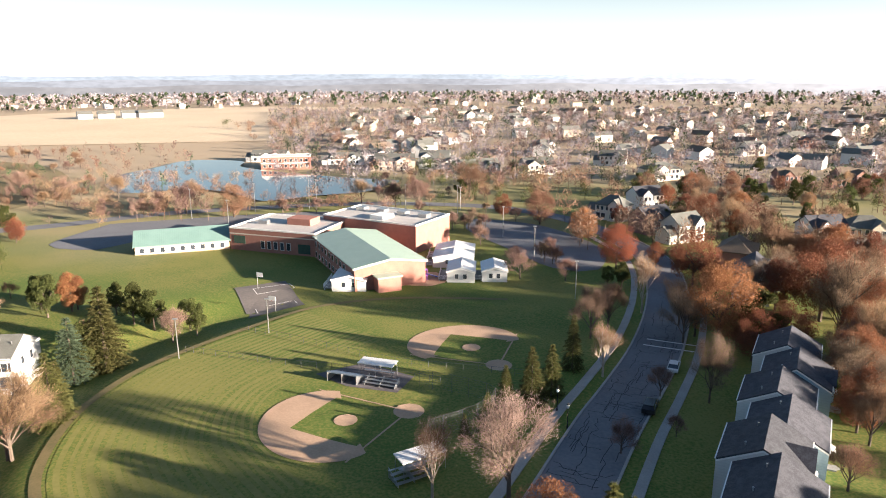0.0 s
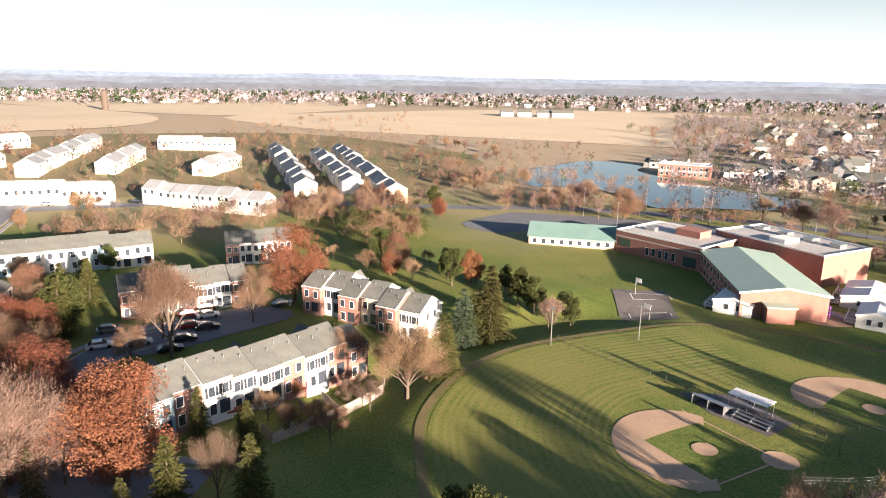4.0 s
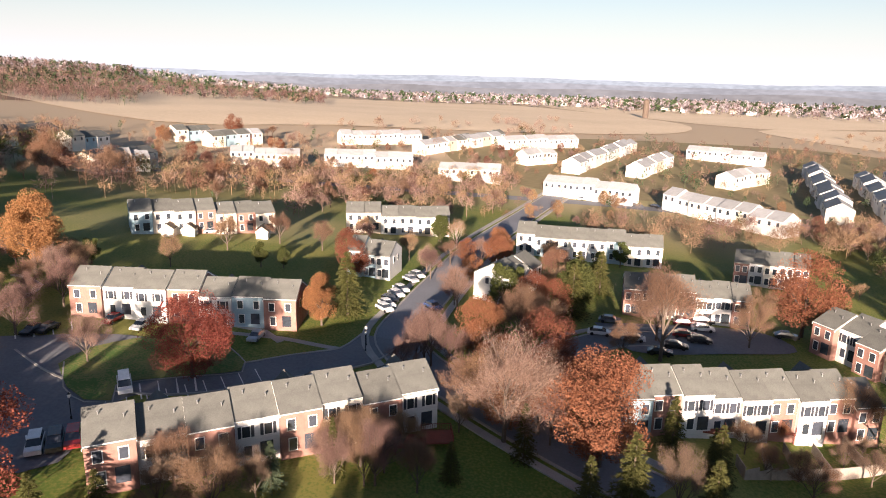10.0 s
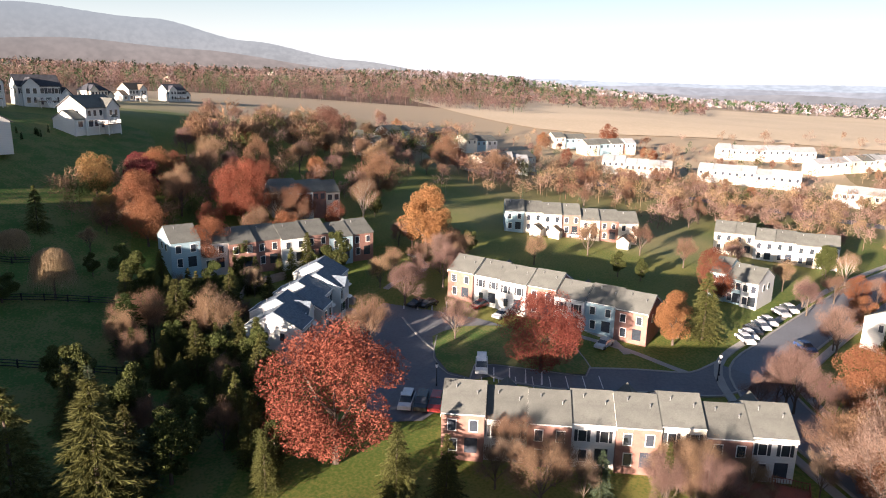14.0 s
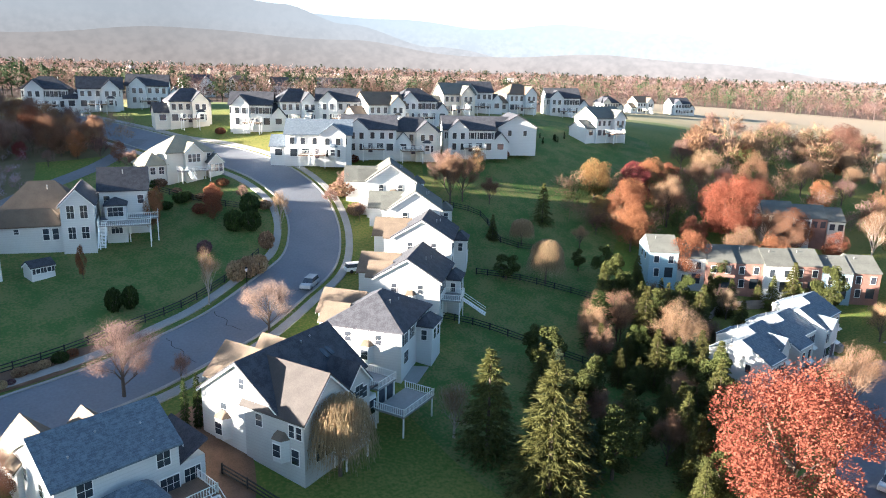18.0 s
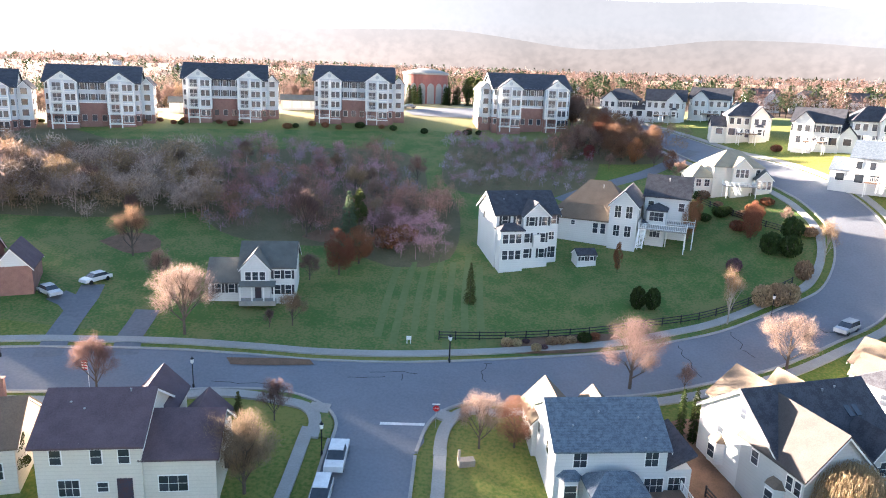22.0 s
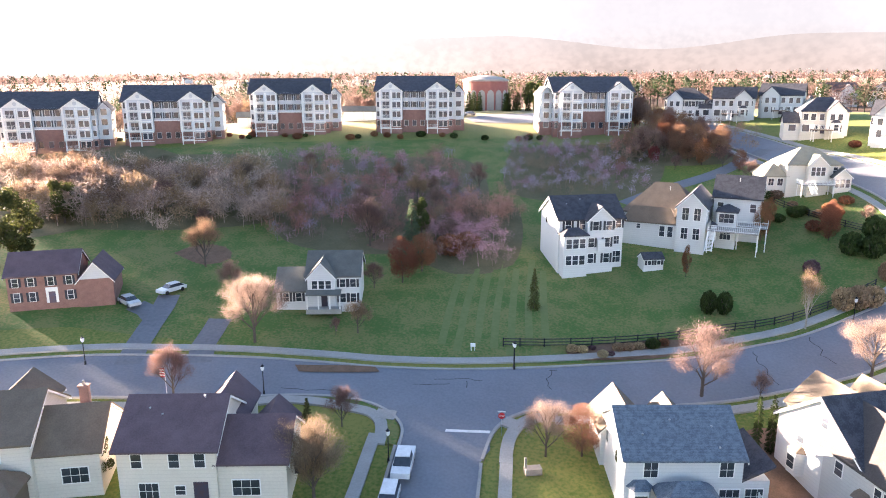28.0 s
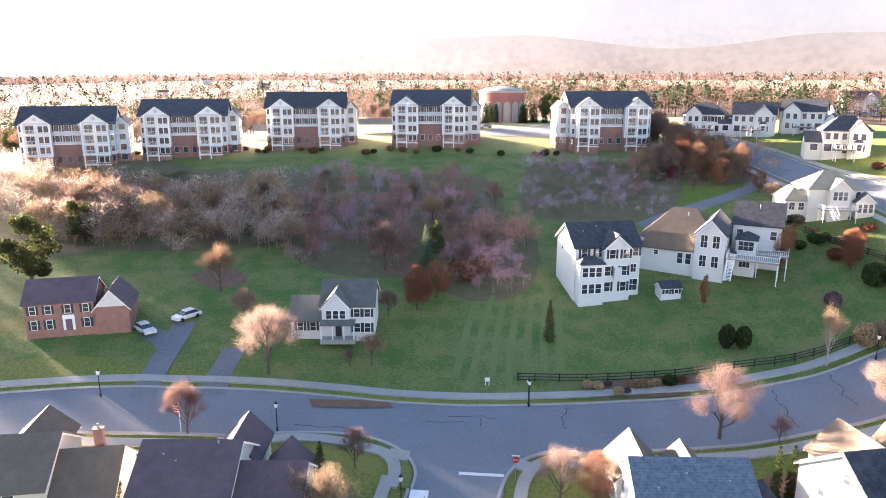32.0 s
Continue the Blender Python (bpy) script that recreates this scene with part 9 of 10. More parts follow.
part("glass_strip", Geo().box(23.5, -0.06, 0.6, 27.5, 0.02, 3.4), M_SWIN, hub, "green glazing")
part("pale_band", Geo().box(0, -0.05, 5.0, 29, 0.01, 5.3), SCH, hub)
part("roof_box", Geo().box(14, 10, 6.63, 22, 16, 8.6), M_SBRICK, hub, "brick plant room on the roof")
part("roof_unit", Geo().box(5, 8, 6.62, 8, 10, 7.8), M_METAL, hub)
hub, bx = school_block(-37.1, 192.1, -21.3, 158.1, 18.6, 6.4, 1.4, M_SBRICK, M_GREENROOF, "x")
for i in range(9):
    win(hub, 2.0 + i * 3.4, 0, 3.7, 0, 1.3, 1.4, -1)
    win(hub, 2.0 + i * 3.4, 0, 0.7, 0, 1.3, 1.4, -1)
part("door_canopy", Geo().box(36.4, 4.5, 3.9, 41.4, 11.0, 4.2), M_GREENROOF, hub)
part("door_canopy_wall", Geo().box(37.4, 4.8, -1.0, 41.0, 10.7, 3.88), M_SBRICK, hub)
win(hub, 37.4, 14.0, 1.0, 90, 1.6, 2.0, -1)
win(hub, 37.4, 17.0, 1.0, 90, 1.6, 2.0, -1)
hub, bx = school_block(-20.0, 166.5, -9.0, 172.0, 9, 3.6, 1.2, M_SBRICK, M_GREENROOF, "shedS")
hub, bx = school_block(-38.0, 214.0, -8.0, 196.5, 20, 8.0, 0, M_SBRICK, M_FLATROOF, "flat")
for i in range(4):
    part("roof_unit", Geo().box(4 + i * 8, 12, 8.02, 7 + i * 8, 15, 9.2), M_METAL, hub)
part("roof_box", Geo().box(16, 3, 8.02, 21, 9, 9.2), M_TRIM, hub)


def cabin(x, y, turn, w, d, label):
    ob = thing("portable_classroom", label, "classroom", spot(x, y, turn, 0.1), "portable classrooms by the school")
    bx = (-w / 2, -d / 2, w / 2, d / 2)
    block(ob, bx, 3.0, 1.0, M_WHITE, mat("white_metal_roof", (0.66, 0.67, 0.68), None, 0.5, wave=("X", 0.8, 0.1)), "y", over=0.25)
    wins(ob, bx, "S", (0.35, 0.65), 1.0, 0.9, 1.2, -1)
    wins(ob, bx, "W", (0.2, 0.4, 0.6, 0.8), 1.0, 0.9, 1.2, -1)
    part("door", Geo().box(-0.5, -0.05, 0, 0.5, 0.03, 2.1), M_METAL, ob, at=pose(-w / 2, d * 0.42, 0.4, 0, 0, 270))
    deck(ob, (-w / 2 - 2.2, -d / 2 + 1, -w / 2, d / 2), 0.5, GREYDECK, None, None, ("W", "S"))
    return ob


cabin(-22.5, 163.5, -4, 8.4, 10, "white portable classroom with ramp by the field")
cabin(4.8, 171, -4, 7.0, 10, "white portable classroom behind the school")
cabin(13.2, 171, -2, 6.4, 9, "white portable classroom behind the school")
cabin(3.0, 184, -4, 11, 7, "white portable classroom with green band")
cabin(3.6, 193, -4, 11, 7, "white portable classroom with green band")


# playground
pg = thing("play_frame", "purple playground frame with blue slide", "playground", spot(-6.5, 169.0, 20))
M_PURP = mat("purple_paint", (0.28, 0.08, 0.42), None, 0.4)
for px, py in ((-2, -1.5), (2, -1.5), (-2, 1.5), (2, 1.5)):
    part("post", Geo().tube((px, py, -0.3), (px, py, 3.2), 0.09, 0.09, 8), M_PURP, pg)
part("platform", Geo().box(-2.2, -1.7, 1.3, 2.2, 1.7, 1.42), M_PURP, pg)
part("canopy", Geo().solid([(-0.3, -1.4, 2.6), (2.2, -1.4, 2.6), (2.2, 1.4, 2.6), (-0.3, 1.4, 2.6)], [(0.9, -0.1, 3.4), (1.1, -0.1, 3.4), (1.1, 0.1, 3.4), (0.9, 0.1, 3.4)]), M_PURP, pg)
part("slide", Geo().solid([(2.2, -0.5, 1.3), (5.4, -0.5, 0.1), (5.4, 0.5, 0.1), (2.2, 0.5, 1.3)], [(2.2, -0.5, 1.5), (5.4, -0.5, 0.3), (5.4, 0.5, 0.3), (2.2, 0.5, 1.5)]), mat("blue_slide", (0.05, 0.12, 0.5), None, 0.3), pg)
drape("play_surface", [(-15, 165), (-3, 163), (2, 170), (-2, 176), (-10, 174)], M_DIRT, "mulch surface of the playground", 0.06, 4.0)


def hoop(x, y, turn):
    ob = thing("basketball_hoop", "basketball hoop with white backboard on a pole", "hoop", spot(x, y, turn), "hoops on the court")
    part("pole", Geo().tube((0, 0, -0.3), (0, 0, 3.2), 0.08, 0.07, 8), M_METAL, ob)
    part("arm", Geo().tube((0, 0, 3.0), (0, -1.0, 3.4), 0.05, 0.05, 6), M_METAL, ob)
    part("backboard", Geo().box(-0.9, -1.1, 2.9, 0.9, -1.04, 4.0), M_TRIM, ob)
    part("ring", Geo().lathe([(0.23, 3.04), (0.25, 3.05), (0.23, 3.07)], 14, 0, -1.4), M_REDDECK, ob)


def pole(x, y, h, label="tall grey light pole", name="light_pole"):
    ob = thing(name, label, "pole", spot(x, y))
    part("shaft", Geo().tube((0, 0, -0.4), (0, 0, h), 0.13, 0.08, 8), M_METAL, ob)
    part("lamp_head", Geo().box(-0.45, -0.16, h, 0.45, 0.16, h + 0.22), M_METAL, ob)


def street_lamp(x, y):
    ob = thing("street_lamp", "black post lamp with lantern head", "street lamp", spot(x, y), "post lamps of the street")
    part("post", Geo().lathe([(0.14, -0.3), (0.14, 0.5), (0.07, 0.6), (0.06, 3.2)], 8), M_BLACKM, ob)
    part("lantern", Geo().lathe([(0.07, 3.2), (0.2, 3.35), (0.24, 3.75), (0.12, 3.8)], 8), M_TRIM, ob)
    part("cap", Geo().lathe([(0.26, 3.8), (0.06, 4.0), (0.02, 4.15)], 8), M_BLACKM, ob)


def bleacher(x, y, turn, n=5, wide=6.0):
    ob = thing("bleachers", "aluminium bleachers on the asphalt pad", "bleachers", spot(x, y, turn, 0.08), "bleachers by the ball fields")
    for i in range(n):
        part("seat", Geo().box(-wide / 2, i * 0.7, 0.4 + i * 0.28, wide / 2, i * 0.7 + 0.3, 0.45 + i * 0.28), M_METAL, ob)
        if i:
            part("foot_board", Geo().box(-wide / 2, i * 0.7 - 0.38, 0.06 + i * 0.28, wide / 2, i * 0.7 - 0.05, 0.1 + i * 0.28), M_METAL, ob)
    for s in (-1, 0, 1):
        part("frame", Geo().solid([(s * wide * 0.45 - 0.04, 0, 0), (s * wide * 0.45 + 0.04, 0, 0), (s * wide * 0.45 + 0.04, n * 0.7, 0), (s * wide * 0.45 - 0.04, n * 0.7, 0)], [(s * wide * 0.45 - 0.04, 0, 0.4), (s * wide * 0.45 + 0.04, 0, 0.4), (s * wide * 0.45 + 0.04, n * 0.7, 0.4 + n * 0.25), (s * wide * 0.45 - 0.04, n * 0.7, 0.4 + n * 0.25)]), M_METAL, ob)


def dugout(x, y, turn):
    ob = thing("dugout", "players' shelter with a flat pale roof", "dugout", spot(x, y, turn, 0.08), "shelters by the ball fields")
    part("roof", Geo().box(-3.2, -1.4, 2.3, 3.2, 1.4, 2.45), mat("white_metal_roof", (0.66, 0.67, 0.68), None, 0.5), ob)
    for px in (-3, 0, 3):
        for py in (-1.2, 1.2):
            part("post", Geo().tube((px, py, -0.2), (px, py, 2.3), 0.05, 0.05, 6), M_METAL, ob)
    part("bench", Geo().box(-2.8, 0.4, 0.42, 2.8, 0.8, 0.48), M_METAL, ob)


M_MESH = mat("chain_link", (0.10, 0.10, 0.11), None, 0.5, metal=0.5)


def link_fence(line, h, label, step=2.5):
    """A chain-link fence: posts, top rail and crossing wires."""
    ob = thing("chain_link_fence", label, "fence", pose(0, 0, 0))
    pts = smooth(line, step)
    for p in pts:
        z = ground(p.x, p.y)
        part("post", Geo().tube((p.x, p.y, z - 0.2), (p.x, p.y, z + h), 0.035, 0.035, 5), M_MESH, ob)
    for a, b in zip(pts[:-1], pts[1:]):
        za, zb = ground(a.x, a.y), ground(b.x, b.y)
        g = Geo().tube((a.x, a.y, za + h), (b.x, b.y, zb + h), 0.025, 0.025, 4)
        for k in range(1, int(h / 0.4)):
            g.tube((a.x, a.y, za + 0.4 * k), (b.x, b.y, zb + 0.4 * k), 0.012, 0.012, 3)
        part("panel", g, M_MESH, ob)


def rail_fence(line, label, material, h=1.25, step=2.6, rails=3):
    """A post-and-rail fence."""
    ob = thing("rail_fence", label, "fence", pose(0, 0, 0))
    pts = smooth(line, step)
    for p in pts:
        z = ground(p.x, p.y)
        part("post", Geo().box(p.x - 0.08, p.y - 0.08, z - 0.2, p.x + 0.08, p.y + 0.08, z + h + 0.1), material, ob)
    for k in range(rails):
        zz = 0.3 + k * (h - 0.35) / max(rails - 1, 1)
        part("rail", Geo().sweep([(p.x, p.y, ground(p.x, p.y) + zz) for p in pts], 0.08), material, ob)


def board_fence(line, label, h=1.8):
    """A close-boarded fence in panels."""
    ob = thing("board_fence", label, "fence", pose(0, 0, 0))
    pts = smooth(line, 2.4)
    for a, b in zip(pts[:-1], pts[1:]):
        d = (b - a).normalized()
        n = Vector((-d.y, d.x)) * 0.05
        z = min(ground(a.x, a.y), ground(b.x, b.y))
        q = [a + n, b + n, b - n, a - n]
        part("panel", Geo().solid([(p.x, p.y, z - 0.2) for p in q], [(p.x, p.y, z + h) for p in q]), M_FENCE, ob)


CARS = {"white": (0.70, 0.70, 0.70), "silver": (0.45, 0.46, 0.47), "black": (0.02, 0.02, 0.022), "red": (0.25, 0.02, 0.02), "blue": (0.04, 0.08, 0.2), "grey": (0.15, 0.155, 0.16)}


def car(x, y, turn, colour="white", shape="car", where="parked on the asphalt", lift=0.14):
    key = ("car", colour, shape)
    m = spot(x, y, turn, lift)
    word = {"car": "saloon car", "suv": "tall estate car", "van": "van", "truck": "pickup truck"}[shape]
    if key in CACHE:
        return tagged(copy_thing(CACHE[key], m), "%s %s %s" % (colour, word, where))
    ob = thing("car" if shape != "van" else "van", "%s %s %s" % (colour, word, where), "car", m, "parked cars")
    CACHE[key] = ob
    paint = mat("car_paint_" + colour, CARS[colour], None, 0.25, spec=0.6)
    ln, wd = {"car": (4.6, 1.8), "suv": (4.8, 1.9), "van": (5.4, 2.0), "truck": (5.6, 2.0)}[shape]
    prof = {"car": [(-2.3, 0.35), (-2.3, 0.85), (-1.5, 0.95), (1.1, 0.98), (2.2, 0.8), (2.3, 0.35)], "suv": [(-2.4, 0.4), (-2.4, 1.05), (1.2, 1.08), (2.3, 0.95), (2.4, 0.4)],
            "van": [(-2.7, 0.4), (-2.7, 1.2), (1.8, 1.2), (2.6, 0.95), (2.7, 0.4)], "truck": [(-2.8, 0.5), (-2.8, 1.15), (1.4, 1.15), (2.7, 1.05), (2.8, 0.5)]}[shape]
    top = {"car": [(-1.9, 0.93), (-1.2, 1.42), (0.4, 1.45), (1.2, 0.96)], "suv": [(-2.3, 1.04), (-2.1, 1.68), (0.4, 1.72), (1.3, 1.06)], "van": [(-2.68, 1.18), (-2.6, 2.0), (1.2, 2.0), (1.9, 1.18)],
           "truck": [(-0.9, 1.13), (-0.7, 1.82), (0.7, 1.85), (1.5, 1.13)]}[shape]
    g = Geo()
    h = wd / 2
    g.solid([(a, -h, b) for a, b in prof], [(a, h, b) for a, b in prof])
    part("body", g, paint, ob)
    c = Geo()
    c.solid([(a, -h * (0.92 if b < 1.2 else 0.78), b) for a, b in top], [(a, h * (0.92 if b < 1.2 else 0.78), b) for a, b in top])
    part("cabin", c, M_GLASS, ob, "dark glazed cabin")
    rf = [(top[1][0] - 0.05, top[1][1]), (top[2][0] + 0.05, top[2][1])]
    part("roof", Geo().box(rf[0][0], -h * 0.78, max(rf[0][1], rf[1][1]) - 0.03, rf[1][0], h * 0.78, max(rf[0][1], rf[1][1]) + 0.05), paint, ob)
    wheel = kept("wheel", lambda: Geo().tube((0, -0.11, 0), (0, 0.11, 0), 0.34, 0.34, 12).mesh("wheel", M_BLACKM))
    for a in (-ln * 0.31, ln * 0.31):
        for s in (-1, 1):
            part("wheel", wheel, None, ob, at=pose(a, s * (h - 0.1), 0.34))
    return ob

hoop(-45.2, 159.8, 160)
hoop(-37.5, 145.4, -20)
pole(-35.1, 129.5, 7)
pole(-48.0, 115.7, 7.5)
pole(-92.8, 248.6, 11)
pole(-75.6, 236.7, 9)
pole(-73.5, 264.2, 11)
pole(-53.5, 270.9, 12)
pole(-50.1, 268.4, 12)
pole(-14.8, 268.8, 10)
pole(5.7, 259.1, 11)
pole(19.7, 219.2, 10)
pole(26.5, 192.7, 9)
pole(30.8, 152.1, 9)
pole(7.0, 268.7, 9)
street_lamp(39.4, -72.2)
street_lamp(9.8, -86.1)
street_lamp(65.0, -72.1)
street_lamp(20.6, -63.8)
street_lamp(-38.1, -107.6)
street_lamp(9.7, -85.9)
street_lamp(-112.9, 18.5)
street_lamp(-95.1, -24.9)
street_lamp(-110.6, 18.0)
street_lamp(17.2, 94.8)
street_lamp(17.8, 89.4)
drape("spectator_pad", [(-22, 109), (-14, 114), (-5, 108), (-7.5, 101.5), (-16, 104)], mat("pad_asphalt", (0.14, 0.125, 0.13), (0.09, 0.08, 0.085), 0.9, 0.3, 3), "grey asphalt spectator pad between the ball fields", 0.06, 4.0, False)
bleacher(-15.8, 108.5, 160)
bleacher(-10.6, 103.6, -20, 3)
dugout(-11.2, 108.6, -18)
bleacher(-3.6, 75.2, 30, 4, 5.0)
dugout(-3.0, 78.5, 30)

link_fence([(-47.9, 119), (-30.8, 113.5), (-14.2, 109.8), (-0.5, 105.3)], 1.2, 'dark chain-link fence round the ball field')
link_fence([(-39.4, 130.4), (-24.3, 122.5), (-8.6, 113.9), (8.3, 109.7), (14, 108)], 1.2, 'dark chain-link fence round the ball field')
link_fence([(-4, 104), (4, 100), (8, 96.5), (5, 91), (-2, 86)], 3.2, 'dark chain-link fence round the ball field')
rail_fence([(12.0, -91.6), (2.6, -93.8), (-9.6, -97.9), (-18.0, -101.8), (-26.8, -105.5), (-35.5, -111.1), (-44.2, -118.0)], 'black rail fence along the lawn edge', M_BLACKF)
rail_fence([(-62.5, -90.5), (-68.8, -85.4), (-73.9, -77.3), (-79.1, -67.0)], 'black rail fence behind the gardens', M_BLACKF)
rail_fence([(-80.2, -99.0), (-87.3, -94.3), (-94.0, -87.1), (-98.4, -80.8)], 'black rail fence behind the gardens', M_BLACKF)
rail_fence([(-20.0, -66.8), (-21.5, -63.4), (-23.2, -59.1)], 'black rail fence behind the gardens', M_BLACKF)
rail_fence([(-32.2, -158.8), (-35.3, -149.9), (-41.9, -141.2), (-47.6, -136.0)], 'black rail fence beside the house', M_BLACKF)
rail_fence([(-89.0, -122.4), (-94.9, -116.5), (-92.7, -106.8), (-97.9, -102.1)], 'dark rail fence below the houses', M_BLACKF)
board_fence([(-64.1, 59.0), (-64.5, 67.2), (-63.8, 71.3), (-63.3, 82.6), (-65.8, 86.5)], 'weathered board fence of the terrace yards')
board_fence([(-70.2, 70.4), (-64.2, 67.5)], 'weathered board fence between yards')
board_fence([(-69.6, 74.9), (-63.7, 72.5)], 'weathered board fence between yards')
board_fence([(-70.3, 80.9), (-63.4, 78.7)], 'weathered board fence between yards')
board_fence([(-67.2, 60.1), (-64.1, 59.0)], 'weathered board fence between yards')
board_fence([(-69.6, 66.2), (-64.1, 63.2)], 'weathered board fence between yards')
board_fence([(-109.5, -67.5), (-116.7, -69.5), (-126.0, -66.1)], 'weathered board fence behind the terrace')

# decks behind the terraces
def yard_deck(x, y, turn, red=True):
    ob = thing("deck", "red-stained timber deck with railing" if red else "brown timber deck with railing", "deck", spot(x, y, turn), "back decks of the terraces")
    deck(ob, (-2.0, -1.6, 2.0, 1.6), 1.2, M_REDDECK if red else M_WOOD, M_REDDECK if red else M_WOOD, (1.4, -1.8, 0, -1), ("S", "E", "W"))


yard_deck(-78.8, 22.3, -100, True)
yard_deck(-78.6, 18.5, -100, True)
yard_deck(-74.2, 61.0, -120, True)
yard_deck(-74.7, 67.2, -120, False)
yard_deck(-73.7, 72.5, -120, True)
yard_deck(-74.6, 79.3, -120, False)

# garden shed, post box, signs, flag
ob = thing("garden_shed", "small white garden shed with dark roof", "shed", spot(-9.8, -122.2, 20, 0.1))
block(ob, (-1.8, -1.3, 1.8, 1.3), 2.0, 0.8, M_WHITE, M_DARKROOF, "x", over=0.15)
wins(ob, (-1.8, -1.3, 1.8, 1.3), "N", (0.28, 0.75), 0.8, 0.6, 0.7, -1, True)
ob = thing("post_box", "white post box on two posts", "post box", spot(16.0, -89.4, 10))
part("box", Geo().box(-0.35, -0.2, 0.7, 0.35, 0.2, 1.1), M_TRIM, ob)
for s in (-0.25, 0.25):
    part("post", Geo().box(s - 0.05, -0.05, -0.2, s + 0.05, 0.05, 0.7), M_TRIM, ob)
ob = thing("stop_sign", "red octagonal stop sign on a post", "road sign", spot(9.4, -71.6, 188))
part("post", Geo().tube((0, 0, -0.3), (0, 0, 2.4), 0.035, 0.035, 6), M_METAL, ob)
part("plate", Geo().solid([(0.4 * math.cos(0.3927 + 0.7854 * i), -0.05, 2.5 + 0.4 * math.sin(0.3927 + 0.7854 * i)) for i in range(8)], [(0.4 * math.cos(0.3927 + 0.7854 * i), -0.02, 2.5 + 0.4 * math.sin(0.3927 + 0.7854 * i)) for i in range(8)]), mat("sign_red", (0.5, 0.02, 0.03), None, 0.4), ob, "red plate")
part("name_plate", Geo().box(-0.45, -0.03, 2.95, 0.45, 0.0, 3.1), M_TRIM, ob, "pale street name plate")
txt = bpy.data.curves.new("stop_word", "FONT")
txt.body, txt.size, txt.align_x = "STOP", 0.26, "CENTER"
tx = new("lettering", txt)
tx.parent, tx.matrix_basis = ob, pose(0, -0.056, 2.41, 90, 0, 0)
txt.materials.append(M_TRIM)
ob = thing("flag", "small striped flag on a pole", "flag", spot(50.6, -68.6))
part("pole", Geo().tube((0, 0, -0.2), (0, 0, 4.2), 0.04, 0.03, 6), M_TRIM, ob)
for i in range(7):
    part("stripe", Geo().box(0.03, -0.01, 2.6 + i * 0.17, 0.75, 0.01, 2.77 + i * 0.17), MATS["sign_red"] if i % 2 == 0 else M_TRIM, ob)
ob = thing("well_cover", "grey stone garden feature with post", "garden feature", spot(5.2, -66.0, 20))
part("base", Geo().box(-0.9, -0.5, 0, 0.9, 0.5, 0.7), M_FENCE, ob)
part("post", Geo().box(0.7, -0.12, 0, 0.95, 0.12, 1.9), M_FENCE, ob)

# water tank and low garages behind the apartments
ob = thing("water_tank", "round brick water tank with pale arches", "water tank", spot(43, -262) @ Matrix.Diagonal((0.76, 0.76, 0.9, 1)))
part("drum", Geo().lathe([(11, -3), (11, 11.5)], 48), mat("pink_brick", (0.30, 0.12, 0.10), (0.24, 0.09, 0.08), 0.85, 0.5, 5), ob)
part("dome", Geo().lathe([(11.6, 11.52), (11.6, 12.2), (8, 13.2), (3, 13.9), (0.3, 14.1)], 48), M_CONCRETE, ob)
for i in range(16):
    a = i * 22.5
    part("arch", Geo().solid([(u, -0.15, z) for u, z in ((-1.7, 0), (1.7, 0), (1.7, 6.5), (1.2, 7.6), (0, 8.2), (-1.2, 7.6), (-1.7, 6.5))], [(u, 0.3, z) for u, z in ((-1.7, 0), (1.7, 0), (1.7, 6.5), (1.2, 7.6), (0, 8.2), (-1.2, 7.6), (-1.7, 6.5))]), M_CONCRETE, ob, at=pose(11.0 * math.sin(radians(a)), -11.0 * math.cos(radians(a)), 0, 0, 0, a))
for gx, gy, gt in ((76, -222, 200), (107, -208, 205), (132, -192, 212)):
    ob = thing("garage_block", "low white garage block with grey roof", "garage", spot(gx, gy, gt, 0.2), "garages behind the apartments")
    block(ob, (-8, -3, 8, 3), 2.8, 1.4, M_WHITE, M_GREYROOF, "x", deep=3.0)
    for i in range(5):
        part("garage_door", Geo().box(-1.2, -0.05, 0, 1.2, 0.03, 2.2), M_TRIM, ob, at=pose(-6.2 + i * 3.1, -3, 0.1))
drape("apartment_parking", [(-6, -226), (40, -220), (38, -236), (0, -245)], M_ASPHALT, "asphalt parking by the apartments", 0.1, 6.0)

# lakeside hall and farm
ob = thing("lake_hall", "brick lakeside hall with pale bands", "building", spot(-92, 404, 8, 0.2))
block(ob, (-14, -6, 14, 6), 7.0, 0, M_SBRICK, M_FLATROOF, "flat")
for i in range(9):
    win(ob, -12 + i * 3, -6, 1.0, 0, 1.4, 1.6, -1)
    win(ob, -12 + i * 3, -6, 4.2, 0, 1.4, 1.6, -1)
part("pale_band", Geo().box(-14.05, -6.06, 3.2, 14.05, -6.0, 3.7), M_TRIM, ob)
part("end_gable", Geo().solid([(-14, -6.2, 7.4), (-8, -6.2, 7.4), (-11, -6.2, 9.4)], [(-14, -4, 7.4), (-8, -4, 7.4), (-11, -4, 9.4)]), M_TRIM, ob)
for hx, hy, ht, hs in ((-60, 425, 10, 3), (-30, 418, -8, 5), (-45, 450, 15, 7), (0, 405, 5, 9), (-110, 440, 0, 11), (20, 388, 20, 13)):
    villa(spot(hx, hy, ht, 0.2), M_WHITE, M_GREYROOF, "low pale building behind the lake with grey roof", 22.0, 12.0, 4.0, 3.0, hs, 0, "buildings behind the lake")
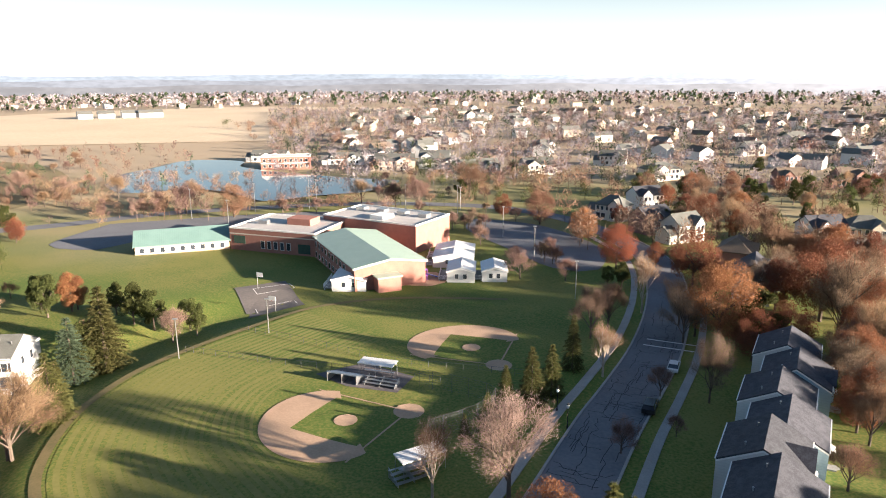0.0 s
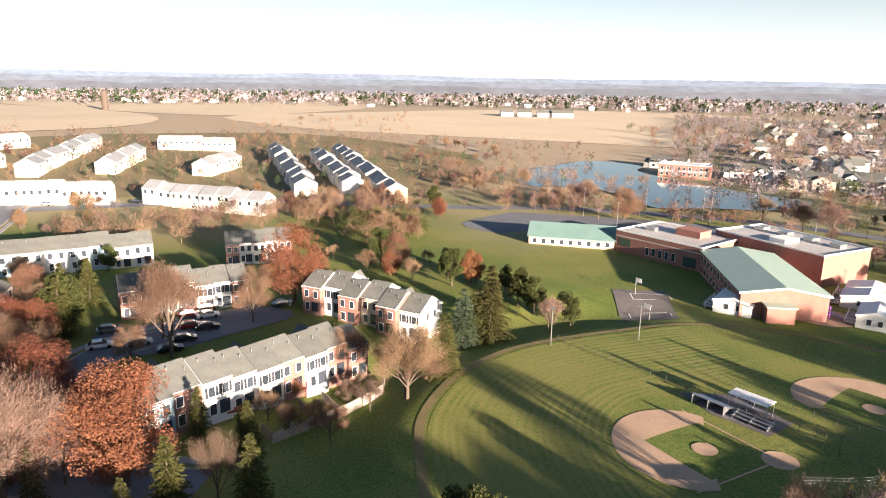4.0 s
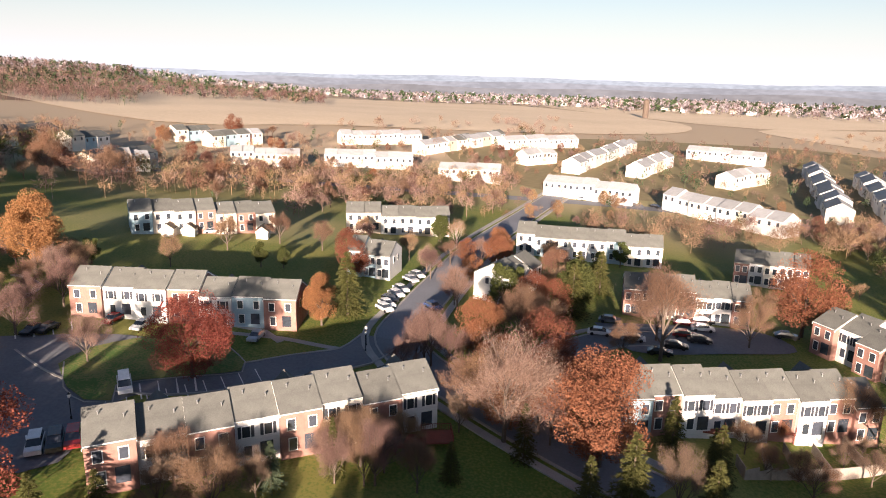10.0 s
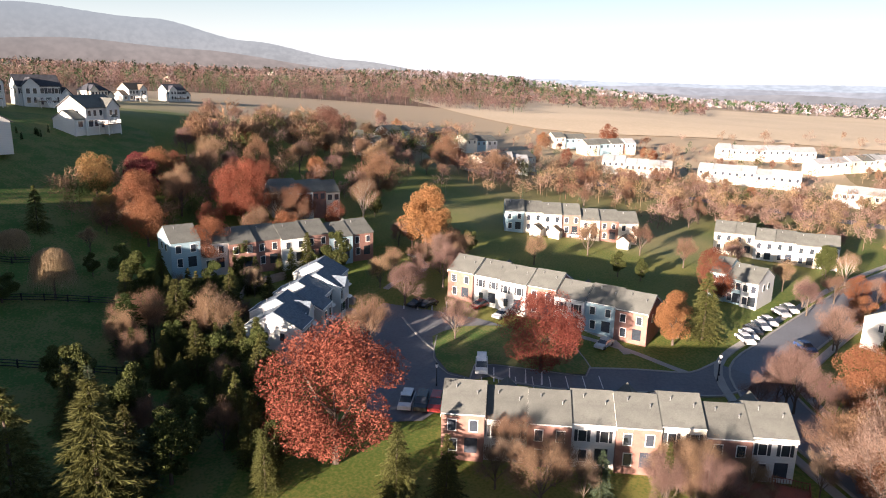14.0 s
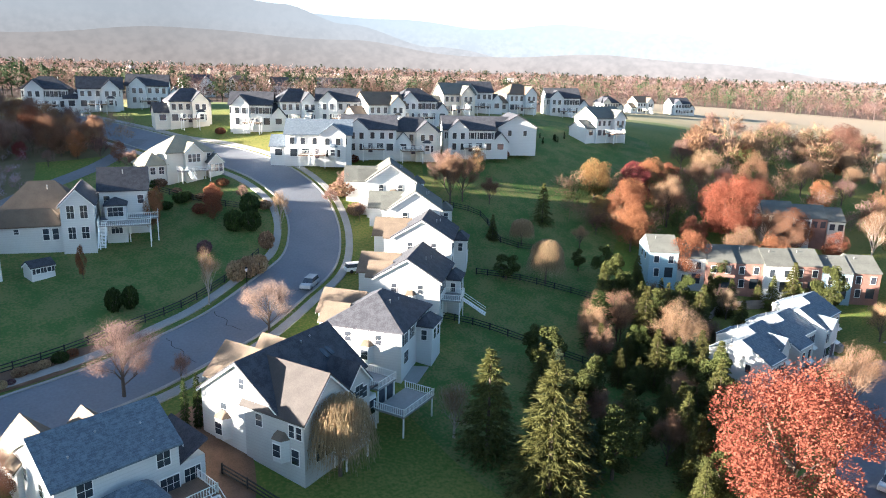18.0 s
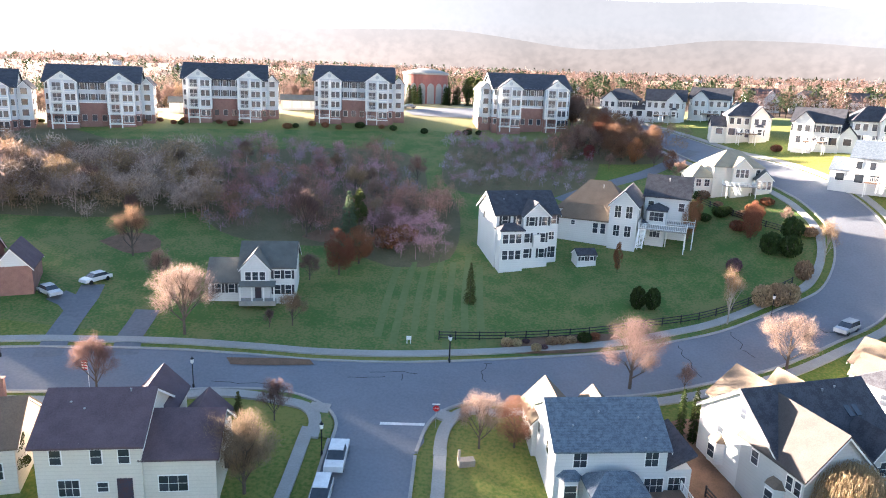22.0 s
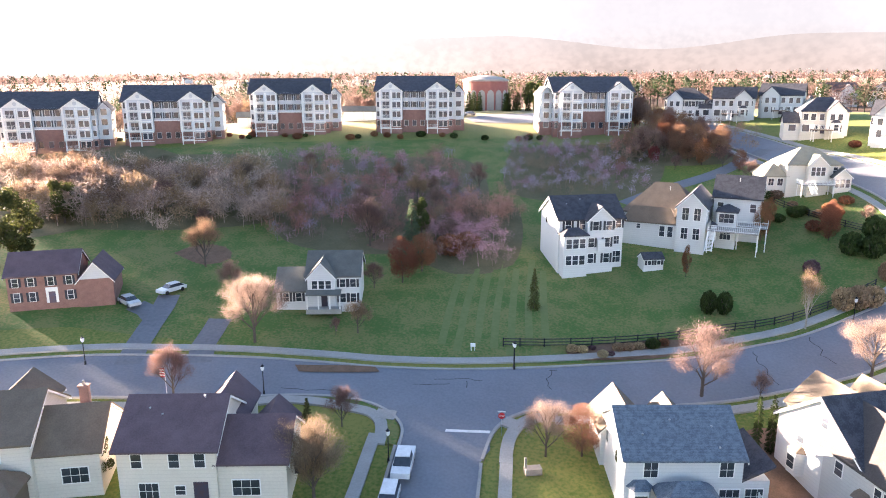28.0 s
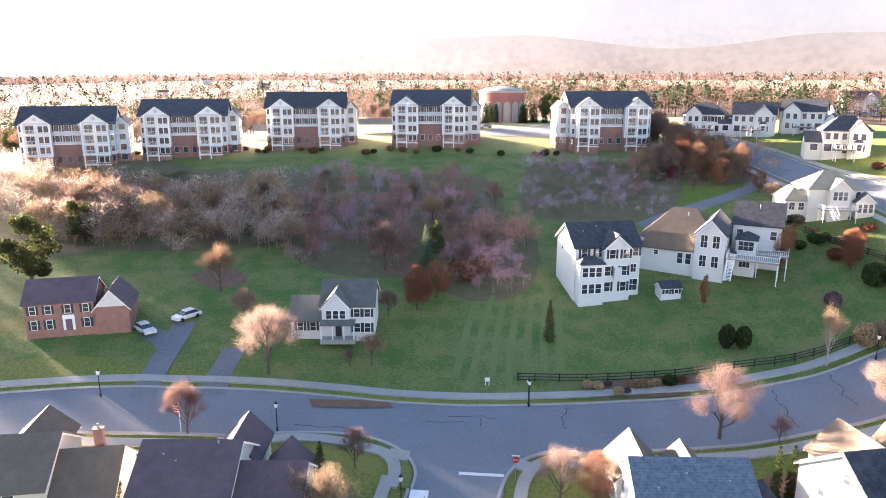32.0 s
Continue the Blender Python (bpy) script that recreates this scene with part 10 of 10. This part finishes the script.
for fx, fy, fw in ((-410, 850, 9), (-385, 865, 12), (-365, 872, 14), (-430, 838, 8)):
    ob = thing("farm_building", "white farm building in the stubble field", "barn", spot(fx, fy, 35, 0.2), "farm buildings in the field")
    block(ob, (-fw, -6, fw, 6), 6.0, 3.5, M_WHITE, M_GREYROOF, "x", deep=2.0)
ob = thing("silo", "dark tall farm silo", "silo", spot(-830, 515))
part("drum", Geo().lathe([(4, -2), (4, 22), (3, 24), (0.5, 25.5)], 16), M_BARK, ob)

car(18.7, -63.1, 98, 'white', 'truck', 'parked at the kerb of the side street')
car(18.6, -57.2, 98, 'white', 'suv', 'parked at the kerb of the side street')
car(70.0, -88.2, 150, 'silver', 'car', 'on a house drive')
car(66.4, -93.9, 70, 'white', 'car', 'on a house drive')
car(-48.2, -105.0, 45, 'silver', 'suv', 'driving lane of the hill street')
car(-58.7, -106.9, 170, 'white', 'suv', 'on a house drive')
car(-55.2, -93.9, 160, 'silver', 'car', 'on a house drive')
car(-103.2, -19.4, 11, 'white', 'van', 'in the parking court')
car(-87.7, -27.4, 8, 'white', 'suv', 'in the parking court')
car(-88.1, -25.2, 8, 'black', 'suv', 'in the parking court')
car(-88.5, -23.2, 8, 'red', 'suv', 'in the parking court')
car(-127.0, -20.2, -25, 'white', 'car', 'in front of the terrace')
car(-130.3, -25.4, -25, 'red', 'car', 'in front of the terrace')
car(-126.8, -35.3, -25, 'black', 'car', 'in front of the terrace')
car(-126.2, -37.4, -25, 'black', 'car', 'in front of the terrace')
car(-119.1, -0.2, -25, 'silver', 'car', 'in front of the terrace')
car(-126.5, -8.1, -25, 'red', 'car', 'in front of the terrace')
car(-152.4, 37.2, 20, 'white', 'car', 'parked along the terrace street')
car(-149.0, 34.9, 20, 'silver', 'car', 'parked along the terrace street')
car(-142.1, 31.1, 20, 'white', 'car', 'parked along the terrace street')
car(-138.8, 29.3, 20, 'white', 'car', 'parked along the terrace street')
car(-135.7, 27.3, 20, 'black', 'car', 'parked along the terrace street')
car(-132.8, 26.1, 20, 'white', 'car', 'parked along the terrace street')
car(-130.2, 25.1, 20, 'white', 'car', 'parked along the terrace street')
car(-130.0, 35.3, 20, 'blue', 'car', 'parked along the terrace street')
car(-113.9, 84.3, 60, 'red', 'car', 'in the parking court')
car(-114.6, 89.2, 60, 'black', 'car', 'in the parking court')
car(-108.0, 80.2, 60, 'red', 'car', 'in the parking court')
car(-105.0, 81.5, 60, 'black', 'car', 'in the parking court')
car(-110.5, 86.2, 60, 'white', 'car', 'in the parking court')
car(-103.0, 74.8, 60, 'black', 'car', 'in the parking court')
car(-100.7, 70.1, 60, 'black', 'car', 'in the parking court')
car(-104.3, 101.0, 60, 'black', 'car', 'in the parking court')
car(-107.7, 68.8, 60, 'white', 'car', 'in the parking court')
car(-111.5, 63.7, 60, 'white', 'car', 'in the parking court')
car(-117.6, 69.3, 60, 'grey', 'car', 'in the parking court')
car(-203.8, -19.3, 90, 'black', 'car', 'in front of the terrace')
car(-201.9, -13.0, 90, 'grey', 'car', 'in front of the terrace')
car(-191.6, -16.5, 90, 'silver', 'car', 'in front of the terrace')
car(-197.4, 0.4, 90, 'red', 'car', 'in front of the terrace')
car(-193.7, -10.7, 90, 'white', 'car', 'in front of the terrace')
car(40.1, 110.5, 65, 'white', 'car', 'parked beside the school road')
car(31.4, 95.0, 65, 'black', 'suv', 'parked beside the school road')
car(52.7, -247.2, 30, 'white', 'car', 'by the apartments')
car(59.4, -248.8, 30, 'red', 'car', 'by the apartments')
car(43.7, -232.7, 30, 'grey', 'car', 'by the apartments')
car(-27.4, -192.5, 30, 'black', 'car', 'by the apartments')
car(-256.3, 132.4, 20, 'white', 'car', 'on the far street')
car(-250.5, 140.7, 20, 'silver', 'car', 'on the far street')
car(-243.6, 148.2, 20, 'grey', 'car', 'on the far street')
car(-236.9, 155.5, 20, 'black', 'car', 'on the far street')
car(-230.3, 162.6, 20, 'white', 'car', 'on the far street')
car(-224.9, 170.2, 20, 'silver', 'car', 'on the far street')
car(-218.5, 177.0, 20, 'grey', 'car', 'on the far street')
car(-212.3, 183.7, 20, 'black', 'car', 'on the far street')
car(-206.3, 190.2, 20, 'white', 'car', 'on the far street')

# solar panels on one terrace roof

ob = thing("solar_array", "dark solar panels on a grey shingle roof", "solar panels", pose(-139.1, -24.9, ground(-139.1, -24.9) + 7.45, 27, 0, 255))
for i in range(3):
    for k in range(2):
        part("panel", Geo().box(i * 1.25 - 1.9, k * 1.3 - 1.3, 0, i * 1.25 - 0.7, k * 1.3 - 0.05, 0.07), mat("solar_glass", (0.01, 0.015, 0.05), None, 0.12, spec=0.8), ob)


# painted lines
for i in range(9):
    x = -103.5 + i * 0.3
    drape("bay_line", [(-99.5 - i * 0.9, -21.5 + i * 2.6), (-95.0 - i * 0.9, -20.6 + i * 2.6), (-95.0 - i * 0.9, -20.45 + i * 2.6), (-99.5 - i * 0.9, -21.35 + i * 2.6)], M_PAINT, "white parking bay line", 0.15, 6.0, False)
for (ax, ay), (bx_, by_) in (((-46.5, 160), (-38.5, 164.5)), ((-44.5, 156.5), (-36.5, 161)), ((-43, 148.5), (-35, 153)), ((-41.5, 145.5), (-33.5, 150)), ((-46.5, 160), (-44.5, 156.5)), ((-38.5, 164.5), (-36.5, 161)), ((-43, 148.5), (-41.5, 145.5)), ((-35, 153), (-33.5, 150))):
    tagged(new("court_line", band(Geo(), [Vector((ax, ay)), Vector((bx_, by_))], -0.1, 0.1, 0.11).mesh("court_line", M_PAINT)), "white court line", "court line", "lines of the ball court", "structure")

for k in range(2):
    tagged(new("crossing", band(Geo(), [Vector((38.2 + k * 1.6, 122.5 + k * 3.0)), Vector((46.6 + k * 1.6, 118.5 + k * 3.0))], -0.2, 0.2, 0.13).mesh("crossing", M_PAINT)), "white painted crossing line", "crossing", kind="structure")

drape('parking_island', [(-113.2, -30.6), (-119.3, -26.7), (-122.6, -16.5), (-118.5, -6.4), (-109.4, -2.3), (-106.2, -2.8), (-105.6, -17.9), (-104.4, -20.8), (-99.4, -20.7), (-100.4, -24.4), (-104.9, -27.6)], M_LAWN, 'kerbed grass island in the parking court', 0.28, 3.0)
ISLAND = smooth([(-113.9, -29.9), (-104.8, -28.0), (-99.6, -24.2), (-98.8, -20.4), (-104.4, -20.8), (-105.5, -12.2), (-105.6, -2.6), (-109.4, -2.1), (-118.6, -5.9)])
tagged(new('kerb', band(Geo(), ISLAND, -0.12, 0.12, 0.3).mesh('kerb', M_CONCRETE)), 'pale concrete kerb round a grass island', 'kerb', kind='structure')
tagged(new('footpath', band(Geo(), smooth([(-122.8, -5.1), (-119.0, 3.9), (-113.6, 11.8), (-110.1, 18.1)]), -0.7, 0.7, 0.08).mesh('footpath', M_CONCRETE)), 'pale concrete footpath across the lawn', 'path', kind='structure')
tagged(new('footpath', band(Geo(), smooth([(-132.0, -46.2), (-137.2, -45.5), (-143.4, -42.9), (-149.4, -42.0), (-153.2, -45.1), (-154.6, -48.3)]), -0.7, 0.7, 0.08).mesh('footpath', M_CONCRETE)), 'pale concrete footpath across the lawn', 'path', kind='structure')
tagged(new('footpath', band(Geo(), smooth([(-107.5, 13.1), (-110.2, 18.6), (-118.7, 23.2), (-127.5, 26.6)]), -0.7, 0.7, 0.08).mesh('footpath', M_CONCRETE)), 'pale concrete footpath across the lawn', 'path', kind='structure')
tagged(new('footpath', band(Geo(), smooth([(-117.2, 3.9), (-122.6, 1.3), (-125.9, -3.6)]), -0.7, 0.7, 0.08).mesh('footpath', M_CONCRETE)), 'pale concrete footpath across the lawn', 'path', kind='structure')
drape('bay_line', [(-104.5, -17.7), (-104.6, -17.5), (-99.3, -16.5), (-99.3, -16.7)], M_PAINT, 'white painted parking line', 0.17, 3.0, False)
drape('bay_line', [(-105.0, -15.1), (-105.0, -15.0), (-99.7, -14.0), (-99.7, -14.3)], M_PAINT, 'white painted parking line', 0.17, 3.0, False)
drape('bay_line', [(-105.4, -12.5), (-105.5, -12.4), (-100.2, -11.5), (-100.1, -11.8)], M_PAINT, 'white painted parking line', 0.17, 3.0, False)
drape('bay_line', [(-105.9, -9.9), (-105.9, -9.7), (-100.6, -9.0), (-100.5, -9.3)], M_PAINT, 'white painted parking line', 0.17, 3.0, False)
drape('bay_line', [(-91.4, -29.5), (-91.4, -29.3), (-86.0, -27.7), (-86.0, -27.8)], M_PAINT, 'white painted parking line', 0.17, 3.0, False)
drape('bay_line', [(-91.7, -27.7), (-91.8, -27.5), (-86.3, -26.0), (-86.3, -26.1)], M_PAINT, 'white painted parking line', 0.17, 3.0, False)
drape('bay_line', [(-92.1, -25.7), (-92.1, -25.5), (-86.7, -24.1), (-86.6, -24.2)], M_PAINT, 'white painted parking line', 0.17, 3.0, False)
drape('bay_line', [(-92.5, -23.7), (-92.5, -23.6), (-87.0, -22.2), (-87.0, -22.4)], M_PAINT, 'white painted parking line', 0.17, 3.0, False)
drape('bay_line', [(-128.2, -40.9), (-128.3, -40.7), (-123.7, -39.3), (-123.6, -39.5)], M_PAINT, 'white painted parking line', 0.17, 3.0, False)
drape('bay_line', [(-129.0, -38.2), (-129.1, -38.0), (-124.4, -36.6), (-124.3, -36.9)], M_PAINT, 'white painted parking line', 0.17, 3.0, False)
drape('bay_line', [(-129.9, -35.4), (-129.9, -35.2), (-125.2, -33.9), (-125.1, -34.1)], M_PAINT, 'white painted parking line', 0.17, 3.0, False)
drape('bay_line', [(-130.7, -32.5), (-130.7, -32.3), (-125.9, -31.1), (-125.8, -31.3)], M_PAINT, 'white painted parking line', 0.17, 3.0, False)
drape('back_lawn', [(-45, -68), (-60, -92), (-78, -112), (-92, -135), (-110, -160), (-150, -165), (-178, -140), (-150, -115), (-115, -95), (-95, -70), (-82, -52), (-60, -40), (-46, -48)], M_LAWN, 'mown green lawn falling away behind the houses', 0.035, 5.0)
drape('leaf_bed', [(38.5, -79.4), (28.0, -81.8), (27.0, -80.7), (37.3, -78.0)], M_MULCH, 'long bed of brown leaves beside the pavement', 0.2, 2.0)
drape('mulch_bed', [(3.2, -92.9), (2.5, -91.4), (-1.4, -91.0), (-6.8, -92.8), (-11.5, -95.9), (-12.0, -98.0), (-6.1, -96.2), (-0.6, -94.2)], M_MULCH, 'dark mulch planting bed below the fence', 0.2, 1.0)
for bx, by, bh, kind in ((2.3, -92.3, 1.2, 'plume'), (0.9, -92.5, 1.1, 'plume'), (-1.9, -91.9, 1.1, 'plume'), (-4.0, -94.1, 1.2, 'plume'), (-5.5, -94.5, 1.2, 'plume'), (-6.9, -95.2, 1.1, 'plume'), (-8.8, -95.8, 1.5, 'bush'), (-10.4, -96.9, 1.1, 'redbush'), (-0.4, -93.6, 0.7, 'twigbush'), (-3.0, -92.6, 0.7, 'twigbush')):
    tree(kind, bx, by, bh, 0.9, 'in the mulch bed')
drape('mulch_bed', [(3.3, -92.5), (-2.7, -95.8), (-10.1, -98.4), (-14.2, -98.5), (-10.6, -93.9), (-2.7, -91.2), (2.4, -90.3)], M_MULCH, 'dark mulch bed with shrubs behind the street fence', 0.12, 2.0)
drape('mulch_bed', [(-15.5, -60.0), (-21.0, -60.5), (-24.5, -71.0), (-24.0, -80.0), (-18.0, -79.0), (-16.5, -70.0)], M_MULCH, 'dark mulch and leaves between two houses', 0.1, 2.0)
drape('patio', [(-48.0, -80.9), (-54.4, -77.5), (-50.2, -74.3), (-47.0, -77.5)], M_CONCRETE, 'pale stone patio behind the house', 0.2, 2.0, False)
drape('leaf_patch', [(42.7, -121.2), (41.1, -125.0), (37.8, -126.0), (36.1, -123.2), (38.4, -119.8)], M_MULCH, 'fallen leaves spread under a tree', 0.09, 2.0)
drape('leaf_patch', [(74.7, -107.4), (72.6, -112.2), (67.4, -112.8), (64.0, -108.7), (67.1, -104.7)], M_MULCH, 'fallen leaves spread under a tree', 0.09, 2.0)
ob = thing('garden_shed', 'small cream shed with brown roof behind the terrace', 'shed', spot(-189.9, -21.3, 80, 0.05), 'sheds behind the lawns')
block(ob, (-1.6, -2.2, 1.6, 2.2), 2.3, 1.2, M_CREAM, M_BROWNROOF, 'y', over=0.2)
part('door', Geo().box(-0.5, -0.05, 0, 0.5, 0.03, 1.9), M_TRIM, ob, at=pose(0, -2.2, 0.1))
ob = thing('garden_shed', 'small cream shed with brown roof behind the terrace', 'shed', spot(-191.3, -16.2, 80, 0.05), 'sheds behind the lawns')
block(ob, (-1.6, -2.2, 1.6, 2.2), 2.3, 1.2, M_CREAM, M_BROWNROOF, 'y', over=0.2)
part('door', Geo().box(-0.5, -0.05, 0, 0.5, 0.03, 1.9), M_TRIM, ob, at=pose(0, -2.2, 0.1))
ob = thing('garden_shed', 'small cream shed with brown roof behind the terrace', 'shed', spot(-191.2, 2.7, 80, 0.05), 'sheds behind the lawns')
block(ob, (-1.6, -2.2, 1.6, 2.2), 2.3, 1.2, M_CREAM, M_BROWNROOF, 'y', over=0.2)
part('door', Geo().box(-0.5, -0.05, 0, 0.5, 0.03, 1.9), M_TRIM, ob, at=pose(0, -2.2, 0.1))


# ---- far woods and far towns ----
def sector(az0, az1, r0, r1):
    def pick(rnd):
        a, r = radians(rnd.uniform(az0, az1)), math.sqrt(rnd.uniform(r0 * r0, r1 * r1))
        return -math.sin(a) * r, math.cos(a) * r
    return pick


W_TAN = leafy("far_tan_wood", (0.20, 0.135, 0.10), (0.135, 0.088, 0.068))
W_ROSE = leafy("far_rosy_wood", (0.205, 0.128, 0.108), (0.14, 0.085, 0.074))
# mauve twigs, greyed a little to stand in for distance haze
W_MAUVE = leafy("far_hazed_mauve_wood", (0.20, 0.145, 0.137), (0.14, 0.10, 0.096))
W_RUST = leafy("far_rust_wood", (0.24, 0.13, 0.08), (0.17, 0.09, 0.06))
W_PINE = leafy("far_pine_wood", (0.06, 0.085, 0.04), (0.035, 0.055, 0.026))
MIX = (W_TAN, W_ROSE, W_RUST, W_PINE)
# twigs paled further: the haze over the plain is put into the colour
W_HAZED = leafy("hazed_plain_wood", (0.34, 0.30, 0.315), (0.26, 0.225, 0.24))
PLAIN = (W_HAZED, W_MAUVE, W_HAZED, W_PINE)
# darker copies of the rose, tan and pine woods: dimmer light put into colour
W_DIMROSE = leafy("dimmed_rose_wood", (0.14, 0.087, 0.07), (0.095, 0.057, 0.047))
W_DIMTAN = leafy("dimmed_tan_wood", (0.145, 0.10, 0.077), (0.10, 0.066, 0.052))
W_DIMPINE = leafy("dimmed_pine_wood", (0.03, 0.042, 0.02), (0.018, 0.027, 0.013))
RIDGE = (W_DIMROSE, W_DIMTAN, W_MAUVE, W_DIMPINE)
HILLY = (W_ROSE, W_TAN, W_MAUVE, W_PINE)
TANK = ((70, -415, 42), (-30, -300, 12))
woods("far_trees", "late autumn trees among distant houses", sector(-40, 14, 330, 1000), 4600, 3, (W_HAZED, W_ROSE, W_MAUVE, W_PINE), 8, 13, 44, 0.02, 0.18)
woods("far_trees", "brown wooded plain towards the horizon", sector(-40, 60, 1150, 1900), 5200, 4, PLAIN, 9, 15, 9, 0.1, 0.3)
woods("far_trees", "brown trees along the farm fields", sector(20, 62, 330, 560), 420, 5, MIX, 5, 9, 30, 0.025, 0.18)
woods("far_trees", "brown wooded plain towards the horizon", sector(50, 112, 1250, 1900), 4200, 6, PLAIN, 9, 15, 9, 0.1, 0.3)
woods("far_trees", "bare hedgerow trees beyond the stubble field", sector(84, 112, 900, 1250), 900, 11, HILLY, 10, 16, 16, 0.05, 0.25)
woods("garden_trees", "small bare garden trees between the far terraces", sector(30, 100, 235, 470), 560, 13, (L_TAN, L_PINK, L_UMBER, W_PINE), 4, 6.8, 90, 0.011, 0.15)
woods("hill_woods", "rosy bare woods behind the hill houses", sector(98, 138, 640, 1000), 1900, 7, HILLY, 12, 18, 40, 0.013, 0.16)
woods("hill_woods", "rosy bare woods behind the hill houses", sector(134, 235, 335, 470), 1500, 8, RIDGE, 11, 16, 120, 0.0065, 0.13, TANK)
woods("hill_woods", "rosy bare woods behind the hill houses", sector(134, 235, 470, 850), 3400, 10, RIDGE, 11, 17, 54, 0.010, 0.15)
woods("hill_woods", "hazy woods on the foothills", sector(98, 240, 850, 1550), 8500, 9, (W_MAUVE, W_DIMROSE, W_ROSE, W_DIMPINE), 11, 17, 15, 0.045, 0.24)
woods("hill_woods", "hazy woods on the foothills", sector(98, 240, 1550, 2300), 3600, 12, (W_MAUVE, W_ROSE, W_MAUVE, W_PINE), 12, 18, 9, 0.09, 0.3)


def far_town(name, label, pick, count, seed):
    """Distant houses, too many to count: walls and pitched roofs of several tones."""
    rnd = random.Random(seed)
    ws, rs = [Geo(), Geo(), Geo()], [Geo(), Geo()]
    for i in range(count):
        x, y = pick(rnd)
        z, a = ground(x, y), rnd.choice((0.3, 0.8, 1.3, 1.9, 2.4))
        w, d, h, r = rnd.uniform(5, 8), rnd.uniform(4, 5.5), rnd.uniform(5, 6.5), rnd.uniform(2.2, 3.2)
        c, s = math.cos(a), math.sin(a)
        p = lambda u, v, k: (x + u * c - v * s, y + u * s + v * c, z + k)
        g = ws[rnd.randrange(3)]
        g.solid([p(-w, -d, -1), p(w, -d, -1), p(w, d, -1), p(-w, d, -1)], [p(-w, -d, h), p(w, -d, h), p(w, d, h), p(-w, d, h)])
        for u in (-w, w):
            g.face(p(u, -d, h), p(u, d, h), p(u, 0, h + r))
        q = rs[rnd.randrange(2)]
        q.face(p(-w - 0.4, -d - 0.4, h - 0.2), p(w + 0.4, -d - 0.4, h - 0.2), p(w + 0.4, 0, h + r), p(-w - 0.4, 0, h + r))
        q.face(p(w + 0.4, d + 0.4, h - 0.2), p(-w - 0.4, d + 0.4, h - 0.2), p(-w - 0.4, 0, h + r), p(w + 0.4, 0, h + r))
    for g, m in zip(ws + rs, (M_WHITE, M_CREAM, M_TAN, M_BROWNROOF, M_GREYROOF)):
        tagged(new(name, g.mesh(name, m)), label, "houses", kind="stuff")


far_town("distant_houses", "distant pale houses among bare trees", sector(-40, 8, 430, 1000), 190, 21)
far_town("distant_houses", "distant pale houses on the plain", sector(-40, 60, 1150, 1850), 130, 22)
far_town("distant_houses", "distant pale houses on the plain", sector(50, 100, 1350, 1850), 110, 23)
far_town("distant_houses", "distant houses in the woods", sector(112, 220, 620, 1800), 36, 24)
